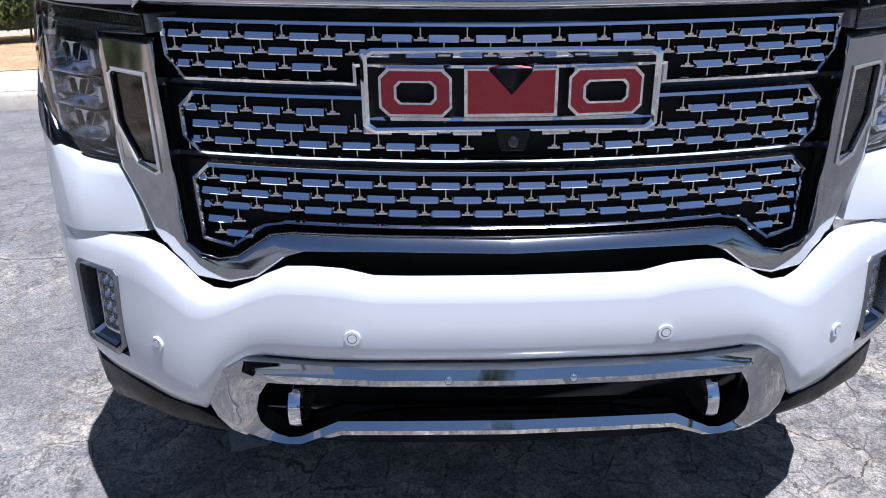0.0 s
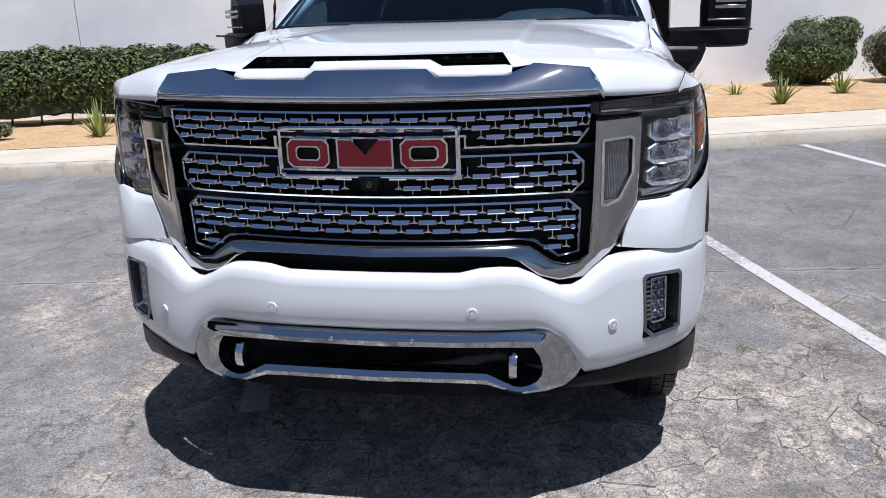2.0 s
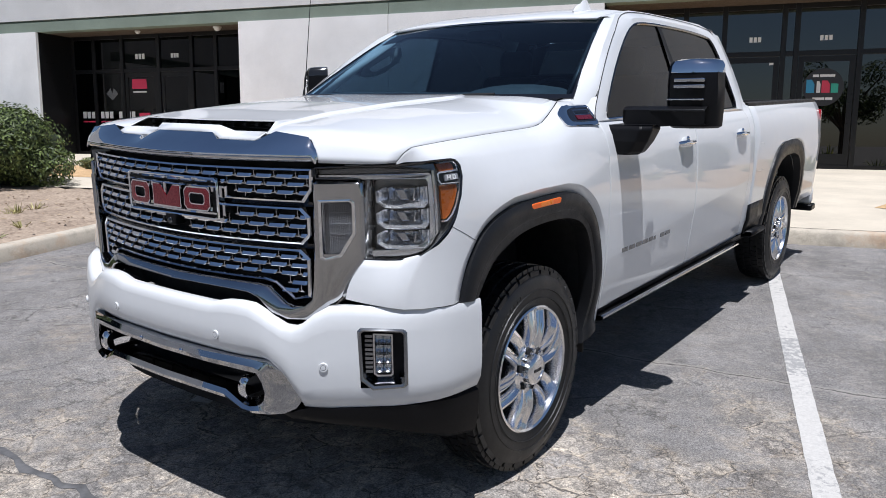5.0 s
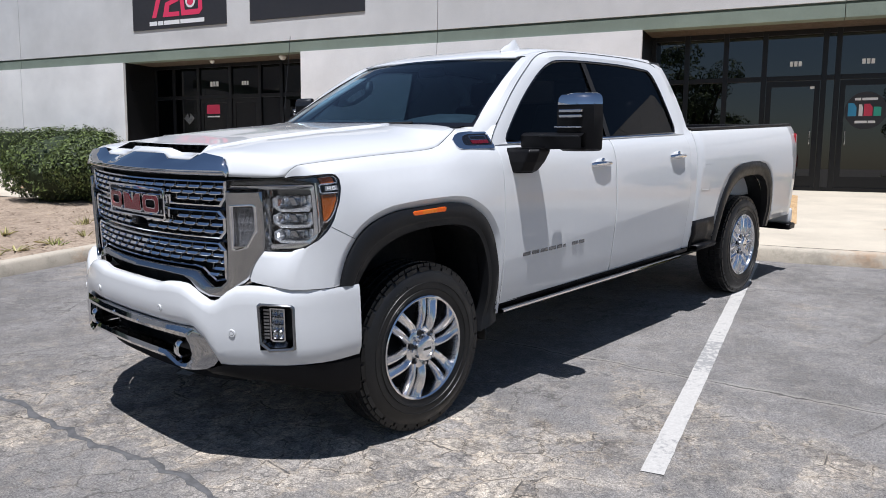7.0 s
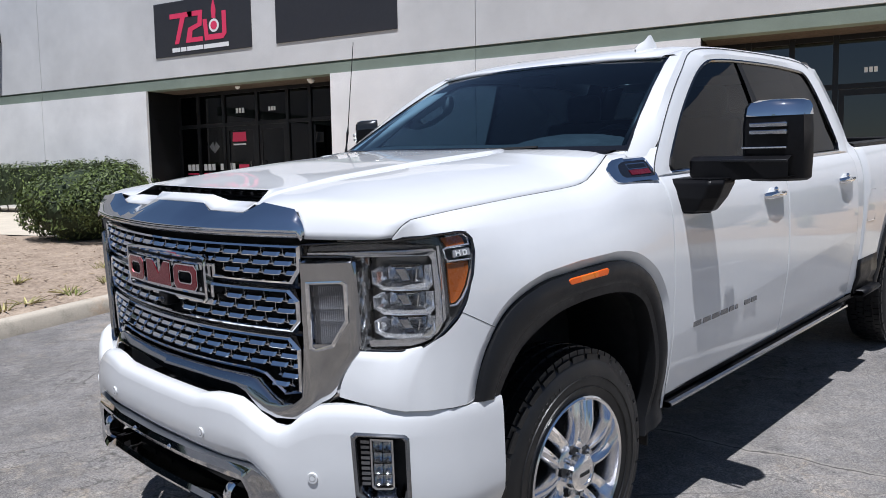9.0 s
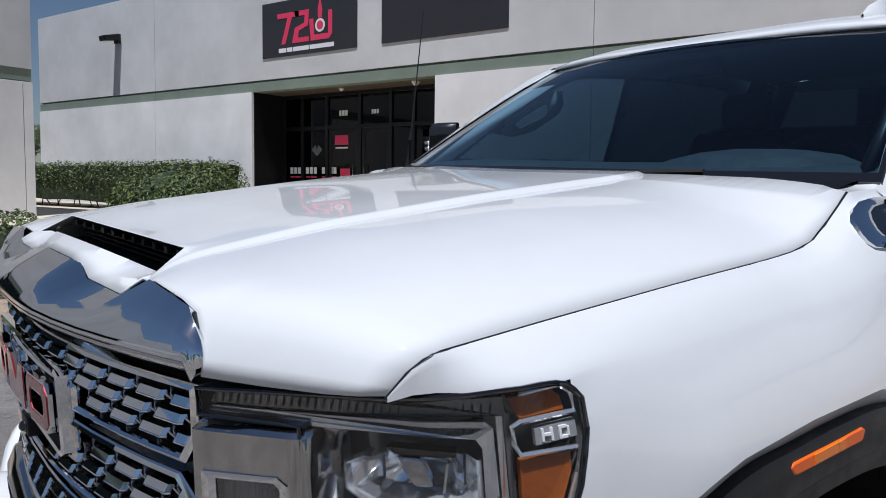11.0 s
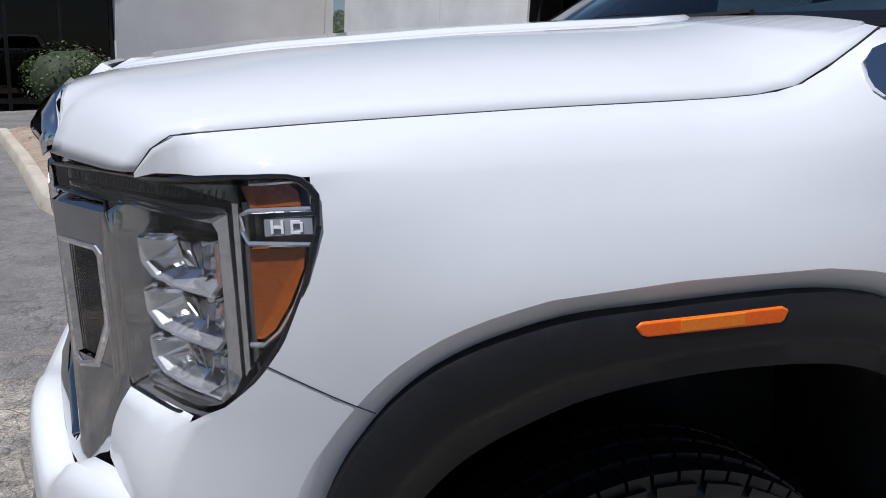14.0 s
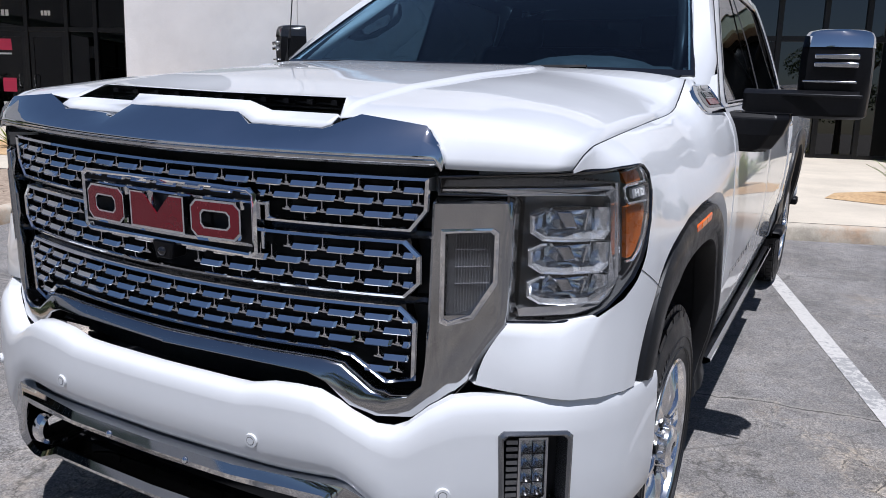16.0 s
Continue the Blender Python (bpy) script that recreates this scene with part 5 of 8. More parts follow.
for side in (1, -1):
    bm = bmesh.new()
    cols = []
    for xi, zi, xo, zo, back in CASTING:
        lean = 0.024 * max(0.0, min(1.0, (0.60 - xi) / 0.10))
        cols.append([(xo + (xi - xo) * f, fascia_y(xo + (xi - xo) * f) + d + back + lean * f, zo + (zi - zo) * f) for f, d in ACROSS])
    grid(bm, cols, skip=lambda i, j: 12 <= i <= 13 and 4 <= j <= 5)
    if side < 0:
        flip_x(bm)
    facing(bm, (0, -1, 0))
    sur = part("chrome_surround", bm, CAST_CHROME, truck, "chrome grille surround with an upright plate")
    # upright lamp sunk into the plate
    lo = [(0.692, 1.222), (0.768, 1.224), (0.775, 1.217), (0.775, 1.118), (0.738, 1.046), (0.700, 1.032), (0.692, 1.038)]
    big = [(0.684, 1.230), (0.772, 1.232), (0.783, 1.222), (0.783, 1.112), (0.744, 1.036), (0.698, 1.022), (0.684, 1.030)]

    def in_plate(d0):
        return lambda a, b, d: (a * side, fascia_y(a) + d0 + d, b)
    bm = bmesh.new()
    prism(bm, big, in_plate(0.014), 0.03)
    bmesh.ops.recalc_face_normals(bm, faces=bm.faces[:])
    lamp = part("upright_lamp", bm, BOWL, sur, "smoked upright lamp with fine bright ribs", smooth=False)
    bm = bmesh.new()
    prism(bm, [(0.783, 1.114), (0.783, 1.040), (0.742, 1.040), (0.742, 1.036)], in_plate(-0.0045), 0.004)
    bmesh.ops.recalc_face_normals(bm, faces=bm.faces[:])
    part("plate_corner", bm, CAST_CHROME, sur, smooth=False)
    bm = bmesh.new()
    ring(bm, big, lo, in_plate(-0.008), 0.001, 0.035)
    bmesh.ops.recalc_face_normals(bm, faces=bm.faces[:])
    part("lamp_rim", bm, CHROME, sur, smooth=False)
    bm = bmesh.new()
    for k in range(13):
        x = 0.704 + 0.0049 * k
        low = lerp_table(((0.700, 1.042), (0.738, 1.056), (0.772, 1.122)), x)
        box(bm, side * (x - 0.0008), side * (x + 0.0008), fascia_y(x) + 0.009, fascia_y(x) + 0.015, low, 1.216)
    tagged(part("lamp_ribs", bm, LAMP_CHROME, lamp, smooth=False, weld=False), "fine upright ribs", kind="stuff")
    for z in (1.112, 1.148, 1.186):
        bm = bmesh.new()
        tube(bm, [(side * (0.703 + 0.0150 * k), fascia_y(0.703 + 0.0150 * k) + 0.008, z) for k in range(5)], 0.0014, 5)
        part("lamp_bar", bm, LAMP_CHROME, lamp)
    bm = bmesh.new()
    prism(bm, lo, in_plate(0.002), 0.002)
    bmesh.ops.recalc_face_normals(bm, faces=bm.faces[:])
    ob = part("lamp_cover", bm, SMOKE, sur, "smoked clear lamp cover", smooth=False)
    ob.visible_shadow = False

# --- bumper ---
PLAN = ((0.0, 0.0, 0.030), (0.31, 0.31, 0.044), (0.45, 0.45, 0.066), (0.60, 0.60, 0.108), (0.74, 0.725, 0.164), (0.86, 0.825, 0.243), (1.02, 0.945, 0.345), (1.13, 1.020, 0.445), (1.22, 1.051, 0.535), (1.32, 1.065, 0.632))
PLAN_TOP = ((0.0, 0.848), (0.27, 0.848), (0.335, 0.863), (0.455, 0.862), (0.53, 0.822), (0.585, 0.797), (0.645, 0.800), (0.71, 0.845), (0.765, 0.872), (0.86, 0.872), (1.05, 0.858), (1.32, 0.857))
PLAN, PLAN_TOP = smooth_line(PLAN, 4), smooth_line(PLAN_TOP, 4)
PLAN_LOW = ((0.0, 0.672), (0.515, 0.670), (0.575, 0.628), (0.625, 0.555), (0.66, 0.510), (0.9, 0.508), (1.32, 0.525))
BULGE = ((0.0, 0.025), (0.12, 0.006), (0.30, 0.0), (0.48, 0.0), (0.66, 0.004), (0.80, 0.007), (0.90, 0.013), (0.96, 0.021), (1.0, 0.036))


def bumper_point(s, q, extra=0.0):
    """A point of the bumper's skin: s along the plan, q from its lower to its upper edge."""
    sign = -1 if s < 0 else 1
    a = abs(s)
    x, y = lerp_table(PLAN, a)
    x2, y2 = lerp_table(PLAN, min(1.32, a + 0.03))
    x1, y1 = lerp_table(PLAN, max(0, a - 0.03))
    d = Vector((x2 - x1, y2 - y1)).normalized()
    inn = lerp_table(BULGE, q) * (1 - (0.75 * max(0.0, min(1.0, (a - 0.98) / 0.15)) if q > 0.5 else 0.0)) + extra
    z0, z1 = lerp_table(PLAN_LOW, a), lerp_table(PLAN_TOP, a)
    return (sign * (x - d.y * inn), y + d.x * inn, z0 + (z1 - z0) * q)


SS = [0, 0.1, 0.2, 0.27, 0.335, 0.40, 0.455, 0.50, 0.53, 0.585, 0.625, 0.66, 0.71, 0.765, 0.81, 0.862, 0.90, 0.95, 0.99, 1.022, 1.07, 1.13, 1.18, 1.22, 1.27, 1.32]
QS = [0, 0.06, 0.12, 0.22, 0.235, 0.38, 0.52, 0.66, 0.78, 0.80, 0.86, 0.91, 0.95, 0.98, 1.0]
full = [-s for s in SS[:0:-1]] + SS


def fog_hole(i, j):
    a, b = abs(full[i]), abs(full[i + 1])
    return min(a, b) > 0.855 and max(a, b) < 1.03 and 0.22 <= QS[j] < 0.79


bm = bmesh.new()
cols = []
for s in full:
    c = [bumper_point(s, q) for q in QS]
    x, y, z = c[-1]
    k = bumper_point(s, 1.0, 0.03)
    c.append((k[0], k[1], z - 0.004))
    k = bumper_point(s, 0.0, 0.06)
    cols.append([(k[0], k[1], c[0][2] - 0.002)] + c)
grid(bm, cols, skip=lambda i, j: j > 0 and j <= len(QS) - 1 and fog_hole(i, j - 1))
bumper = part("front_bumper", bm, PAINT, truck, "white moulded front bumper")
for s, q in ((-0.31, 0.36), (0.31, 0.36), (0.745, 0.44), (-0.745, 0.44)):
    p = Vector(bumper_point(s, q))
    nrm = Vector((bumper_point(s + 0.02, q)[1] - bumper_point(s - 0.02, q)[1], -(bumper_point(s + 0.02, q)[0] - bumper_point(s - 0.02, q)[0]), 0)).normalized()
    m = Matrix.Translation(p) @ nrm.to_track_quat("Z", "Y").to_matrix().to_4x4()
    bm = bmesh.new()
    bmesh.ops.create_cone(bm, cap_ends=True, segments=28, radius1=0.0175, radius2=0.0155, depth=0.008, matrix=m)
    sensor = part("parking_sensor", bm, PAINT, bumper)
    bm = bmesh.new()
    bmesh.ops.create_cone(bm, cap_ends=True, segments=28, radius1=0.0098, radius2=0.0098, depth=0.0088, matrix=m)
    part("sensor_gap", bm, DULLBLACK, sensor)
    bm = bmesh.new()
    bmesh.ops.create_cone(bm, cap_ends=True, segments=28, radius1=0.0086, radius2=0.0086, depth=0.0096, matrix=m)
    part("sensor_disc", bm, PAINT, sensor)
# fog lamps
for side in (1, -1):
    def fog_at(s, q, d=0.0):
        p = bumper_point(s, q, d - 0.004)
        return (p[0] * side, p[1], p[2])
    o = [(0.868, 0.81), (1.015, 0.81), (1.027, 0.78), (1.027, 0.24), (1.012, 0.21), (0.905, 0.20), (0.862, 0.30), (0.856, 0.78)]
    n = [(0.878, 0.780), (1.006, 0.780), (1.015, 0.755), (1.015, 0.272), (1.003, 0.247), (0.909, 0.240), (0.873, 0.325), (0.868, 0.755)]
    bm = bmesh.new()
    ring(bm, o, n, fog_at, 0.005, 0.055)
    bmesh.ops.recalc_face_normals(bm, faces=bm.faces[:])
    fog = part("fog_lamp", bm, FOGGREY, bumper, "fog lamp in a satin grey bezel with fins")
    bm = bmesh.new()
    grid(bm, [[fog_at(s, q, 0.060) for q in (0.18, 0.5, 0.82)] for s in (0.85, 0.94, 1.035)])
    bmesh.ops.recalc_face_normals(bm, faces=bm.faces[:])
    part("fog_back", bm, DULLBLACK, fog)
    for k in range(9):
        bm = bmesh.new()
        q = 0.36 + k * 0.043
        prism(bm, [(0.880, q), (0.906, q), (0.906, q + 0.026), (0.880, q + 0.026)], lambda a, b, d: fog_at(a, b, 0.020 + d), 0.03)
        bmesh.ops.recalc_face_normals(bm, faces=bm.faces[:])
        part("fog_fin", bm, FOGGREY, fog)
    bm = bmesh.new()
    ring(bm, [(0.908, 0.745), (0.978, 0.745), (0.978, 0.34), (0.968, 0.32), (0.920, 0.32), (0.908, 0.345)], [(0.914, 0.728), (0.972, 0.728), (0.972, 0.352), (0.965, 0.338), (0.924, 0.338), (0.914, 0.358)], lambda a, b, d: fog_at(a, b, 0.020 + d), 0, 0.035)
    bmesh.ops.recalc_face_normals(bm, faces=bm.faces[:])
    part("fog_frame", bm, SATIN, fog)
    # cups in two columns, each a shallow bright bowl
    for k in range(4):
        for x0 in (0.916, 0.944):
            bm = bmesh.new()
            q = 0.352 + k * 0.094
            grid(bm, [[fog_at(x0 + 0.026 * i / 4, q + 0.088 * j / 4, 0.028 + 0.016 * (1 - (i - 2) ** 2 / 4) * (1 - (j - 2) ** 2 / 4)) for j in range(5)] for i in range(5)])
            bmesh.ops.recalc_face_normals(bm, faces=bm.faces[:])
            part("fog_reflector", bm, SATIN, fog)
    bm = bmesh.new()
    grid(bm, [[fog_at(s, q, 0.019) for q in (0.34, 0.735)] for s in (0.911, 0.975)])
    facing(bm, (0.5 * side, -1, 0))
    ob = part("fog_lens", bm, CLEAR, fog)
    ob.visible_shadow = False
    # sloping bright floor of the bezel
    bm = bmesh.new()
    grid(bm, [[fog_at(x, q0, 0.004), fog_at(x, q0 + 0.055, 0.050)] for x, q0 in ((0.880, 0.338), (0.912, 0.258), (0.955, 0.259), (0.998, 0.264), (1.006, 0.286))])
    facing(bm, (0, 0, 1))
    part("fog_floor", bm, TRIM_CHROME, fog)

# lower chrome surround
def low_y(x):
    return lerp_table(((0, 0.022), (0.31, 0.036), (0.45, 0.058), (0.56, 0.092), (0.64, 0.150)), abs(x))


CH_OUT = [(0, 0.668), (0.26, 0.668), (0.535, 0.667), (0.585, 0.633), (0.624, 0.582), (0.634, 0.525), (0.618, 0.500), (0.585, 0.482), (0.530, 0.473), (0.470, 0.470), (0.430, 0.473), (0.395, 0.488), (0.345, 0.507), (0.20, 0.509), (0, 0.510)]
CH_IN = [(0, 0.628), (0.26, 0.628), (0.44, 0.626), (0.490, 0.622), (0.510, 0.590), (0.520, 0.552), (0.515, 0.524), (0.502, 0.508), (0.480, 0.497), (0.455, 0.493), (0.430, 0.497), (0.400, 0.513), (0.350, 0.541), (0.20, 0.544), (0, 0.545)]
co = CH_OUT + [(-a, b) for a, b in CH_OUT[-2:0:-1]]
ci = CH_IN + [(-a, b) for a, b in CH_IN[-2:0:-1]]
bm = bmesh.new()
ring(bm, co, ci, lambda a, b, d: (a, low_y(a) + d, b), 0.010, 0.06)
bmesh.ops.recalc_face_normals(bm, faces=bm.faces[:])
lowtrim = part("lower_chrome", bm, TRIM_CHROME, truck, "chrome surround of the lower air intake, slightly scuffed")
bm = bmesh.new()
grid(bm, [[(x, low_y(x) + d, z) for z, d in ((0.40, 0.12), (0.46, 0.16), (0.56, 0.16), (0.64, 0.14), (0.70, 0.12))] for x in [-0.66 + 0.11 * k for k in range(13)]])
for s in (-1, 1):
    grid(bm, [[(s * x, y, z) for z in (0.50, 0.56, 0.63)] for x, y in ((0.590, 0.14), (0.59, 0.30))])
part("intake", bm, DULLBLACK, truck, "black lower intake")
bm = bmesh.new()
for z in (0.560, 0.590):
    for x in [-0.36 + 0.12 * k for k in range(6)]:
        box(bm, x + 0.004, x + 0.116, 0.14, 0.155, z, z + 0.022)
part("intake_slats", bm, BLACK, truck)
for x in (-0.125, 0.125):
    bm = bmesh.new()
    bmesh.ops.create_uvsphere(bm, u_segments=12, v_segments=8, radius=0.009, matrix=Matrix.Translation((x, low_y(x) - 0.008, 0.648)))
    part("bolt", bm, CHROME, lowtrim)
for x in (-0.30, 0.0, 0.30):
    bm = bmesh.new()
    box(bm, x - 0.055, x + 0.055, low_y(x) + 0.02, low_y(x) + 0.05, 0.498, 0.510)
    part("under_clip", bm, SATIN, lowtrim)
for x in (-0.437, 0.430):
    line = smooth_line([(0.20, 0.603), (0.12, 0.602), (0.078, 0.596), (0.056, 0.578), (0.050, 0.555), (0.056, 0.532), (0.078, 0.515), (0.12, 0.509), (0.20, 0.508)], 3)
    bm = bmesh.new()
    cols = []
    for i, (y, z) in enumerate(line):
        (p, q), (r, w) = line[max(0, i - 1)], line[min(len(line) - 1, i + 1)]
        n = Vector((q - w, r - p)).normalized()
        cols.append([(x + e, y + n.x * o, z + n.y * o) for e, o in ((-0.017, 0.004), (-0.012, -0.005), (0.0, -0.007), (0.012, -0.005), (0.017, 0.004), (0.0, 0.007), (-0.017, 0.004))])
    grid(bm, cols)
    bmesh.ops.recalc_face_normals(bm, faces=bm.faces[:])
    part("tow_hook", bm, CHROME, truck, "chrome tow hook")
# black valance below
bm = bmesh.new()
cols = []
for s in [-1.32, -1.2, -1.05, -0.9, -0.78, -0.68, -0.6, -0.5, -0.35, 0, 0.35, 0.5, 0.6, 0.68, 0.78, 0.9, 1.05, 1.2, 1.32]:
    a = abs(s)
    ztop = lerp_table(((0, 0.515), (0.35, 0.51), (0.5, 0.46), (0.62, 0.49), (0.68, 0.515), (1.32, 0.53)), a)
    zlow = lerp_table(((0, 0.475), (0.35, 0.47), (0.5, 0.445), (0.62, 0.45), (0.8, 0.43), (1.0, 0.40), (1.15, 0.35), (1.32, 0.32)), a)
    c = []
    for q, ex in ((1.0, 0.055), (0.9, 0.018), (0.45, 0.020), (0.12, 0.035), (0.0, 0.07)):
        if a < 0.6:
            ex += 0.06
        p = bumper_point(s, 0.3, ex)
        c.append((p[0], p[1], zlow + (ztop - zlow) * q))
    cols.append(c)
grid(bm, cols, flip=True)
part("valance", bm, BLACK, truck, "black plastic lower valance")
# unseen plate added to stop sun leaking past the intake onto the ground
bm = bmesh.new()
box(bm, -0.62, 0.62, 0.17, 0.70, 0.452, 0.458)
part("nose_light_block", bm, DULLBLACK, truck, "added black plate under the nose that stops stray sun")

# --- front wings and headlights ---
ARCH_OUT = [(0.545, 0.860), (0.560, 0.915), (0.60, 1.002), (0.672, 1.082), (0.764, 1.132), (0.89, 1.160), (1.02, 1.165), (1.15, 1.168), (1.28, 1.166), (1.39, 1.148), (1.48, 1.106), (1.55, 1.050), (1.605, 0.965), (1.635, 0.860), (1.650, 0.740), (1.655, 0.60), (1.655, 0.47)]
ARCH_IN = [(0.640, 0.850), (0.660, 0.885), (0.700, 0.932), (0.755, 0.978), (0.830, 1.015), (0.92, 1.042), (1.03, 1.056), (1.15, 1.060), (1.27, 1.054), (1.355, 1.040), (1.430, 1.012), (1.485, 0.968), (1.525, 0.900), (1.550, 0.810), (1.560, 0.700), (1.562, 0.575), (1.520, 0.430)]
ARCH_OUT, ARCH_IN = smooth_line(ARCH_OUT), smooth_line(ARCH_IN)
APEX = 1.15


def arch_y(z, front, outline):
    """Where an arch's edge stands at height z, before or behind its apex."""
    mid = max(range(len(outline)), key=lambda i: outline[i][1])
    side = outline[:mid + 1] if front else outline[mid:][::-1]
    return lerp_table([(b, a) for a, b in side], z)


SIDE_X = ((0.45, 1.010), (0.55, 1.022), (0.70, 1.036), (0.90, 1.043), (1.05, 1.046), (1.16, 1.042), (1.25, 1.030), (1.32, 1.012), (1.355, 0.995), (1.385, 0.968), (1.400, 0.943), (1.41, 0.931))

SIDE_X = smooth_line(SIDE_X, 5)
REAR_X = ((0.45, 1.0), (0.56, 1.010), (0.68, 1.034), (0.80, 1.048), (0.86, 1.051), (0.95, 1.055), (1.10, 1.057), (1.24, 1.051), (1.32, 1.041), (1.38, 1.024), (1.42, 1.000), (1.45, 0.975), (1.53, 0.895))


REAR_X = smooth_line(REAR_X, 5)


PULL = smooth_line(((0.36, 0.115), (0.382, 0.101), (0.437, 0.046), (0.498, 0.016), (0.575, 0.001), (0.62, 0.0)), 6)


def pull(y):
    """How far the side is drawn in along the lamp."""
    return lerp_table(PULL, y)


def off_arch(k, y, z):
    return k if y < APEX else k * lerp_table(((0.55, 0.3), (0.95, 1.0)), z)


# the crease that runs round the arch, above the flare
CREASE = []
for i, (a, b) in enumerate(ARCH_OUT):
    (p, q), (r, w) = ARCH_OUT[max(0, i - 1)], ARCH_OUT[min(len(ARCH_OUT) - 1, i + 1)]
    n = Vector((q - w, r - p)).normalized()
    k = off_arch(0.038, a, b)
    CREASE.append((a + n.x * k, b + n.y * k))
CREASE_TOP = max(b for a, b in CREASE)


def wing_x(z, y):
    """The side's skin: fuller over the wheel, drawn in towards the lamp."""
    b = max(0.0, min(1.0, (y - 1.15) / 0.53))
    b = b * b * (3 - 2 * b)
    full = max(0.0, min(1.0, (y - 0.58) / 0.26))
    rise = max(0.0, min(1.0, (z - 0.82) / 0.34, (1.365 - z) / 0.19))
    swell = 0.019 * rise * rise * (3 - 2 * rise) * full * full * (3 - 2 * full)
    return (lerp_table(SIDE_X, z) - pull(y) + swell) * (1 - b) + lerp_table(REAR_X, z) * b


def wing_front(z):
    return lerp_table(((0.86, 0.545), (0.95, 0.545), (1.04, 0.405), (1.06, 0.428), (1.075, 0.452), (1.115, 0.494), (1.16, 0.525), (1.235, 0.557), (1.30, 0.574), (1.33, 0.575), (1.345, 0.568)), z)


LAMP_PLAN = ((0.0, 0.674, 0.222), (0.151, 0.797, 0.310), (0.276, 0.900, 0.382), (0.354, 0.955, 0.437), (0.421, 0.986, 0.498), (0.497, 1.001, 0.575))


def lamp_point(s, z, d=0.0):
    """On the headlight's skin at s along it, d behind."""
    x, y = lerp_table(LAMP_PLAN, s)
    x2, y2 = lerp_table(LAMP_PLAN, min(0.497, s + 0.03))
    x1, y1 = lerp_table(LAMP_PLAN, max(0.0, s - 0.03))
    t = Vector((x2 - x1, y2 - y1)).normalized()
    lean = 0.05 * (1.30 - z)
    side_out = (lerp_table(SIDE_X, min(z, 1.35)) - 0.997) * max(0.0, min(1.0, (s - 0.26) / 0.20))
    return (x + side_out * 0.85 - t.y * (d + lean * 0.4), y + t.x * (d + lean * 0.4), z)


def wing_skin(zz, y):
    """A point of the wing's skin, rolling in to the hood's seam above the lamp."""
    if zz <= 1.30:
        return (wing_x(zz, y), y, zz)
    sx, sz = lerp_table(SEAM, y)
    top = sz - 0.0006
    k = (zz - 1.30) / (1.404 - 1.30)
    z = 1.30 + (top - 1.30) * k
    back = max(0.0, min(1.0, (y - 1.15) / 0.45))
    x = (wing_x(1.30 + 0.104 * k, 0.7) + (sx + 0.003 - 0.931) * k) * (1 - back) + lerp_table(REAR_X, z) * back
    if y < 0.74:
        edge = max(wing_x(1.3525, y) + 0.006 * max(0.0, min(1.0, (0.60 - y) / 0.06)), sx + 0.003)
        low = min(1.355, top - 0.006)
        j = max(0.0, (zz - 1.3525) / (1.404 - 1.3525))
        xa, za = (edge + (sx + 0.003 - edge) * j ** 1.4, low + (top - low) * j) if zz > 1.352 else (wing_x(zz, y), zz)
        b = max(0.0, (y - 0.575) / 0.165)
        b = b * b * (3 - 2 * b)
        x, z = xa * (1 - b) + x * b, za * (1 - b) + z * b
    return (sx + (0.0008 if y < 1.15 else 0.0022) if k >= 0.999 else x, y, z)


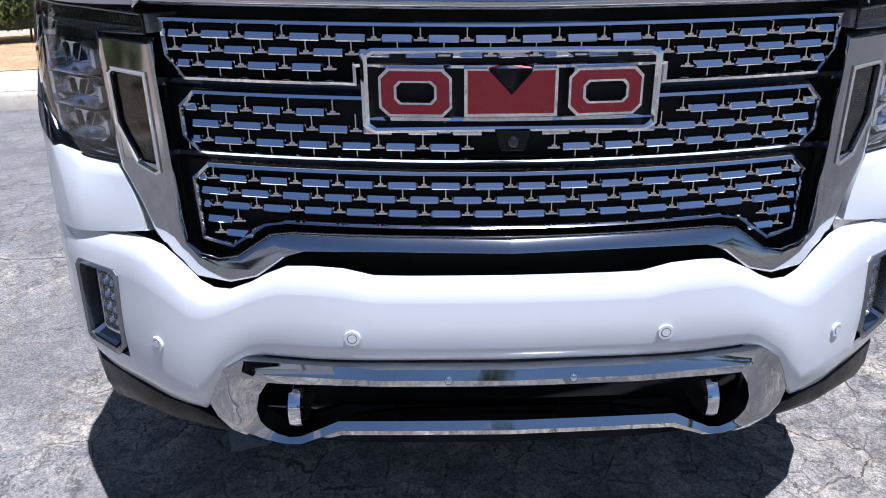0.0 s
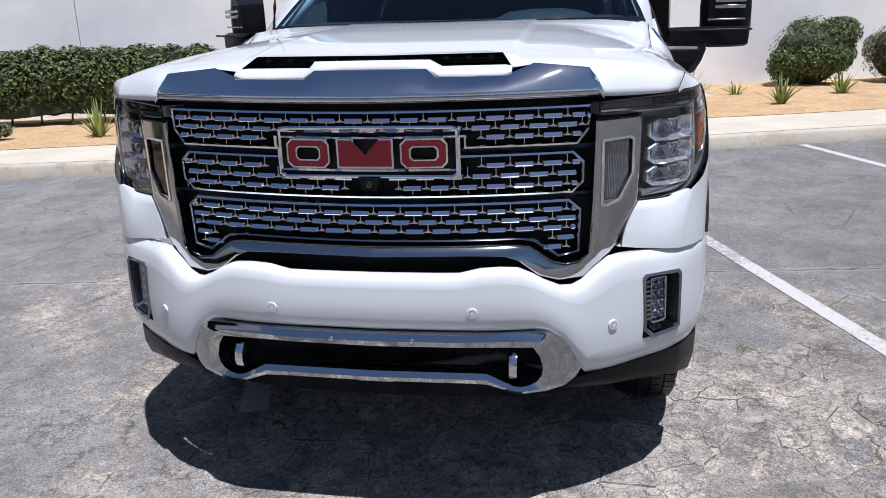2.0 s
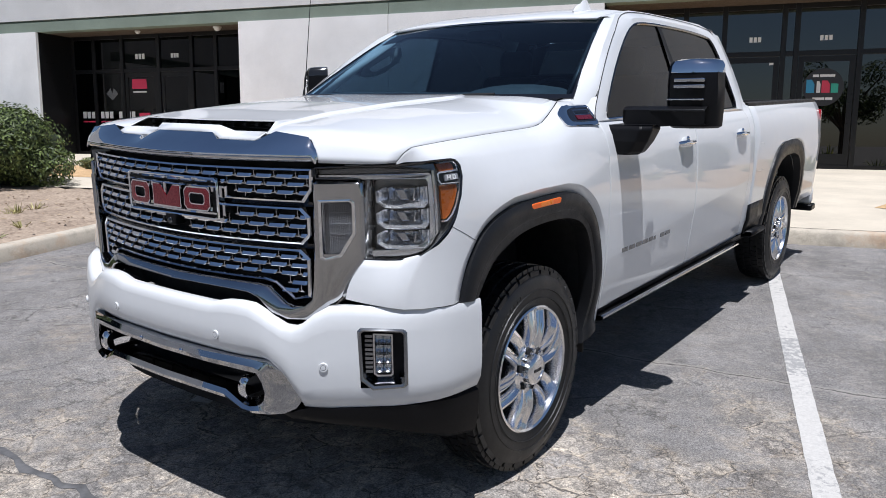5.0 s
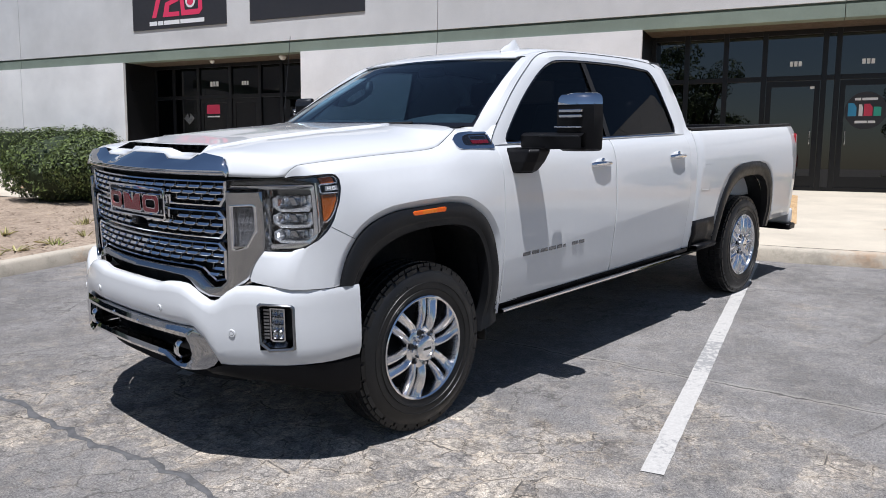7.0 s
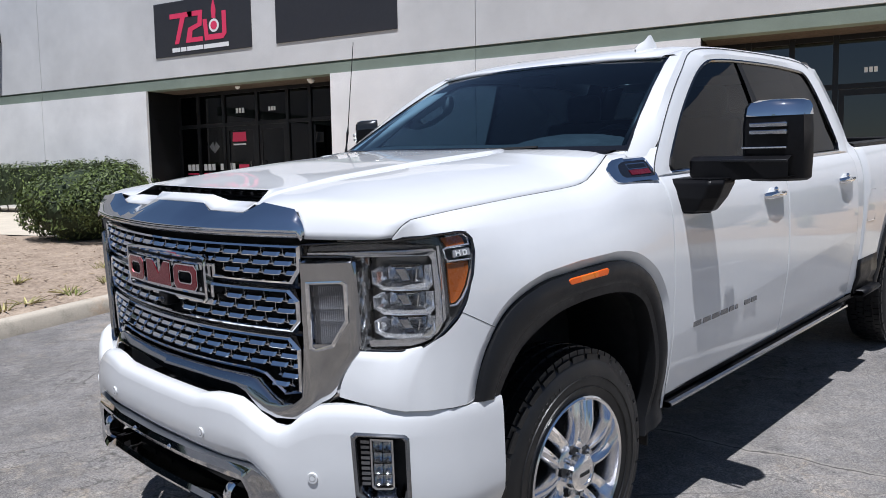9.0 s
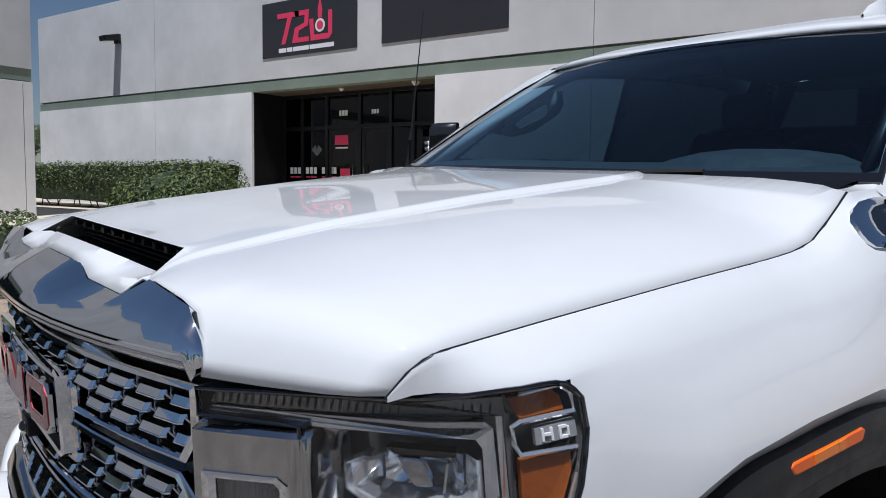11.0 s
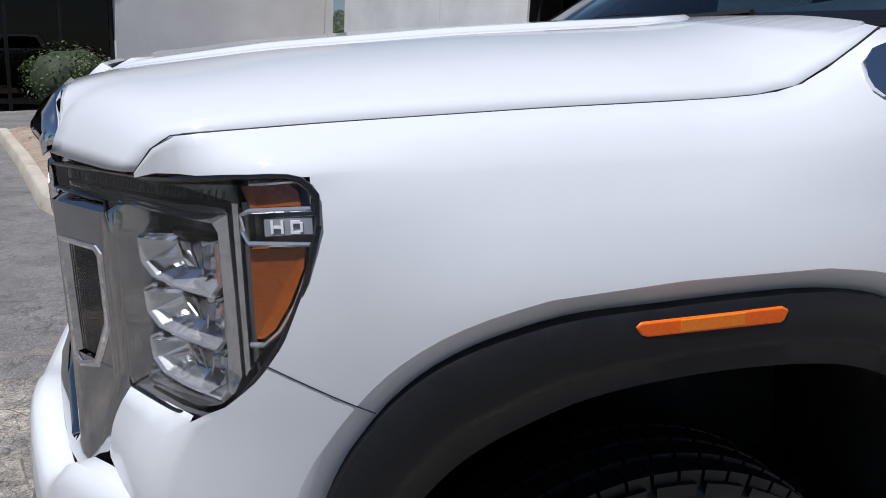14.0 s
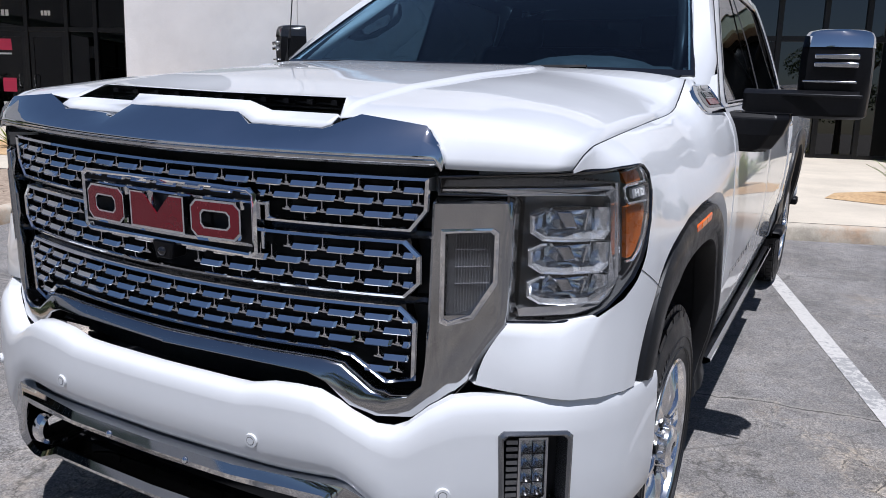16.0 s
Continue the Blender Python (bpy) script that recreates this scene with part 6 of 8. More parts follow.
LAMP_TOP = ((0.0, 1.337), (0.25, 1.345), (0.40, 1.356), (0.46, 1.358), (0.485, 1.352), (0.497, 1.335))
LAMP_LOW = ((0.0, 1.302), (0.145, 1.298), (0.152, 1.024), (0.26, 1.020), (0.33, 1.032), (0.37, 1.058), (0.42, 1.115), (0.45, 1.160), (0.480, 1.235), (0.497, 1.300))
for side in (1, -1):
    def put(name, bm, mat, parent, label="", **kw):
        if side < 0:
            flip_x(bm)
        return part(name, bm, mat, parent, label, **kw)
    # wing skin
    bm = bmesh.new()
    zs = [0.50, 0.60, 0.70, 0.80, 0.86, 0.91, 0.96, 1.0, 1.04, 1.06, 1.075, 1.095, 1.11, 1.125, 1.14, 1.153, 1.165, 1.175, 1.184, 1.194, 1.204, 1.214, 1.224, 1.234, 1.246, 1.262, 1.28, 1.30, 1.32, 1.345, 1.3525, 1.358, 1.368, 1.378, 1.388, 1.398, 1.404]
    nf, nr = 22, 20
    rows = []
    for z in zs:
        ya, yb = (APEX, APEX) if z >= CREASE_TOP - 0.001 else (arch_y(z, True, CREASE), arch_y(z, False, CREASE))
        y0 = wing_front(z)
        # over the arch's flat top the columns stay upright, and only those next to the crease spread along it
        fa, fb = min(ya, arch_y(1.194, True, CREASE)), max(yb, arch_y(1.194, False, CREASE))
        ahead = [y0 + (fa - y0) * (1 - (1 - i / nf) ** 1.8) for i in range(nf + 1)]
        behind = [fb + (1.688 - fb) * (i / nr) ** 1.6 for i in range(nr + 1)]
        if z > 1.194:
            ahead[nf - 6:] = [ahead[nf - 6] + (ya - ahead[nf - 6]) * i / 6 for i in range(7)]
            behind[:7] = [yb + (behind[6] - yb) * i / 6 for i in range(7)]
        row = [(y, z) for y in ahead + behind]
        r = [wing_skin(zz, y) for y, zz in row]
        rows.append(r)
    grid(bm, rows, skip=lambda i, j: (zs[i] < 0.86 and j <= nf) or (j == nf and zs[i] < CREASE_TOP - 0.004) or (zs[i] < 1.04 and j < nf))
    # the band that turns in under the crease
    ya, yb = arch_y(1.04, True, CREASE), arch_y(1.04, True, ARCH_OUT)
    xc = wing_skin(1.04, ya)[0]
    band = [[(xc, ya, 1.04), (xc - 0.0056, ya + (yb - ya) * 0.45, 1.04), (xc - 0.016, yb + (yb - ya) * 0.05, 1.04)]]
    for (a, b), (c, d) in zip(CREASE, ARCH_OUT):
        if (b < 1.04 and a < APEX) or d < 0.50:
            continue
        xc = wing_skin(b, a)[0]
        turn = (0.016 + 0.012 * max(0.0, min(1.0, (a - 0.58) / 0.26))) * min(1.0, math.hypot(a - c, b - d) / 0.038)
        band.append([(xc, a, b), (xc - turn * 0.35, a + (c - a) * 0.45, b + (d - b) * 0.45), (xc - turn, a + (c - a) * 1.05, b + (d - b) * 1.05)])
    grid(bm, band)
    grid(bm, [[wing_skin(z, 0.362 + 0.206 * i / 8) for i in range(9)] for z in (1.3525, 1.358, 1.368, 1.378, 1.388, 1.398, 1.404)])
    # the panel under the headlight runs on from the wing's lower row
    cols = []
    zq = (0.0, 0.05, 0.25, 0.45, 0.62, 0.80, 1.0)
    lowx = ((0.352, 0.936), (0.40, 0.985), (0.46, 1.022), (0.505, 1.036), (0.545, 1.042))
    for low, high in (((0.752, 0.264, 0.888), (0.800, 0.311, 1.021)), ((0.80, 0.282, 0.880), (0.832, 0.334, 1.020)), ((0.85, 0.303, 0.873), (0.866, 0.358, 1.019)), ((0.90, 0.328, 0.866), (0.903, 0.383, 1.020))):
        cols.append([tuple(low[i] + (high[i] - low[i]) * (q ** 1.8 if i < 2 else q) for i in range(3)) for q in zq])
    ya, yb = arch_y(1.04, True, CREASE), arch_y(1.04, True, ARCH_OUT)
    tops = [0.405 + (ya - 0.405) * (1 - (1 - i / nf) ** 1.8) for i in range(nf + 1)]
    for y1, turn in [(y, 0.0) for y in tops] + [(ya + (yb - ya) * 0.45, 0.0056), (yb + (yb - ya) * 0.05, 0.016)]:
        f = (y1 - 0.405) / (yb - 0.405)
        c = []
        for q in zq:
            z = 0.861 + (1.040 - 0.861) * q
            y0 = 0.352 + (0.405 - 0.352) * q ** 1.8
            y = y1 if q == 1.0 else y0 + (arch_y(z, True, ARCH_OUT) - y0) * f
            w = q ** 1.3
            full_x = wing_skin(1.04, min(y1, ya))[0] if q == 1.0 else lerp_table(lowx, y) * (1 - w) + wing_x(1.040, min(y, ya)) * w
            c.append((full_x - turn, y, z))
        cols.append(c)
    grid(bm, [[(c[-1][0] - 0.014, c[-1][1] + 0.004, c[-1][2] + 0.002), c[-1]] for c in cols[:5]])
    cols = [[(c[0][0] - 0.05, c[0][1] + 0.04, c[0][2] - 0.002), (c[0][0] - 0.006, c[0][1] + 0.006, c[0][2] - 0.002)] + c for c in cols]
    cols.insert(0, [(p[0] - 0.004, p[1] + 0.05, p[2]) for p in cols[0]])
    grid(bm, cols)
    bmesh.ops.remove_doubles(bm, verts=bm.verts, dist=1e-5)
    bmesh.ops.recalc_face_normals(bm, faces=bm.faces[:])
    wing = put("front_wing", bm, PAINT, truck, "white painted front wing with the panel under the headlight")
    wing.data.set_sharp_from_angle(angle=radians(70))
    bm = bmesh.new()
    tube(bm, [(wing_x(z, y) + 0.0002, y, z) for y, z in ((0.501, 1.1335), (0.510, 1.129), (0.53, 1.118), (0.555, 1.104), (0.58, 1.090), (0.605, 1.076), (0.632, 1.062))], 0.0009, 5)
    put("panel_seam", bm, DULLBLACK, wing)
    bm = bmesh.new()
    tube(bm, [(x + 0.001, y, z - 0.001) for y, x, z in SEAM], [0.0010, 0.0009, 0.0007, 0.0006, 0.0007, 0.0010, 0.0014, 0.0017, 0.0020, 0.0023, 0.0025, 0.0025, 0.0025], 5)
    put("panel_seam", bm, DULLBLACK, wing)
    # flare
    bm = bmesh.new()
    cols = []
    for (a, b), (c, d) in zip(ARCH_OUT, ARCH_IN):
        xo = wing_x(b, max(a, 0.6)) - 0.006 - 0.013 * max(0.0, min(1.0, (a - 0.58) / 0.26, (b - 0.75) / 0.2)) if b > 0.5 else 1.010
        m = lambda k: (a + (c - a) * k, b + (d - b) * k)
        cols.append([(xo - 0.015, *m(-0.02)), (xo + 0.008, *m(0.0)), (xo + 0.018, *m(0.12)), (xo + 0.020, *m(0.55)), (xo + 0.014, *m(0.66)), (xo + 0.010, *m(0.70)), (xo + 0.008, *m(0.97)), (xo - 0.004, *m(1.0)), (xo - 0.06, *m(1.02))])
    grid(bm, cols)
    bmesh.ops.recalc_face_normals(bm, faces=bm.faces[:])
    flare = put("arch_flare", bm, CHARCOAL, truck, "dark grey plastic arch flare")
    bm = bmesh.new()
    prism(bm, [(0.978, 1.147), (0.986, 1.153), (1.205, 1.156), (1.217, 1.150), (1.211, 1.134), (1.204, 1.131), (0.998, 1.131), (0.988, 1.134)], lambda a, b, d: (1.062 - d, a, b), 0.03)
    bmesh.ops.recalc_face_normals(bm, faces=bm.faces[:])
    marker = put("side_marker", bm, AMBER, flare, "amber side marker lamp", bevel=0.003)
    bm = bmesh.new()
    prism(bm, [(1.045, 1.134), (1.045, 1.152), (1.145, 1.1535), (1.145, 1.135)], lambda a, b, d: (1.0635 - d, a, b), 0.006)
    bmesh.ops.recalc_face_normals(bm, faces=bm.faces[:])
    put("marker_lens", bm, MARKER_LENS, marker, "paler ribbed middle of the marker lens", smooth=False, bevel=0.001)
    # unseen plate added behind the bumper's corner to block leaking sun
    bm = bmesh.new()
    box(bm, 0.70, 0.975, 0.44, 0.64, 0.69, 0.70)
    put("corner_light_block", bm, DULLBLACK, truck)
    # wheel housing
    bm = bmesh.new()
    cols = []
    for c, d in ARCH_IN:
        cols.append([(1.0, c, d), (0.62, 1.15 + (c - 1.15) * 1.08, 0.45 + (d - 0.45) * 1.05), (0.62, 1.15, 0.45)])
    grid(bm, cols)
    put("wheel_housing", bm, DULLBLACK, truck)
    # headlight
    zoff = lambda s: lerp_table(LAMP_TOP, s)
    ls = [0.0, 0.05, 0.10, 0.1449, 0.1521, 0.19, 0.23, 0.26, 0.30, 0.33, 0.36, 0.39, 0.42, 0.445, 0.465, 0.48, 0.49, 0.497]

    def lamp_sheet(d, inset=0.0, keep=lambda s: True):
        bm = bmesh.new()
        cols = []
        for s in ls:
            a, b = lerp_table(LAMP_LOW, s) + inset, zoff(s) - inset
            cols.append([lamp_point(s, a + (b - a) * k / 6, d) for k in range(7)])
        grid(bm, cols)
        bmesh.ops.recalc_face_normals(bm, faces=bm.faces[:])
        return bm
    bowl = lamp_sheet(0.075)
    around = [(s, lerp_table(LAMP_LOW, s)) for s in ls] + [(s, zoff(s)) for s in ls[::-1]]
    grid(bowl, [[lamp_point(a, b, 0.004), lamp_point(a, b, 0.075)] for a, b in around + around[:1]])
    lamp = put("headlight", bowl, BOWL, truck, "headlight with three chrome reflectors, amber corner and clear lens")
    bm = bmesh.new()
    rim = [(s, lerp_table(LAMP_LOW, s)) for s in ls] + [(s, zoff(s)) for s in ls[::-1]]
    cx = [lamp_point(a, b, -0.001) for a, b in rim]
    tube(bm, cx, 0.003, 6, closed=True)
    put("lens_edge", bm, GLOSSBLACK, lamp)
    # dark running light along the top, and a bright C-shaped frame round the reflectors
    def plate(name, outline, d, depth, mat, parent, **kw):
        bm = bmesh.new()
        prism(bm, outline, lambda a, b, e: lamp_point(a, b, d + e), depth)
        bmesh.ops.recalc_face_normals(bm, faces=bm.faces[:])
        return put(name, bm, mat, parent, smooth=False, **kw)
    plate("running_light", [(0.012, 1.316), (0.02, 1.329), (0.10, 1.332), (0.20, 1.334), (0.30, 1.338), (0.40, 1.344), (0.40, 1.322), (0.30, 1.319), (0.20, 1.318), (0.10, 1.316)], 0.012, 0.02, SMOKED, lamp)
    rib = bmesh.new()
    for k in range(34):
        a = 0.02 + 0.011 * k
        z = 1.3235 + 0.018 * a
        fr = [lamp_point(a + i * 0.003, z + j * 0.0055 + i * 0.002, 0.0105) for i, j in ((-1, -1), (0, -1), (1, 1), (0, 1))]
        rib.faces.new([rib.verts.new(p) for p in fr])
    tagged(put("light_ribs", rib, CHARCOAL, lamp, smooth=False, weld=False), "fine dark ribs", kind="stuff")
    plate("light_frame", [(0.010, 1.304), (0.010, 1.311), (0.10, 1.311), (0.20, 1.313), (0.30, 1.314), (0.375, 1.316), (0.384, 1.308), (0.386, 1.20), (0.386, 1.100), (0.374, 1.076), (0.350, 1.055), (0.325, 1.043), (0.30, 1.036), (0.24, 1.032), (0.182, 1.032), (0.178, 1.048), (0.19, 1.052), (0.26, 1.054), (0.325, 1.062), (0.350, 1.080), (0.368, 1.108), (0.3695, 1.20), (0.369, 1.285), (0.362, 1.296), (0.30, 1.297), (0.158, 1.296), (0.10, 1.303)], 0.012, 0.022, GUIDE, lamp)
    plate("light_guide", [(0.389, 1.322), (0.397, 1.322), (0.397, 1.20), (0.397, 1.112), (0.389, 1.100), (0.389, 1.20)], 0.016, 0.02, GUIDE, lamp)
    plate("light_guide", [(0.400, 1.322), (0.408, 1.322), (0.408, 1.20), (0.408, 1.128), (0.400, 1.117), (0.400, 1.20)], 0.022, 0.02, SMOKED, lamp)
    s0, s1 = 0.198, 0.364
    for zl, zh in ((1.204, 1.272), (1.132, 1.196), (1.062, 1.124)):
        # a faceted chrome scoop: post, shelf and cupped end, each with a bright front edge
        edge = [(s1, zh), (s1, zl + 0.014), (s1 - 0.012, zl), (s0 + 0.075, zl - 0.002), (s0 + 0.030, zl), (s0 + 0.004, zl + 0.016), (s0 + 0.002, zh - 0.018), (s0 + 0.026, zh - 0.006), (s0 + 0.036, zh - 0.006)]
        deep = [(s1 - 0.020, zh - 0.006), (s1 - 0.022, zl + 0.024), (s1 - 0.030, zl + 0.014), (s0 + 0.080, zl + 0.012), (s0 + 0.052, zl + 0.014), (s0 + 0.040, zl + 0.022), (s0 + 0.040, zh - 0.026), (s0 + 0.046, zh - 0.016), (s0 + 0.050, zh - 0.012)]
        out = [(s1 + 0.003, zh), (s1 + 0.003, zl + 0.012), (s1 - 0.010, zl - 0.005), (s0 + 0.075, zl - 0.007), (s0 + 0.028, zl - 0.005), (s0 - 0.001, zl + 0.013), (s0 - 0.002, zh - 0.016), (s0 + 0.026, zh - 0.002), (s0 + 0.037, zh - 0.002)]
        bm = bmesh.new()
        cols = []
        for e, q, o in zip(edge, deep, out):
            mid = (e[0] + (q[0] - e[0]) * 0.16, e[1] + (q[1] - e[1]) * 0.16)
            cols.append([lamp_point(*o, 0.030), lamp_point(*o, 0.014), lamp_point(*e, 0.010), lamp_point(*mid, 0.014), lamp_point(*q, 0.052)])
        grid(bm, cols)
        bmesh.ops.recalc_face_normals(bm, faces=bm.faces[:])
        tray = put("reflector_tray", bm, LAMP_CHROME, lamp, smooth=False)
        bm = bmesh.new()
        cols = []
        for i in range(11):
            row = []
            for j in range(7):
                u, w = i / 10, j / 6
                row.append(lamp_point(s0 + 0.040 + (s1 - s0 - 0.060) * u, zl + 0.012 + (zh - 0.008 - zl - 0.012) * w, 0.046 + 0.026 * (1 - (2 * u - 1) ** 2) * (1 - 0.6 * (2 * w - 1) ** 2)))
            cols.append(row)
        grid(bm, cols)
        bmesh.ops.recalc_face_normals(bm, faces=bm.faces[:])
        refl = put("reflector", bm, LAMP_CHROME, tray)
        # a slanted glass block before a dark upper shield, and a cooling rib
        lx = (s0 + s1) / 2 + 0.004
        plate("projector", [(lx - 0.026, zh - 0.012), (lx + 0.006, zh - 0.012), (lx + 0.022, zl + 0.020), (lx - 0.004, zl + 0.018)], 0.032, 0.02, PROJECTOR, refl, bevel=0.003)
        plate("shield", [(lx - 0.040, zh - 0.002), (lx + 0.050, zh - 0.002), (lx + 0.050, zh - 0.008), (lx + 0.020, zh - 0.010), (lx - 0.030, zh - 0.010)], 0.034, 0.02, GLOSSBLACK, refl)
        plate("cooling_rib", [(lx + 0.032, zl + 0.016), (lx + 0.035, zl + 0.016), (lx + 0.041, zh - 0.014), (lx + 0.038, zh - 0.014)], 0.028, 0.012, SATIN, refl)
    bm = bmesh.new()
    prism(bm, [(0.405, 1.342), (0.465, 1.345), (0.474, 1.337), (0.476, 1.321), (0.416, 1.318)], lambda a, b, d: lamp_point(a, b, 0.012 + d), 0.012)
    bmesh.ops.recalc_face_normals(bm, faces=bm.faces[:])
    put("turn_reflector", bm, CORNER_AMBER, lamp, "amber corner reflector", smooth=False)
    bm = bmesh.new()
    prism(bm, [(0.411, 1.268), (0.477, 1.271), (0.475, 1.248), (0.456, 1.203), (0.436, 1.170), (0.422, 1.158), (0.411, 1.156)], lambda a, b, d: lamp_point(a, b, 0.012 + d), 0.012)
    bmesh.ops.recalc_face_normals(bm, faces=bm.faces[:])
    put("turn_reflector", bm, CORNER_AMBER, lamp, "amber corner reflector", smooth=False)
    bm = bmesh.new()
    prism(bm, [(0.432, 1.305), (0.488, 1.308), (0.488, 1.288), (0.432, 1.285)], lambda a, b, d: lamp_point(a, b, 0.010 + d), 0.008)
    bmesh.ops.recalc_face_normals(bm, faces=bm.faces[:])
    put("corner_badge", bm, BADGEGREY, lamp, smooth=False)
    bm = bmesh.new()
    tube(bm, [lamp_point(0.405, 1.149, 0.008), lamp_point(0.424, 1.151, 0.008), lamp_point(0.444, 1.170, 0.008), lamp_point(0.463, 1.202, 0.008), lamp_point(0.481, 1.246, 0.008), lamp_point(0.484, 1.276, 0.008), lamp_point(0.412, 1.276, 0.008), lamp_point(0.405, 1.29, 0.008), lamp_point(0.405, 1.31, 0.008), lamp_point(0.415, 1.315, 0.008), lamp_point(0.488, 1.318, 0.008), lamp_point(0.488, 1.34, 0.008), lamp_point(0.475, 1.350, 0.008), lamp_point(0.418, 1.347, 0.008)], 0.0035, 6)
    put("corner_trim", bm, LAMP_CHROME, lamp)
    # the letters on the corner badge
    for x0, x1, z0, z1 in ((0.440, 0.443, 1.289, 1.304), (0.452, 0.455, 1.289, 1.304), (0.443, 0.452, 1.295, 1.298), (0.463, 0.466, 1.289, 1.304), (0.474, 0.477, 1.291, 1.302), (0.466, 0.474, 1.289, 1.292), (0.466, 0.474, 1.301, 1.304)):
        plate("badge_letter_bar", [(x0, z0), (x1, z0), (x1, z1), (x0, z1)], 0.0075, 0.003, SIGNWHITE, lamp)
    # black printed border of the lens
    bm = bmesh.new()
    inset = []
    for a, b in rim:
        w = Vector((0.30 - a, 1.20 - b)).normalized() * (0.0025 if b < 1.29 and a < 0.40 else 0.006)
        inset.append((a + w.x, b + w.y))
    grid(bm, [[lamp_point(*p, -0.001), lamp_point(*q, 0.0012)] for p, q in zip(rim + rim[:1], inset + inset[:1])])
    bmesh.ops.recalc_face_normals(bm, faces=bm.faces[:])
    put("lens_border", bm, GLOSSBLACK, lamp, thick=0.001)
    bm = facing(lamp_sheet(0.0), (0.6, -1, 0))
    ob = put("lens", bm, CLEAR, lamp, "clear headlight lens")
    ob.visible_shadow = False

# --- wheels ---
def wheel(side, y, z=0.44):
    """A tyre with tread blocks on a polished rim of twin spokes."""
    root = tagged(new("wheel"), "polished chrome alloy wheel with an all-terrain tyre")
    root.parent = truck
    ON_TRUCK.add(root.name)
    xo = 1.018
    prof = [(0.268, xo - 0.012), (0.285, xo - 0.004), (0.32, xo + 0.004), (0.365, xo + 0.002), (0.400, xo - 0.012), (0.420, xo - 0.035), (0.428, xo - 0.07), (0.430, xo - 0.14), (0.428, xo - 0.20), (0.420, xo - 0.235), (0.36, xo - 0.268), (0.28, xo - 0.262)]
    bm = bmesh.new()
    spin(bm, prof, (0, y, z), 64)
    for r in (0.302, 0.338):
        spin(bm, [(r, xo + 0.003), (r + 0.002, xo + 0.007), (r + 0.004, xo + 0.003)], (0, y, z), 64)
    bmesh.ops.recalc_face_normals(bm, faces=bm.faces[:])
    if side < 0:
        flip_x(bm)
    tyre = part("tyre", bm, RUBBER, root, "black all-terrain tyre")
    bm = bmesh.new()
    n = 60
    for k in range(n):
        a = 2 * math.pi * k / n
        for x0, x1, da, r0, r1 in ((xo - 0.062, xo - 0.020, 0.0, 0.405, 0.434), (xo - 0.112, xo - 0.068, 0.5, 0.42, 0.437), (xo - 0.162, xo - 0.118, 0.0, 0.42, 0.437), (xo - 0.205, xo - 0.168, 0.5, 0.42, 0.436), (xo - 0.034, xo - 0.009, 0.0 if k % 2 else 0.25, 0.375, 0.417)):
            a0 = a + da * 2 * math.pi / n
            w = 2 * math.pi / n * (0.45 if k % 2 else 0.41)
            v = []
            for r, xx in ((r0, (x0, x1)), (r1, (x0 + 0.003, x1 - 0.003))):
                for aa in (a0 - w, a0 + w):
                    for x in xx:
                        v.append(bm.verts.new((x, y + r * math.cos(aa), z + r * math.sin(aa))))
            for f in ((4, 5, 7, 6), (0, 1, 5, 4), (2, 6, 7, 3), (0, 4, 6, 2), (1, 3, 7, 5)):
                bm.faces.new([v[i] for i in f])
    bmesh.ops.recalc_face_normals(bm, faces=bm.faces[:])
    if side < 0:
        flip_x(bm)
    tagged(part("tread", bm, RUBBER, root, smooth=False, weld=False), "chunky tread blocks", kind="stuff")
    bm = bmesh.new()
    spin(bm, [(0.272, xo - 0.02), (0.270, xo - 0.002), (0.264, xo + 0.002), (0.256, xo - 0.004), (0.250, xo - 0.03), (0.240, xo - 0.075), (0.236, xo - 0.16)], (0, y, z), 64)
    bmesh.ops.recalc_face_normals(bm, faces=bm.faces[:])
    if side < 0:
        flip_x(bm)
    part("rim", bm, POLISHED, root)
    # flat black disc: shade round the brake put in as colour
    bm = bmesh.new()
    spin(bm, [(0.0, xo - 0.13), (0.236, xo - 0.13)], (0, y, z), 40)
    if side < 0:
        flip_x(bm)
    part("brake_shadow", bm, DULLBLACK, root, "black disc standing for the shade and brake behind the spokes")
    for k in range(6):
        for twin in (-1, 1):
            bm = bmesh.new()
            cols = []
            a = 2 * math.pi * k / 6 + 0.26
            for q in range(6):
                f = q / 5
                r = 0.080 + (0.257 - 0.080) * f
                ang = a + twin * (0.030 + 0.010 * f) / r
                d = Vector((0, math.cos(ang), math.sin(ang)))
                t = Vector((0, -math.sin(ang), math.cos(ang))) * twin
                w = 0.020 + 0.010 * f ** 2
                h = xo - 0.030 + 0.020 * math.sin(math.pi * min(1.0, f * 1.1)) ** 0.8
                c = Vector((0, y, z)) + d * r
                cols.append([c + t * w * o + Vector((h + e, 0, 0)) for o, e in ((1.0, -0.050), (0.95, -0.012), (0.55, 0.006), (0.10, 0.008), (-0.25, -0.002), (-0.75, -0.006), (-1.0, -0.016), (-1.0, -0.050))])
            grid(bm, cols)
            bmesh.ops.recalc_face_normals(bm, faces=bm.faces[:])
            if side < 0:
                flip_x(bm)
            part("spoke", bm, POLISHED, root)
        # solid black disc for the shade in a nut pocket between two spoke pairs
        a = 2 * math.pi * (k + 0.5) / 6 + 0.26
        bm = bmesh.new()
        bmesh.ops.create_cone(bm, cap_ends=True, segments=14, radius1=0.017, radius2=0.015, depth=0.012, matrix=pose(side * (xo - 0.018), y + 0.084 * math.cos(a), z + 0.084 * math.sin(a), 0, 90, 0))
        part("nut_pocket_shade", bm, DULLBLACK, root)
    bm = bmesh.new()
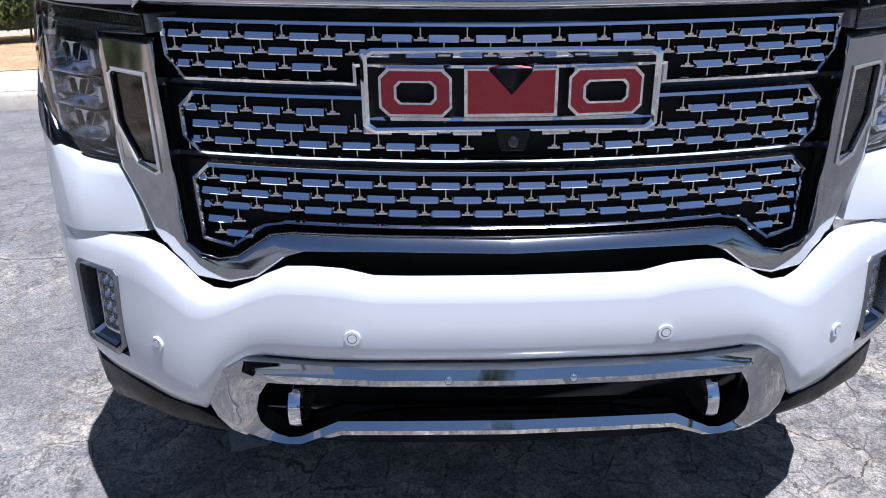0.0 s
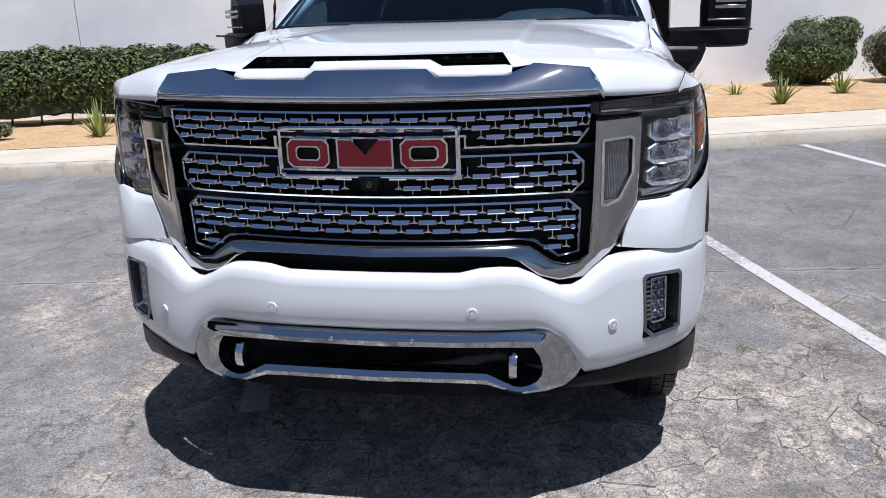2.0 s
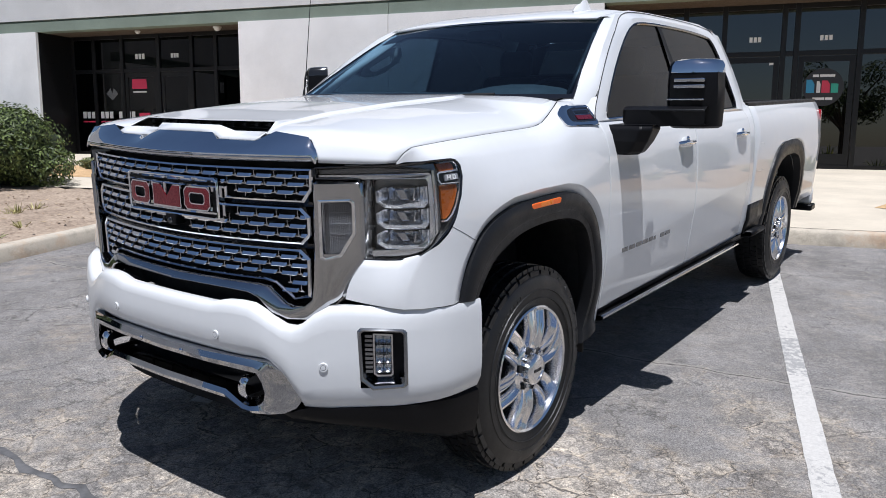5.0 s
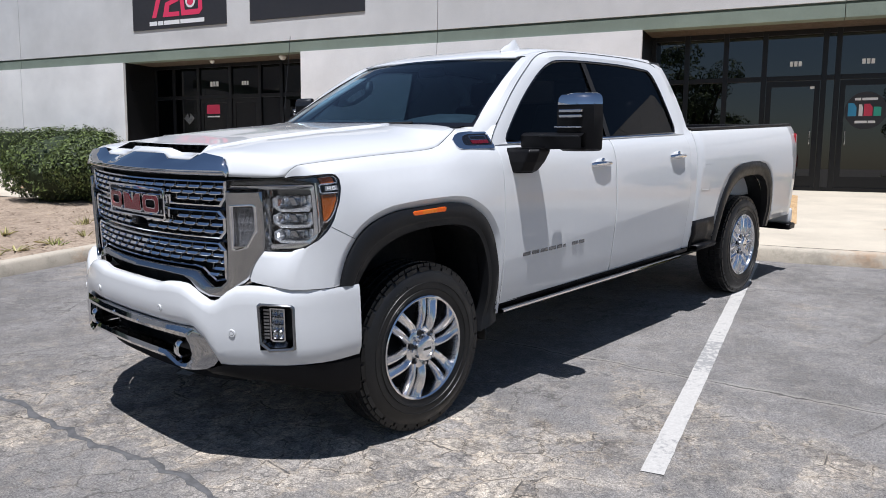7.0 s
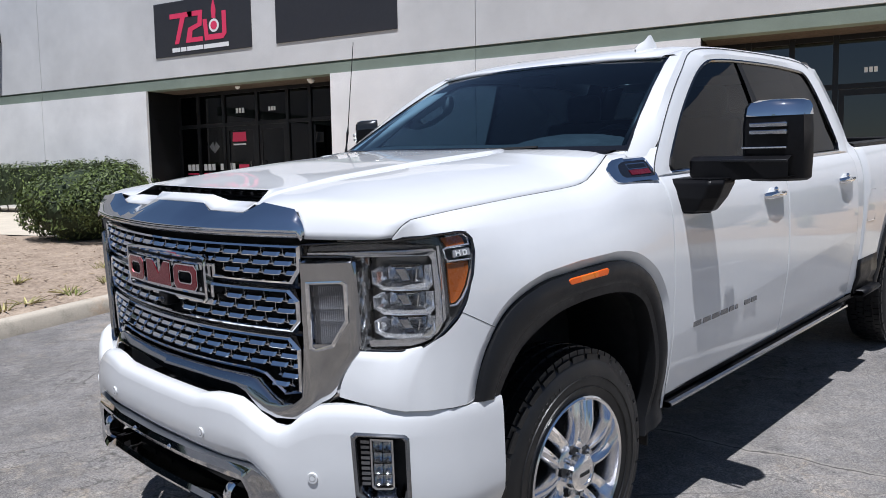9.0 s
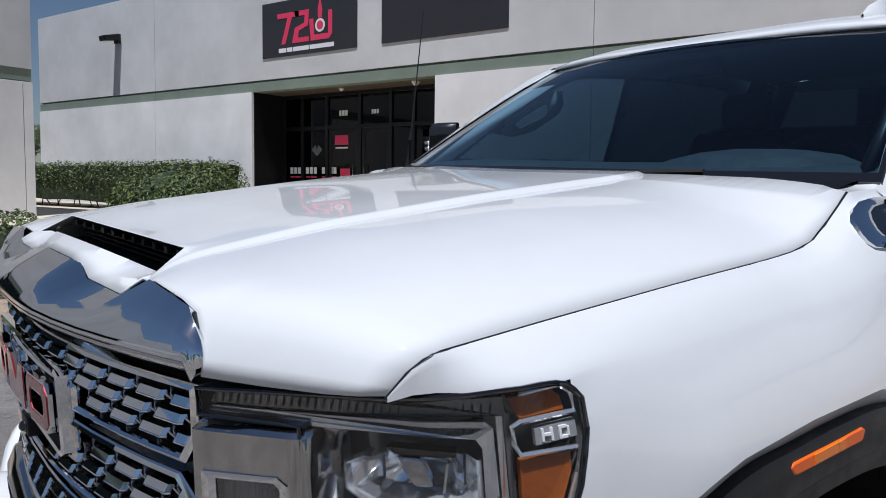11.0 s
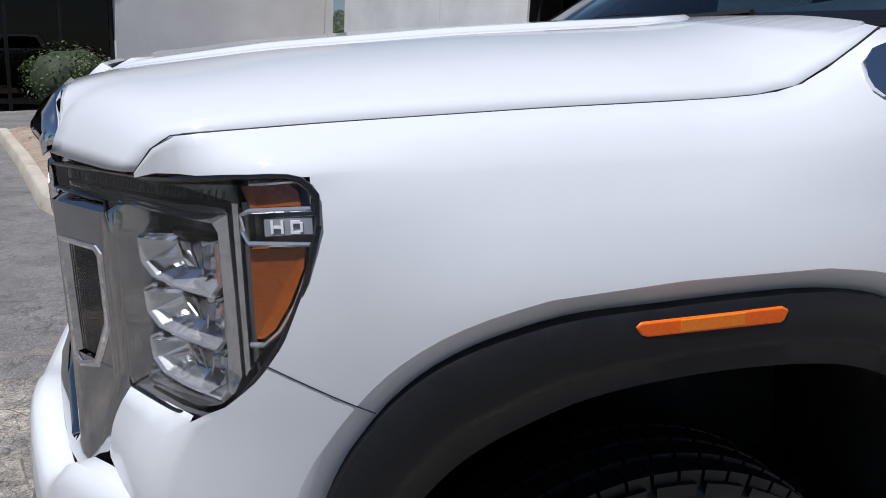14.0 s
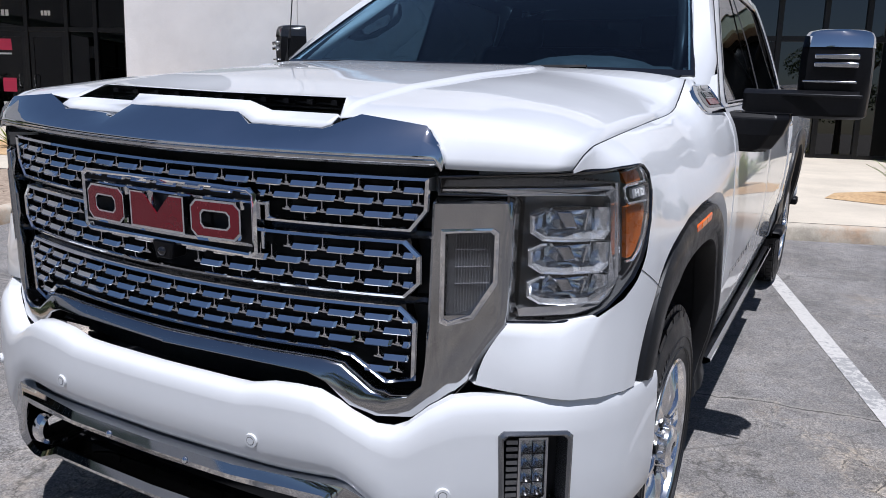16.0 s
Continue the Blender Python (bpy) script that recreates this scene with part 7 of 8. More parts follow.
    spin(bm, [(0.112, xo - 0.06), (0.108, xo - 0.028), (0.094, xo - 0.020), (0.066, xo - 0.018), (0.064, xo + 0.010), (0.054, xo + 0.020), (0.040, xo + 0.022), (0.038, xo + 0.018), (0.0, xo + 0.019)], (0, y, z), 36)
    bmesh.ops.recalc_face_normals(bm, faces=bm.faces[:])
    if side < 0:
        flip_x(bm)
    part("centre_cap", bm, POLISHED, root)
    # plain raised bars in place of the cap's lettering
    for k in range(6):
        bm = bmesh.new()
        box(bm, side * (xo + 0.017), side * (xo + 0.0205), y - 0.027 + k * 0.0092, y - 0.0205 + k * 0.0092, z - 0.006, z + 0.006)
        part("cap_lettering", bm, DARKMETAL, root, smooth=False)
    # raised bars of the tyre's side lettering
    for k, (c, n) in enumerate(((1.9, 9), (5.0, 7))):
        for j in range(n):
            a = c + j * 0.075
            bm = bmesh.new()
            box(bm, xo + 0.0025, xo + 0.0048, -0.005, 0.005, -0.008, 0.008)
            bmesh.ops.rotate(bm, verts=bm.verts, matrix=Matrix.Rotation(a - math.pi / 2, 3, "X"))
            bmesh.ops.translate(bm, verts=bm.verts, vec=(0, y + 0.352 * math.cos(a), z + 0.352 * math.sin(a)))
            if side < 0:
                flip_x(bm)
            part("side_lettering", bm, RUBBER, tyre, smooth=False)
    for k in range(8):
        a = 2 * math.pi * k / 8
        bm = bmesh.new()
        bmesh.ops.create_cone(bm, cap_ends=True, segments=8, radius1=0.011, radius2=0.009, depth=0.03, matrix=pose(side * (xo - 0.012), y + 0.080 * math.cos(a), z + 0.080 * math.sin(a), 0, 90, 0))
        part("wheel_nut", bm, SATIN, root)
    return root


for side in (1, -1):
    for y in (1.087, 5.125):
        wheel(side, y)

# --- cab ---
BED_X = ((0.55, 1.000), (0.62, 1.020), (0.75, 1.034), (0.95, 1.050), (1.10, 1.056), (1.24, 1.052), (1.32, 1.042), (1.38, 1.026), (1.45, 0.993), (1.468, 0.975))
DOOR_X = ((0.56, 1.030), (0.60, 1.038), (0.68, 1.044), (0.76, 1.047), (0.86, 1.051), (0.95, 1.055), (1.10, 1.057), (1.24, 1.051), (1.32, 1.041), (1.38, 1.024), (1.42, 1.000), (1.445, 0.978))
DOOR_X, BED_X = smooth_line(DOOR_X, 4), smooth_line(BED_X, 4)


def glass_x(z):
    return 0.974 - (z - 1.45) * 0.30 - (z - 1.45) ** 2 * 0.13


def edge_out(z):
    """How far the door frame's outer edge stands off the glass: less towards the roof."""
    k = max(0.0, min(1.0, (z - 1.88) / 0.10))
    return 0.010 - 0.022 * k * k * (3 - 2 * k)


def roof_z(x, y):
    return 2.046 - 0.056 * (abs(x) / 0.78) ** 4 - 0.068 * max(0, (2.7 - y) / 0.5) ** 2 - 0.02 * max(0, (y - 3.6) / 0.45) ** 2 - 0.045 * max(0, (y - 3.83) / 0.20) ** 2


for side in (1, -1):
    for name, ya, yb, tops in (("front_door", 1.690, 2.864, None), ("rear_door", 2.870, 3.952, None)):
        bm = bmesh.new()
        cols = []
        zs = [0.555, 0.60, 0.68, 0.76, 0.82, 0.86, 0.95, 1.02, 1.10, 1.18, 1.24, 1.29, 1.32, 1.35, 1.38, 1.40, 1.42, 1.435, 1.447]
        for k in range(15):
            y = (ya, ya + 0.004, ya + 0.009)[k] if k < 3 else (yb - 0.009, yb - 0.004, yb)[k - 12] if k > 11 else ya + (yb - ya) * (k - 2) / 10
            c = []
            # the fold above the sill climbs towards the tail; below it the door turns under
            fold = 0.80 + 0.072 * (y - 1.70)
            for z in zs[:3] + [0.71, fold - 0.03, fold - 0.003, fold + 0.003, fold + 0.05] + zs[7:]:
                yy = y
                if name == "front_door" and k == 0:
                    yy = lerp_table(((0.555, 1.6915), (1.30, 1.6915), (1.447, 1.680)), z)
                x = lerp_table(DOOR_X, z) - 0.085 * max(0.0, fold - z)
                if k in (0, 14):
                    x -= 0.003
                c.append((x, yy, z))
            cols.append([(c[0][0] - 0.03, c[0][1], c[0][2] - 0.006)] + c)
        grid(bm, cols)
        bmesh.ops.recalc_face_normals(bm, faces=bm.faces[:])
        if side < 0:
            flip_x(bm)
        door = part(name, bm, PAINT, truck, "white painted door, closed", thick=0.004)
        # handle
        hy = 2.675 if name == "front_door" else 3.728
        bm = bmesh.new()
        tube(bm, [(side * 1.046, hy - 0.105, 1.288), (side * 1.062, hy - 0.088, 1.290), (side * 1.067, hy, 1.290), (side * 1.062, hy + 0.088, 1.290), (side * 1.046, hy + 0.105, 1.288)], [0.013, 0.017, 0.018, 0.017, 0.013], 10)
        handle = part("door_handle", bm, CHROME, door, "chrome door handle")
        bm = bmesh.new()
        bmesh.ops.create_uvsphere(bm, u_segments=16, v_segments=8, radius=1, matrix=Matrix.LocRotScale((side * 1.044, hy - 0.01, 1.288), None, (0.009, 0.062, 0.036)))
        part("handle_cup", bm, PAINT, door)
        bm = bmesh.new()
        bmesh.ops.create_uvsphere(bm, u_segments=14, v_segments=8, radius=1, matrix=Matrix.LocRotScale((side * 1.052, hy + 0.02, 1.313), None, (0.012, 0.020, 0.014)))
        part("handle_lock", bm, CHROME, door, "chrome lock cap")
    # dark gaps behind the door edges
    for y in (1.687, 2.867, 3.96):
        bm = bmesh.new()
        grid(bm, [[(side * (lerp_table(DOOR_X, z) - 0.035), y + e, z) for z in (0.56, 0.8, 1.1, 1.3, 1.44)] for e in (-0.02, 0.02)])
        part("door_gap", bm, DULLBLACK, truck)
    # sill and running board
    bm = bmesh.new()
    grid(bm, [[(side * x, y, z) for x, z in ((1.012, 0.56), (1.000, 0.53), (0.94, 0.50), (0.80, 0.46))] for y in (1.62, 2.4, 3.2, 4.05)])
    part("sill", bm, BLACK, truck)
    bm = bmesh.new()
    grid(bm, [[(side * x, y, z) for x, z in ((0.90, 0.520), (1.020, 0.522), (1.032, 0.517), (1.034, 0.505), (1.020, 0.495), (0.90, 0.49))] for y in (1.70, 2.4, 3.1, 3.88)])
    step = part("running_board", bm, BLACK, truck, "black running board with a bright edge")
    bm = bmesh.new()
    grid(bm, [[(side * x, y, z) for x, z in ((1.026, 0.524), (1.038, 0.519), (1.040, 0.509), (1.030, 0.504))] for y in (1.70, 2.4, 3.1, 3.88)])
    part("step_edge", bm, TRIM_CHROME, step)
    # side glass and its frame: outlines of (y, z)
    win = [(1.80, 1.452), (1.815, 1.50), (2.02, 1.68), (2.25, 1.835), (2.42, 1.915), (2.56, 1.938), (2.82, 1.944), (3.25, 1.938), (3.58, 1.918), (3.68, 1.895), (3.735, 1.80), (3.79, 1.60), (3.815, 1.50), (3.80, 1.458), (2.9, 1.452)]
    shell = [(1.655, 1.440), (1.70, 1.515), (1.93, 1.715), (2.17, 1.880), (2.37, 1.972), (2.55, 1.997), (2.82, 2.003), (3.30, 1.998), (3.68, 1.980), (3.82, 1.945), (3.885, 1.82), (3.935, 1.60), (3.953, 1.50), (3.953, 1.438), (2.9, 1.438)]
    win, shell = (smooth_line(q[:13], 3) + q[13:] for q in (win, shell))
    bm = bmesh.new()
    cols = []
    for (a, b), (c, d) in zip(shell + shell[:1], win + win[:1]):
        m = ((a + c) / 2, (b + d) / 2)
        xo = glass_x(b) + edge_out(b)
        cols.append([(side * xo, a, b), (side * (glass_x(m[1]) + 0.016), *m), (side * (glass_x(d) + 0.010), c, d), (side * (glass_x(d) - 0.012), c, d)])
    grid(bm, cols)
    bmesh.ops.recalc_face_normals(bm, faces=bm.faces[:])
    frame_ob = part("window_surround", bm, PAINT, truck, "white window surround of the cab doors")
    bm = bmesh.new()
    tube(bm, [(side * (glass_x(b) + 0.006), a, b) for a, b in win], 0.008, 6, closed=True)
    part("window_trim", bm, GLOSSBLACK, frame_ob)
    bm = bmesh.new()
    tube(bm, [(side * (glass_x(1.452) + 0.012), y, 1.449) for y in (1.79, 2.3, 2.8, 3.3, 3.81)], 0.006, 6)
    part("belt_moulding", bm, CHROME, frame_ob, "chrome belt moulding")
    for name, ys in (("front_side_window", win[:19] + [(2.87, 1.452)]), ("rear_side_window", [(2.87, 1.452), (2.82, 1.944)] + win[19:38])):
        bm = bmesh.new()
        bm.faces.new([bm.verts.new((side * glass_x(b), a, b)) for a, b in ys])
        bmesh.ops.triangulate(bm, faces=bm.faces[:])
        facing(bm, (1, 0, 0.3 * side))
        ob = part(name, bm, LIGHT_TINT if name.startswith("front") else TINT, truck, "tinted side window")
        ob.visible_shadow = False
    bm = bmesh.new()
    grid(bm, [[(side * (glass_x(b) + 0.007), a + e, b) for a, b in ((2.87, 1.452), (2.85, 1.70), (2.82, 1.944))] for e in (-0.026, 0.026)])
    part("window_post", bm, DULLBLACK, frame_ob)
    # windscreen pillar
    bm = bmesh.new()
    if side > 0:
        edge = [(0.899, 1.606, 1.545), (0.850, 1.790, 1.682), (0.802, 1.98, 1.806), (0.747, 2.18, 1.915), (0.725, 2.27, 1.955)]
    else:
        edge = [(0.862, 1.585, 1.545), (0.83, 1.78, 1.68), (0.79, 1.98, 1.80), (0.745, 2.18, 1.915), (0.725, 2.27, 1.955)]
    back = [(1.700, 1.515) if side > 0 else (1.655, 1.440), (1.80, 1.60), (2.00, 1.765), (2.20, 1.892), (2.37, 1.972)]
    cols = []
    for (x, y, z), (a, b) in zip(edge, back):
        xo = glass_x(b) + edge_out(b)
        swell = 1.0
        if side > 0 and b < 1.52:
            xo, swell = 0.946, 0.25
        cols.append([(side * (x - 0.02), y + 0.01, z - 0.012), (side * x, y, z), (side * ((x + xo) / 2 + 0.022 * swell), (y + a) / 2 - 0.012 * swell, (z + b) / 2 + 0.010 * swell), (side * xo, a, b)])
    grid(bm, cols)
    if side > 0:
        # base of the pillar, running down into the wing
        grid(bm, [cols[0][1:], [(0.8985, 1.575, 1.5345), (0.915, 1.600, 1.5125), (0.9335, 1.645, 1.493)]])
        grid(bm, [[(glass_x(b) + 0.011, a, b) for a, b in ((1.676, 1.440), (1.690, 1.478), (1.712, 1.515), (1.750, 1.555))], [(lerp_table(REAR_X, b) + 0.0015, a, b) for a, b in ((1.668, 1.440), (1.640, 1.478), (1.625, 1.505), (1.625, 1.528))]])
    bmesh.ops.recalc_face_normals(bm, faces=bm.faces[:])
    part("windscreen_pillar", bm, PAINT, truck)
    bm = bmesh.new()
    if side > 0:
        grid(bm, [[(0.906, y, 1.516), (0.9005, y, 1.531), (0.9 + (xi - 0.9) * 0.5, y, 1.534 + (zi - 1.534) * 0.6), (xi, y, zi)] for y, xi, zi in ((1.457, 0.79, 1.5375), (1.48, 0.79, 1.538), (1.52, 0.79, 1.540), (1.545, 0.81, 1.5405), (1.565, 0.845, 1.541), (1.585, 0.872, 1.542), (1.598, 0.888, 1.543), (1.61, 0.897, 1.546), (1.64, 0.890, 1.568), (1.665, 0.882, 1.588))])
    else:
        grid(bm, [[(side * 0.899, y, 1.512), (side * 0.890, y, 1.530), (side * (0.44 + xi / 2), y, zi - 0.008), (side * xi, y, zi)] for y, xi, zi in ((1.475, 0.835, 1.534), (1.49, 0.838, 1.540), (1.52, 0.842, 1.547), (1.57, 0.852, 1.549), (1.62, 0.862, 1.553), (1.69, 0.87, 1.562))])
    bmesh.ops.recalc_face_normals(bm, faces=bm.faces[:])
    part("pillar_foot", bm, PAINT, truck)
    bm = bmesh.new()
    grid(bm, [[(side * x, y, z) for y, z in ((1.455, 1.494), (1.485, 1.512), (1.52, 1.522))] for x in (0.80, 0.85, 0.88, 0.896)])
    facing(bm, (0, 0, 1))
    part("hinge_panel", bm, PAINT, truck)
    bm = bmesh.new()
    tube(bm, [(side * (glass_x(b) + edge_out(b) + 0.003), a, b + 0.001) for a, b in shell[:28]], 0.0020, 5)
    part("door_seal", bm, DULLBLACK, truck)
    # badge on the wing
    bo = [(1.390, 1.462), (1.397, 1.485), (1.420, 1.503), (1.460, 1.515), (1.52, 1.520), (1.66, 1.521), (1.672, 1.512), (1.672, 1.438), (1.66, 1.428), (1.60, 1.429), (1.50, 1.431), (1.43, 1.432), (1.403, 1.437), (1.392, 1.448)]
    bi = [(1.455, 1.465), (1.462, 1.482), (1.475, 1.495), (1.50, 1.503), (1.53, 1.506), (1.655, 1.507), (1.662, 1.502), (1.662, 1.452), (1.655, 1.447), (1.60, 1.446), (1.52, 1.447), (1.475, 1.449), (1.462, 1.452), (1.457, 1.457)]

    def badge_at(a, b, d):
        x = lerp_table(((1.42, 0.990), (1.44, 0.972), (1.46, 0.955), (1.48, 0.938), (1.50, 0.922), (1.521, 0.904)), b) + 0.06 * (a - 1.42)
        return (side * (x + 0.009 - d * 0.8), a, b - d * 0.6)
    bm = bmesh.new()
    ring(bm, bo, bi, badge_at, 0.004, 0.022)
    bmesh.ops.recalc_face_normals(bm, faces=bm.faces[:])
    bd = part("wing_badge", bm, CHROME, truck, "chrome framed badge with a red lower bar")
    bm = bmesh.new()
    prism(bm, bi, lambda a, b, d: badge_at(a, b, -0.0005 + d), 0.012)
    bmesh.ops.recalc_face_normals(bm, faces=bm.faces[:])
    part("badge_field", bm, GLOSSBLACK, bd)
    for q, mat in (((1.515, 1.640, 1.4735, 1.496), SATIN), ((1.513, 1.640, 1.455, 1.4725), RED)):
        bm = bmesh.new()
        prism(bm, [(q[0], q[2]), (q[1], q[2]), (q[1], q[3]), (q[0], q[3])], lambda a, b, d: badge_at(a, b, -0.0035 + d), 0.006)
        bmesh.ops.recalc_face_normals(bm, faces=bm.faces[:])
        part("badge_bar", bm, mat, bd)
    bm = bmesh.new()
    for k in range(7):
        a = 1.521 + k * 0.0166
        prism(bm, [(a, 1.4775), (a + 0.0125, 1.4775), (a + 0.0125, 1.492), (a, 1.492)], lambda p, q, d: badge_at(p, q, -0.0050 + d), 0.004)
    bmesh.ops.recalc_face_normals(bm, faces=bm.faces[:])
    part("badge_lettering", bm, GLOSSBLACK, bd)
    # side lettering as plain bars
    for k, (a, b) in enumerate(((1.86, 1.93), (1.945, 2.015), (2.03, 2.10), (2.115, 2.185), (2.20, 2.25), (2.265, 2.29), (2.36, 2.42), (2.435, 2.495))):
        bm = bmesh.new()
        box(bm, side * 1.040, side * 1.0520, a, b, 0.806, 0.828 if k != 5 else 0.826)
        part("door_lettering", bm, SMOKED, truck)
    # mirror
    mir = tagged(new("tow_mirror"), "black tow mirror with a chrome cap")
    mir.parent = truck
    ON_TRUCK.add(mir.name)
    if side < 0:
        # the far mirror is turned back a little on its arm
        pivot = Matrix.Translation((-1.03, 1.87, 0))
        mir.matrix_local = Matrix.Translation((-0.05, -0.11, 0.025)) @ pivot @ pose(0, 0, 0, 0, 0, -42) @ pivot.inverted()

    def ell(name, x0, x1, y0, y1, z0, z1, mat, bev, label=""):
        bm = bmesh.new()
        box(bm, x0, x1, y0, y1, z0, z1)
        if side < 0:
            flip_x(bm)
        return part(name, bm, mat, mir, label, bevel=bev)
    bm = bmesh.new()
    cols = []
    for z, x0, x1, y0 in ((1.405, 1.215, 1.415, 1.955), (1.415, 1.205, 1.430, 1.940), (1.50, 1.198, 1.434, 1.925), (1.60, 1.196, 1.432, 1.922), (1.66, 1.198, 1.428, 1.928)):
        cols.append([(x0, 2.06, z), (x0, y0 + 0.05, z), (x0 + 0.025, y0 + 0.012, z), ((x0 + x1) / 2, y0, z), (x1 - 0.045, y0 + 0.022, z), (x1 - 0.008, y0 + 0.06, z), (x1, 2.06, z)])
    grid(bm, cols)
    bm.faces.new([bm.verts.new(p) for p in cols[0]][::-1])
    grid(bm, [[cols[k][0], cols[k][-1]] for k in range(5)])
    bmesh.ops.recalc_face_normals(bm, faces=bm.faces[:])
    if side < 0:
        flip_x(bm)
    part("mirror_housing", bm, BLACK, mir, "black moulded mirror housing")
    bm = bmesh.new()
    cols = []
    for z, k in ((1.655, 0.0), (1.69, 0.004), (1.708, 0.014), (1.716, 0.035), (1.718, 0.07)):
        cols.append([(1.198 + k, 2.06, z), (1.198 + k, 1.975 + k, z), (1.223 + k, 1.937 + k, z), (1.315, 1.924 + k, z), (1.383 - k, 1.948 + k, z), (1.420 - k, 1.985 + k, z), (1.430 - k, 2.06, z)])
    grid(bm, cols)
    bm.faces.new([bm.verts.new(p) for p in cols[-1]])
    bmesh.ops.recalc_face_normals(bm, faces=bm.faces[:])
    if side < 0:
        flip_x(bm)
    # far cap is chrome too; smoked metal paints in its dark reflection
    part("mirror_cap", bm, CHROME if side > 0 else DARKMETAL, mir, "chrome mirror cap")
    for z in (1.622, 1.594):
        ell("mirror_lamp", 1.245, 1.385, 1.912, 1.940, z - 0.009, z + 0.009, PIPE, 0.004, "clear ribbed mirror lamp")
    ell("mirror_strip", 1.215, 1.385, 1.915, 1.935, 1.532, 1.540, SATIN, 0.002)
    bm = bmesh.new()
    grid(bm, [[(x, y0, 1.415 + dz), (x, y0, 1.49), (x, y0 + 0.03, 1.505), (x, y0 + 0.11, 1.505), (x, y0 + 0.11, 1.415 + dz), (x, y0, 1.415 + dz)] for x, y0, dz in ((1.03, 1.86, 0.02), (1.055, 1.845, 0.002), (1.20, 1.862, 0.0), (1.40, 1.90, 0.012))])
    bmesh.ops.recalc_face_normals(bm, faces=bm.faces[:])
    if side < 0:
        flip_x(bm)
    part("mirror_arm", bm, BLACK, mir, "black telescoping mirror arm")
    ell("arm_strip", 1.16, 1.41, 1.855, 1.870, 1.484, 1.494, CHARCOAL, 0.003)
    bm = bmesh.new()
    cols = []
    for z, x1, y0, y1 in ((1.288, 1.125, 1.775, 1.870), (1.30, 1.150, 1.765, 1.89), (1.35, 1.180, 1.755, 1.915), (1.405, 1.200, 1.760, 1.935), (1.425, 1.195, 1.775, 1.935)):
        cols.append([(1.0, y0, z), (x1 - 0.04, y0, z), (x1, y0 + 0.045, z), (x1, y1 - 0.03, z), (x1 - 0.03, y1, z), (1.0, y1, z)])
    grid(bm, cols)
    bm.faces.new([bm.verts.new(p) for p in cols[0]])
    bm.faces.new([bm.verts.new(p) for p in cols[-1]][::-1])
    bmesh.ops.recalc_face_normals(bm, faces=bm.faces[:])
    if side < 0:
        flip_x(bm)
    part("mirror_foot", bm, BLACK, mir, "black mirror foot on the door", smooth=False, bevel=0.006)

# roof
bm = bmesh.new()
cols = []
for k in range(13):
    x = -0.70 + 1.40 * k / 12
    a = abs(x) / 0.78
    c = []
    for q in range(13):
        y = 2.16 + 0.10 * a * a + (4.03 - 2.16 - 0.10 * a * a) * q / 12
        c.append((x, y, roof_z(x, y)))
    x, y, z = c[0]
    cols.append([(x, y - 0.012, 1.955 - 0.010 * a * a), (x, y - 0.006, z - 0.004)] + c)
grid(bm, cols)
bmesh.ops.recalc_face_normals(bm, faces=bm.faces[:])
roof = part("roof", bm, PAINT, truck, "white painted cab roof", thick=0.01)
for side in (1, -1):
    bm = bmesh.new()
    cols = []
    for y, zo in ((2.26, 1.938), (2.32, 1.958), (2.37, 1.972), (2.46, 1.986), (2.55, 1.997), (2.82, 2.003), (3.05, 2.001), (3.30, 1.998), (3.50, 1.990), (3.68, 1.980), (3.82, 1.948), (3.92, 1.945), (4.035, 1.945)):
        xo = glass_x(zo) - (0.010 if y < 3.75 else 0.016)
        zr = roof_z(0.698, y)
        cut = 0.105 * max(0.0, (y - 3.80) / 0.235) ** 2
        cols.append([(side * 0.698, y, zr + 0.002), (side * (0.698 * 0.45 + xo * 0.55), y - cut * 0.45, zr * 0.55 + zo * 0.45 + 0.010), (side * (xo - 0.004), y - cut * 0.9, zo * 0.85 + zr * 0.15 + 0.002), (side * xo, y - cut, zo - 0.003)])
    grid(bm, cols)
    bmesh.ops.recalc_face_normals(bm, faces=bm.faces[:])
    part("roof_rail", bm, PAINT, truck)
    # rear corner of the cab
    bm = bmesh.new()
    zl = (0.56, 0.68, 0.80, 0.92, 1.04, 1.14, 1.24, 1.32, 1.38, 1.42, 1.445)
    up = [(z, glass_x(z) + edge_out(z) - 0.003, y - 0.008, glass_x(z) - 0.004) for z, y in ((1.5, 3.954), (1.6, 3.936), (1.72, 3.912), (1.82, 3.886), (1.90, 3.846), (1.945, 3.822))]
    grid(bm, [[(side * (lerp_table(DOOR_X, z) - 0.003 - 0.085 * max(0.0, 0.962 - z)), 3.955, z) for z in zl] + [(side * x, y, z) for z, x, y, _ in up],
              [(side * (lerp_table(BED_X, z) + 0.001), 4.052, z) for z in zl] + [(side * x, 4.045 - 0.115 * ((z - 1.5) / 0.445) ** 1.6, z) for z, _, _, x in up],
              [(side * (lerp_table(BED_X, z) - 0.05), 4.057, z) for z in zl] + [(side * (x - 0.05), 4.052 - 0.06 * ((z - 1.5) / 0.445) ** 1.6, z) for z, _, _, x in up]])
    bmesh.ops.recalc_face_normals(bm, faces=bm.faces[:])
    part("cab_corner", bm, PAINT, truck)
bm = bmesh.new()
grid(bm, [[(x, 4.055, 0.5), (x, 4.055, 1.46), (x * 0.97, 4.05, 1.52)] for x in (-0.9, 0, 0.9)])
grid(bm, [[(x, 4.045, 1.90), (x, 4.030, roof_z(x, 4.03) - 0.004 - 0.012 * (abs(x) / 0.72) ** 6)] for x in (-0.72, -0.6, -0.4, 0, 0.4, 0.6, 0.72)])
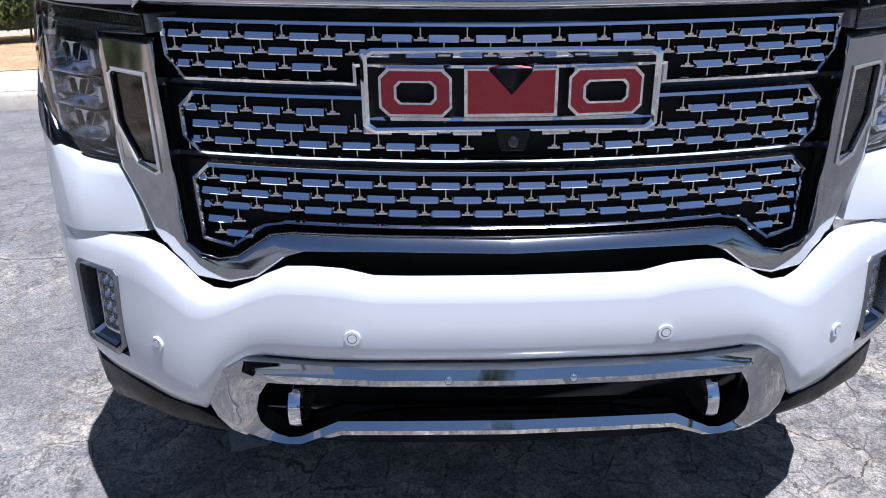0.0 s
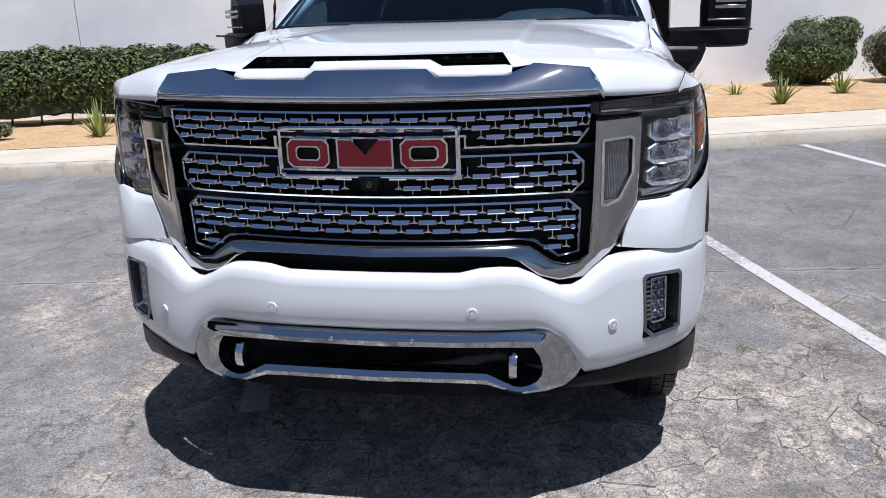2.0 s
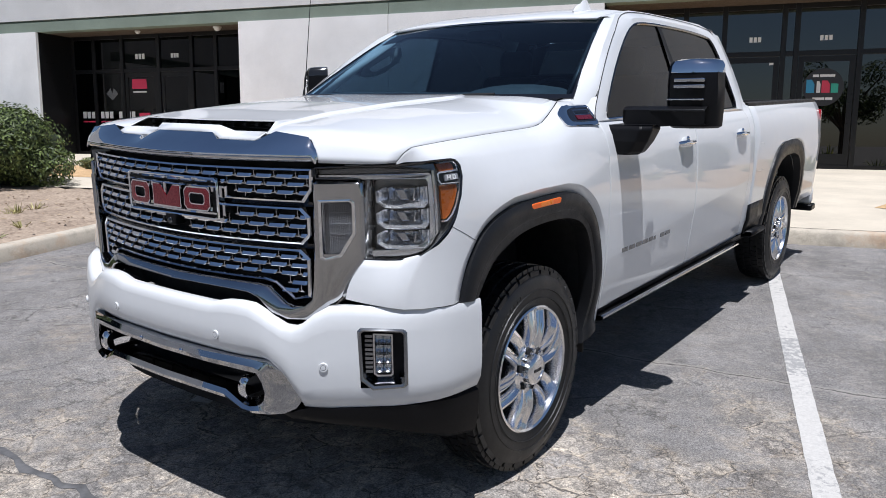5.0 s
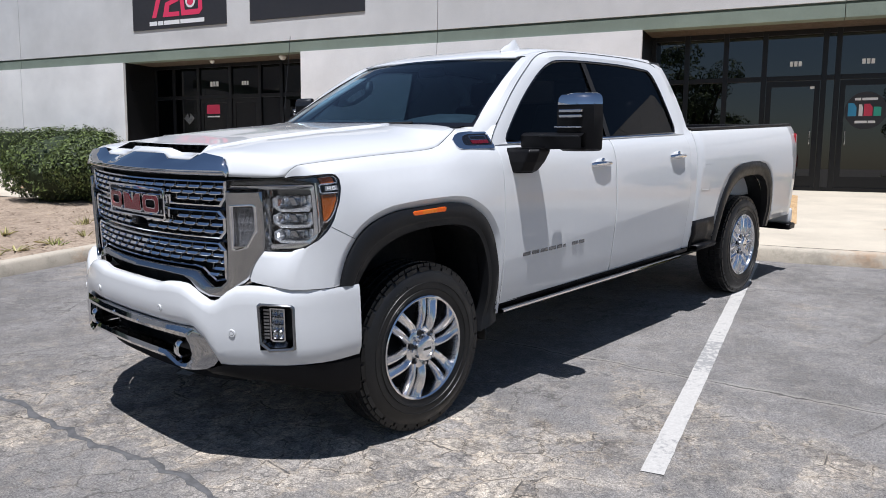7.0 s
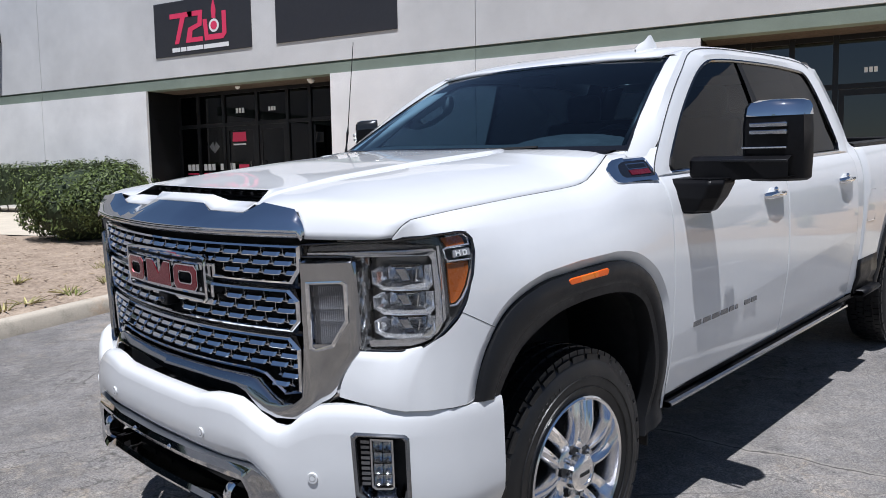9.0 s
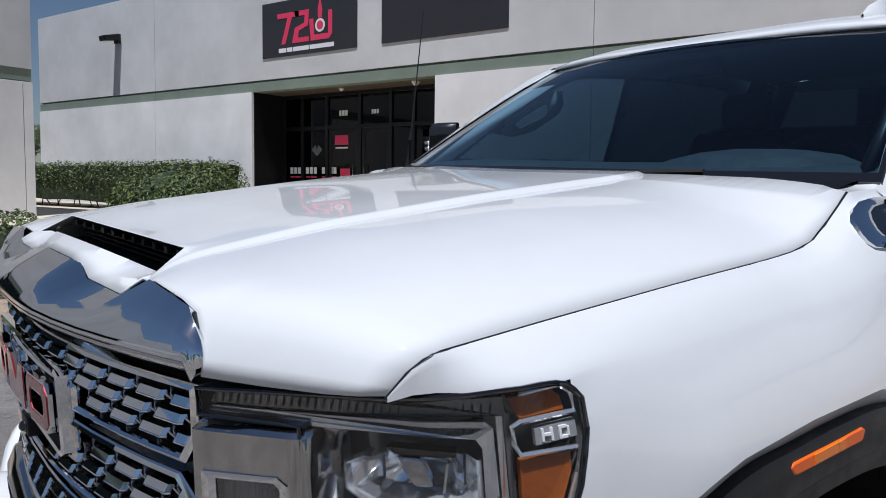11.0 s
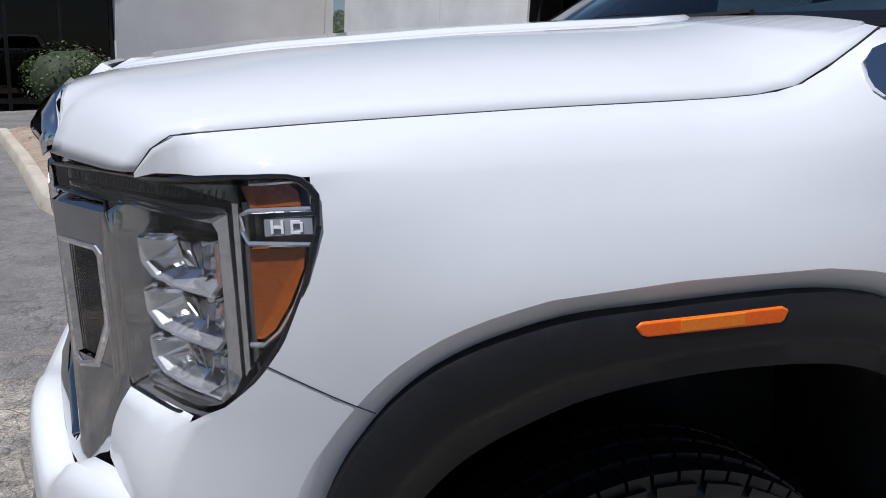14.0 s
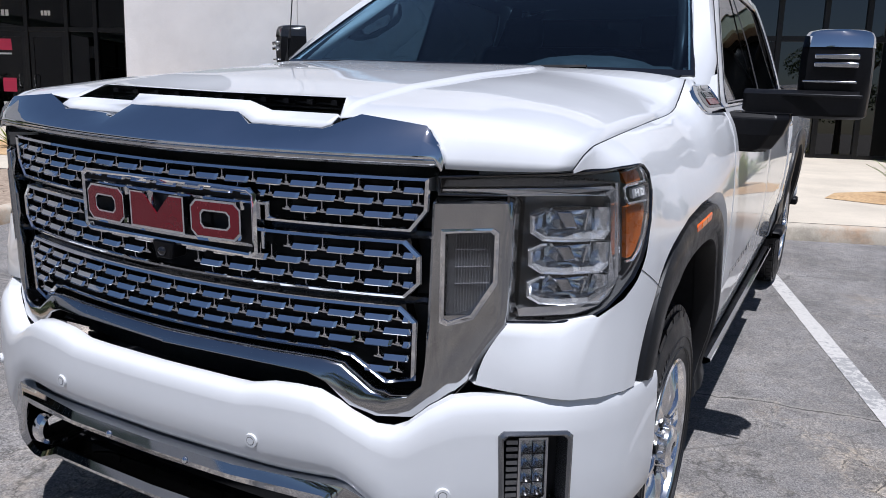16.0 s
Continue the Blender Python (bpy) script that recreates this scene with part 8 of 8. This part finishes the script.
part("cab_back", bm, PAINT, truck)
bm = bmesh.new()
grid(bm, [[(x, 4.05, 1.50), (x * 0.86, 4.045, 1.91)] for x in (-0.86, -0.3, 0.3, 0.86)])
facing(bm, (0, -1, -0.2))
ob = part("rear_window", bm, TINT, truck, "dark tinted rear window")
ob.visible_shadow = False
# fin
bm = bmesh.new()
cols = []
for y, w, h in ((2.40, 0.004, 0.0), (2.44, 0.026, 0.022), (2.50, 0.030, 0.034), (2.545, 0.020, 0.056), (2.575, 0.012, 0.060), (2.60, 0.024, 0.02), (2.62, 0.006, 0.0)):
    y, z = 2.31 + (y - 2.40) * 0.85, 2.004 + 0.10 * (y - 2.40)
    cols.append([(0.42 - w, y, z - 0.02), (0.42 - w * 0.75, y, z + h * 0.5), (0.42, y, z + h + 0.004), (0.42 + w * 0.75, y, z + h * 0.5), (0.42 + w, y, z - 0.02)])
grid(bm, cols)
bmesh.ops.recalc_face_normals(bm, faces=bm.faces[:])
for v in bm.verts:
    v.co.x += 0.10
part("roof_fin", bm, PAINT, truck, "white shark-fin aerial")

# windscreen, cowl, wipers
bm = bmesh.new()
cols = []
for k in range(15):
    q = -1 + 2 * k / 14
    a = abs(q)
    p0 = Vector((q * (0.899 if q > 0 else 0.862), 1.42 + (0.186 if q > 0 else 0.165) * a ** 2.2, 1.555 - 0.012 * a))
    p1 = Vector((q * 0.725, 2.150 + 0.120 * a * a, 1.962 - 0.010 * a * a))
    c = []
    for j in range(9):
        t = j / 8
        p = p0.lerp(p1, t)
        p.z += 0.022 * math.sin(math.pi * t)
        c.append(tuple(p))
    cols.append(c)
grid(bm, cols)
facing(bm, (0, -1, 1))
ws = part("windscreen", bm, SCREEN, truck, "curved tinted windscreen")
ws.visible_shadow = False
bm = bmesh.new()
tube(bm, [c[0] for c in cols] + [c for c in cols[-1][1:]] + [c[-1] for c in cols[::-1]][1:] + [c for c in cols[0][::-1]][1:-1], 0.004, 5, closed=True)
part("windscreen_seal", bm, DULLBLACK, ws)
# printed black border of the windscreen
lift = Vector((0, -0.0015, 0.003))
for edge, inner in ((cols[0], cols[1]), (cols[-1], cols[-2])):
    bm = bmesh.new()
    grid(bm, [[Vector(a) + lift, Vector(a).lerp(Vector(b), 0.08) + lift] for a, b in zip(edge, inner)])
    part("glass_border", bm, GLOSSBLACK, ws)
bm = bmesh.new()
grid(bm, [[Vector(c[-1]) + lift, Vector(c[-1]).lerp(Vector(c[-2]), 0.25) + lift] for c in cols])
part("glass_border", bm, GLOSSBLACK, ws)
bm = bmesh.new()
grid(bm, [[Vector(c[0]) + lift, Vector(c[0]).lerp(Vector(c[1]), 0.32) + lift] for c in cols])
part("glass_border", bm, GLOSSBLACK, ws)
bm = bmesh.new()
grid(bm, [[(q * 0.862, 1.385 + 0.10 * q * q, 1.545 - 0.01 * abs(q)), (q * 0.862, 1.42 + 0.14 * q * q, 1.548), (q * 0.858, 1.47 + 0.165 * abs(q) ** 2.2, 1.562 - 0.012 * abs(q))] for q in (-1, -0.75, -0.5, -0.25, 0, 0.25, 0.5, 0.75, 1)])
part("cowl", bm, BLACK, truck, "black cowl panel under the windscreen")
for x0, x1 in ((-0.66, -0.06), (-0.02, 0.56)):
    bm = bmesh.new()
    pts = [(x0 + (x1 - x0) * k / 6, 1.44 + 0.05 * abs(x0 + (x1 - x0) * k / 6) ** 2 + 0.02 * k / 6, 1.556 + 0.002 * k) for k in range(7)]
    tube(bm, pts, 0.008, 5)
    part("wiper", bm, DULLBLACK, truck, "black windscreen wiper")
# aerial on the passenger wing
bm = bmesh.new()
tube(bm, [(-0.870, 1.60, 1.55), (-0.872, 1.61, 1.66), (-0.874, 1.615, 1.70), (-0.90, 1.70, 2.16)], [0.009, 0.008, 0.003, 0.0022], 6)
part("aerial", bm, DULLBLACK, truck, "thin black whip aerial")

# interior
bm = bmesh.new()
grid(bm, [[(x, 1.50, 1.50), (x, 1.60, 1.548), (x, 1.74, 1.572), (x, 1.88, 1.578), (x, 2.00, 1.565), (x, 2.06, 1.48), (x, 2.10, 1.1)] for x in (-0.86, -0.5, 0, 0.3, 0.6, 0.86)])
part("dashboard", bm, DASH, truck, "black padded dashboard")
bm = bmesh.new()
grid(bm, [[(x, 1.72, 1.560), (x, 1.76, 1.575 + h * 0.7), (x, 1.90, 1.585 + h), (x, 2.02, 1.580 + h), (x, 2.05, 1.53)] for x, h in ((0.18, -0.015), (0.26, 0.022), (0.38, 0.032), (0.52, 0.030), (0.62, 0.016), (0.70, -0.015))])
part("instrument_hood", bm, DASH, truck)
bm = bmesh.new()
tube(bm, [(0.40 + 0.19 * math.cos(a), 2.26 + 0.10 * math.sin(a), 1.49 + 0.155 * math.sin(a)) for a in [2 * math.pi * k / 28 for k in range(28)]], 0.015, 8, closed=True)
part("steering_wheel", bm, LEATHER, truck, "black steering wheel")
for x in (-0.42, 0.42):
    bm = bmesh.new()
    box(bm, x - 0.25, x + 0.25, 2.45, 3.0, 0.9, 1.12)
    part("seat_cushion", bm, LEATHER, truck, bevel=0.05)
    bm = bmesh.new()
    grid(bm, [[(x + dx, 2.95 + 0.25 * q, 1.05 + 0.62 * q) for q in (0, 0.5, 1)] for dx in (-0.24, 0, 0.24)])
    part("seat_back", bm, LEATHER, truck, thick=0.12, bevel=0.04)
    bm = bmesh.new()
    box(bm, x - 0.13, x + 0.13, 3.19, 3.29, 1.68, 1.86)
    part("head_restraint", bm, LEATHER, truck, bevel=0.04)
bm = bmesh.new()
box(bm, -0.82, 0.82, 3.45, 3.62, 0.9, 1.70)
part("rear_bench", bm, LEATHER, truck, bevel=0.05)
bm = bmesh.new()
box(bm, -0.98, 0.98, 1.6, 4.04, 0.62, 0.66)
part("cab_floor", bm, DULLBLACK, truck)
# unseen plate added to keep stray sun out of the truck's shadow
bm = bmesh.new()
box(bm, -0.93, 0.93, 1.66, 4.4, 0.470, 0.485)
part("under_cab_light_block", bm, DULLBLACK, truck)
bm = bmesh.new()
grid(bm, [[(x, 2.30, 1.955), (x, 3.0, 1.985), (x, 4.0, 1.96)] for x in (-0.74, 0, 0.74)])
part("headlining", bm, TRIMGREY, truck)
for side in (1, -1):
    bm = bmesh.new()
    grid(bm, [[(side * 0.955, y, 0.66), (side * 0.955, y, 1.44)] for y in (1.70, 2.8, 3.95)])
    part("door_lining", bm, LEATHER, truck)
    bm = bmesh.new()
    grid(bm, [[(side * (glass_x(z) - e), y, z) for z in (1.42, 1.55, 1.68, 1.80, 1.90, 1.985)] for y, e in ((3.80, 0.022), (3.92, 0.03), (4.03, 0.06), (4.035, 0.20))])
    part("corner_lining", bm, LEATHER, truck)
    bm = bmesh.new()
    grid(bm, [[(side * 0.84, 1.66, 1.54), (side * 0.80, 1.74, 1.56)], [(side * 0.80, 1.88, 1.71), (side * 0.755, 1.97, 1.73)], [(side * 0.745, 2.12, 1.86), (side * 0.70, 2.22, 1.88)]])
    # same trim on both sides; the driver's is coloured dark to cut its brightness
    part("pillar_trim", bm, LEATHER if side > 0 else TRIMGREY, truck, thick=0.02)
    if side > 0:
        continue
    bm = bmesh.new()
    go = [(0.932, 1.690), (0.876, 1.672), (0.819, 1.695), (0.740, 1.769), (0.722, 1.813), (0.722, 1.862), (0.755, 1.856), (0.813, 1.807), (0.884, 1.746)]
    gi = [(0.869, 1.728), (0.860, 1.708), (0.836, 1.708), (0.775, 1.752), (0.758, 1.775), (0.756, 1.802), (0.768, 1.814), (0.806, 1.786), (0.850, 1.750)]
    ring(bm, go, gi, lambda a, b, d: (-a, 2.255 - (a - 0.74) * 1.144 - (b - 1.80) * 0.27 + d, b), 0.014, 0.03)
    bmesh.ops.recalc_face_normals(bm, faces=bm.faces[:])
    part("grab_handle", bm, TRIMGREY, truck, "grey grab handle on the windscreen pillar")
bm = bmesh.new()
box(bm, -0.12, 0.12, 2.20, 2.24, 1.86, 1.925)
part("inner_mirror", bm, LEATHER, truck, bevel=0.02)

# --- bed ---
RARCH_OUT = [(4.445, 0.52), (4.470, 0.70), (4.51, 0.85), (4.575, 0.98), (4.66, 1.075), (4.78, 1.140), (4.94, 1.173), (5.125, 1.180), (5.30, 1.173), (5.44, 1.145), (5.54, 1.085), (5.62, 0.98), (5.665, 0.85), (5.685, 0.70), (5.69, 0.55)]
RARCH_IN = [(4.555, 0.52), (4.575, 0.70), (4.610, 0.82), (4.67, 0.915), (4.75, 0.985), (4.85, 1.032), (4.98, 1.055), (5.125, 1.060), (5.26, 1.055), (5.37, 1.032), (5.45, 0.985), (5.52, 0.905), (5.56, 0.80), (5.58, 0.70), (5.585, 0.55)]
for side in (1, -1):
    bm = bmesh.new()
    zs = [0.60, 0.70, 0.80, 0.90, 0.98, 1.05, 1.10, 1.145, 1.173, 1.180, 1.23, 1.28, 1.33, 1.38, 1.42, 1.45, 1.468]
    rows = []
    for z in zs:
        ya, yb = (5.125, 5.125) if z >= 1.18 else (arch_y(z, True, RARCH_OUT), arch_y(z, False, RARCH_OUT))
        y0 = 4.060
        row = [y0 + (ya - y0) * i / 7 for i in range(8)] + [yb + (6.235 - yb) * i / 8 for i in range(9)]
        rows.append([(side * lerp_table(BED_X, z), y, z) for y in row])
    grid(bm, rows, skip=lambda i, j: j == 7 and zs[i] < 1.17)
    bmesh.ops.recalc_face_normals(bm, faces=bm.faces[:])
    grid(bm, [[(side * (lerp_table(BED_X, z) - e), 4.0602, z) for z in zs] for e in (0.002, 0.08)])
    bedside = part("bed_side", bm, PAINT, truck, "white painted bed side", thick=0.006)
    bm = bmesh.new()
    cols = []
    for (a, b), (c, d) in zip(RARCH_OUT, RARCH_IN):
        xo = lerp_table(BED_X, b)
        m = lambda k: (a + (c - a) * k, b + (d - b) * k)
        cols.append([(side * (xo - 0.012), *m(-0.02)), (side * (xo + 0.008), *m(0.0)), (side * (xo + 0.018), *m(0.12)), (side * (xo + 0.019), *m(0.6)), (side * (xo + 0.010), *m(0.7)), (side * (xo + 0.008), *m(0.97)), (side * (xo - 0.05), *m(1.02))])
    grid(bm, cols)
    bmesh.ops.recalc_face_normals(bm, faces=bm.faces[:])
    rf = part("arch_flare", bm, CHARCOAL, truck, "dark grey plastic arch flare")
    bm = bmesh.new()
    box(bm, side * 1.045, side * 1.072, 5.13, 5.30, 1.128, 1.152)
    part("side_marker", bm, AMBER, rf, "amber side marker lamp", bevel=0.003)
    bm = bmesh.new()
    grid(bm, [[(side * 1.0, c, d), (side * 0.62, 5.125 + (c - 5.125) * 1.08, 0.45 + (d - 0.45) * 1.05), (side * 0.62, 5.125, 0.45)] for c, d in RARCH_IN])
    part("wheel_housing", bm, DULLBLACK, truck)
    bm = bmesh.new()
    grid(bm, [[(side * x, y, z) for x, z in ((0.985, 1.462), (0.985, 1.484), (0.965, 1.490), (0.885, 1.490), (0.870, 1.482), (0.870, 1.44))] for y in (4.065, 4.8, 5.5, 6.24)])
    bmesh.ops.recalc_face_normals(bm, faces=bm.faces[:])
    part("rail_cap", bm, BLACK, bedside, "black plastic bed rail cap")
    bm = bmesh.new()
    grid(bm, [[(side * 0.87, y, z) for z in (0.85, 1.45)] for y in (4.07, 5.1, 6.23)])
    part("inner_wall", bm, PAINT, bedside)
    bm = bmesh.new()
    box(bm, side * 0.93, side * 1.048, 6.205, 6.255, 1.02, 1.395)
    part("tail_lamp", bm, REDLENS, truck, "red tail lamp", bevel=0.012)
    bm = bmesh.new()
    tube(bm, [(side * 1.0565, a, b) for a, b in ((4.13, 1.185), (4.20, 1.205), (4.285, 1.200), (4.30, 1.17), (4.30, 1.03), (4.285, 1.00), (4.15, 1.005), (4.13, 1.03))], 0.0014, 4, closed=True)
    part("fuel_flap_gap", bm, TRIMGREY, bedside)
    # side step block between cab and rear wheel
    bm = bmesh.new()
    grid(bm, [[(side * (1.036 - 0.02 * (z < 0.62)), y, z) for z in (0.555, 0.60, 0.66, 0.72, 0.77)] for y in (4.05, 4.12, 4.3, 4.44)])
    part("bed_step", bm, BLACK, truck, "black step panel ahead of the rear wheel", thick=0.01)
    bm = bmesh.new()
    grid(bm, [[(side * x, y, z) for x, z in ((0.9, 0.565), (1.06, 0.57), (1.075, 0.555), (1.06, 0.535), (0.9, 0.53))] for y in (4.08, 4.42)])
    part("bed_step_tread", bm, BLACK, truck, thick=0.008)
    bm = bmesh.new()
    box(bm, side * 0.60, side * 1.02, 6.27, 6.36, 0.50, 0.66)
    rb = part("rear_bumper_end", bm, PAINT, truck, "white and black rear bumper corner", bevel=0.03)
    bm = bmesh.new()
    box(bm, side * 0.55, side * 1.035, 6.24, 6.40, 0.44, 0.50)
    part("bumper_pad", bm, BLACK, rb, bevel=0.015)
    bm = bmesh.new()
    grid(bm, [[(side * 0.985, 1.575, 0.62), (side * 0.985, 1.60, 0.40), (side * 0.985, 1.60, 0.36)], [(side * 0.78, 1.575, 0.62), (side * 0.78, 1.60, 0.40), (side * 0.78, 1.60, 0.36)]])
    part("mud_flap", bm, BLACK, truck, thick=0.01)
bm = bmesh.new()
box(bm, -0.93, 0.93, 6.20, 6.25, 0.66, 1.44)
tg = part("tailgate", bm, PAINT, truck, "white tailgate", bevel=0.012)
bm = bmesh.new()
box(bm, -0.93, 0.93, 6.18, 6.26, 1.445, 1.482)
part("spoiler_cap", bm, BLACK, tg, bevel=0.01)
bm = bmesh.new()
box(bm, -0.87, 0.87, 4.07, 6.2, 0.84, 0.87)
part("bed_floor", bm, BLACK, truck)
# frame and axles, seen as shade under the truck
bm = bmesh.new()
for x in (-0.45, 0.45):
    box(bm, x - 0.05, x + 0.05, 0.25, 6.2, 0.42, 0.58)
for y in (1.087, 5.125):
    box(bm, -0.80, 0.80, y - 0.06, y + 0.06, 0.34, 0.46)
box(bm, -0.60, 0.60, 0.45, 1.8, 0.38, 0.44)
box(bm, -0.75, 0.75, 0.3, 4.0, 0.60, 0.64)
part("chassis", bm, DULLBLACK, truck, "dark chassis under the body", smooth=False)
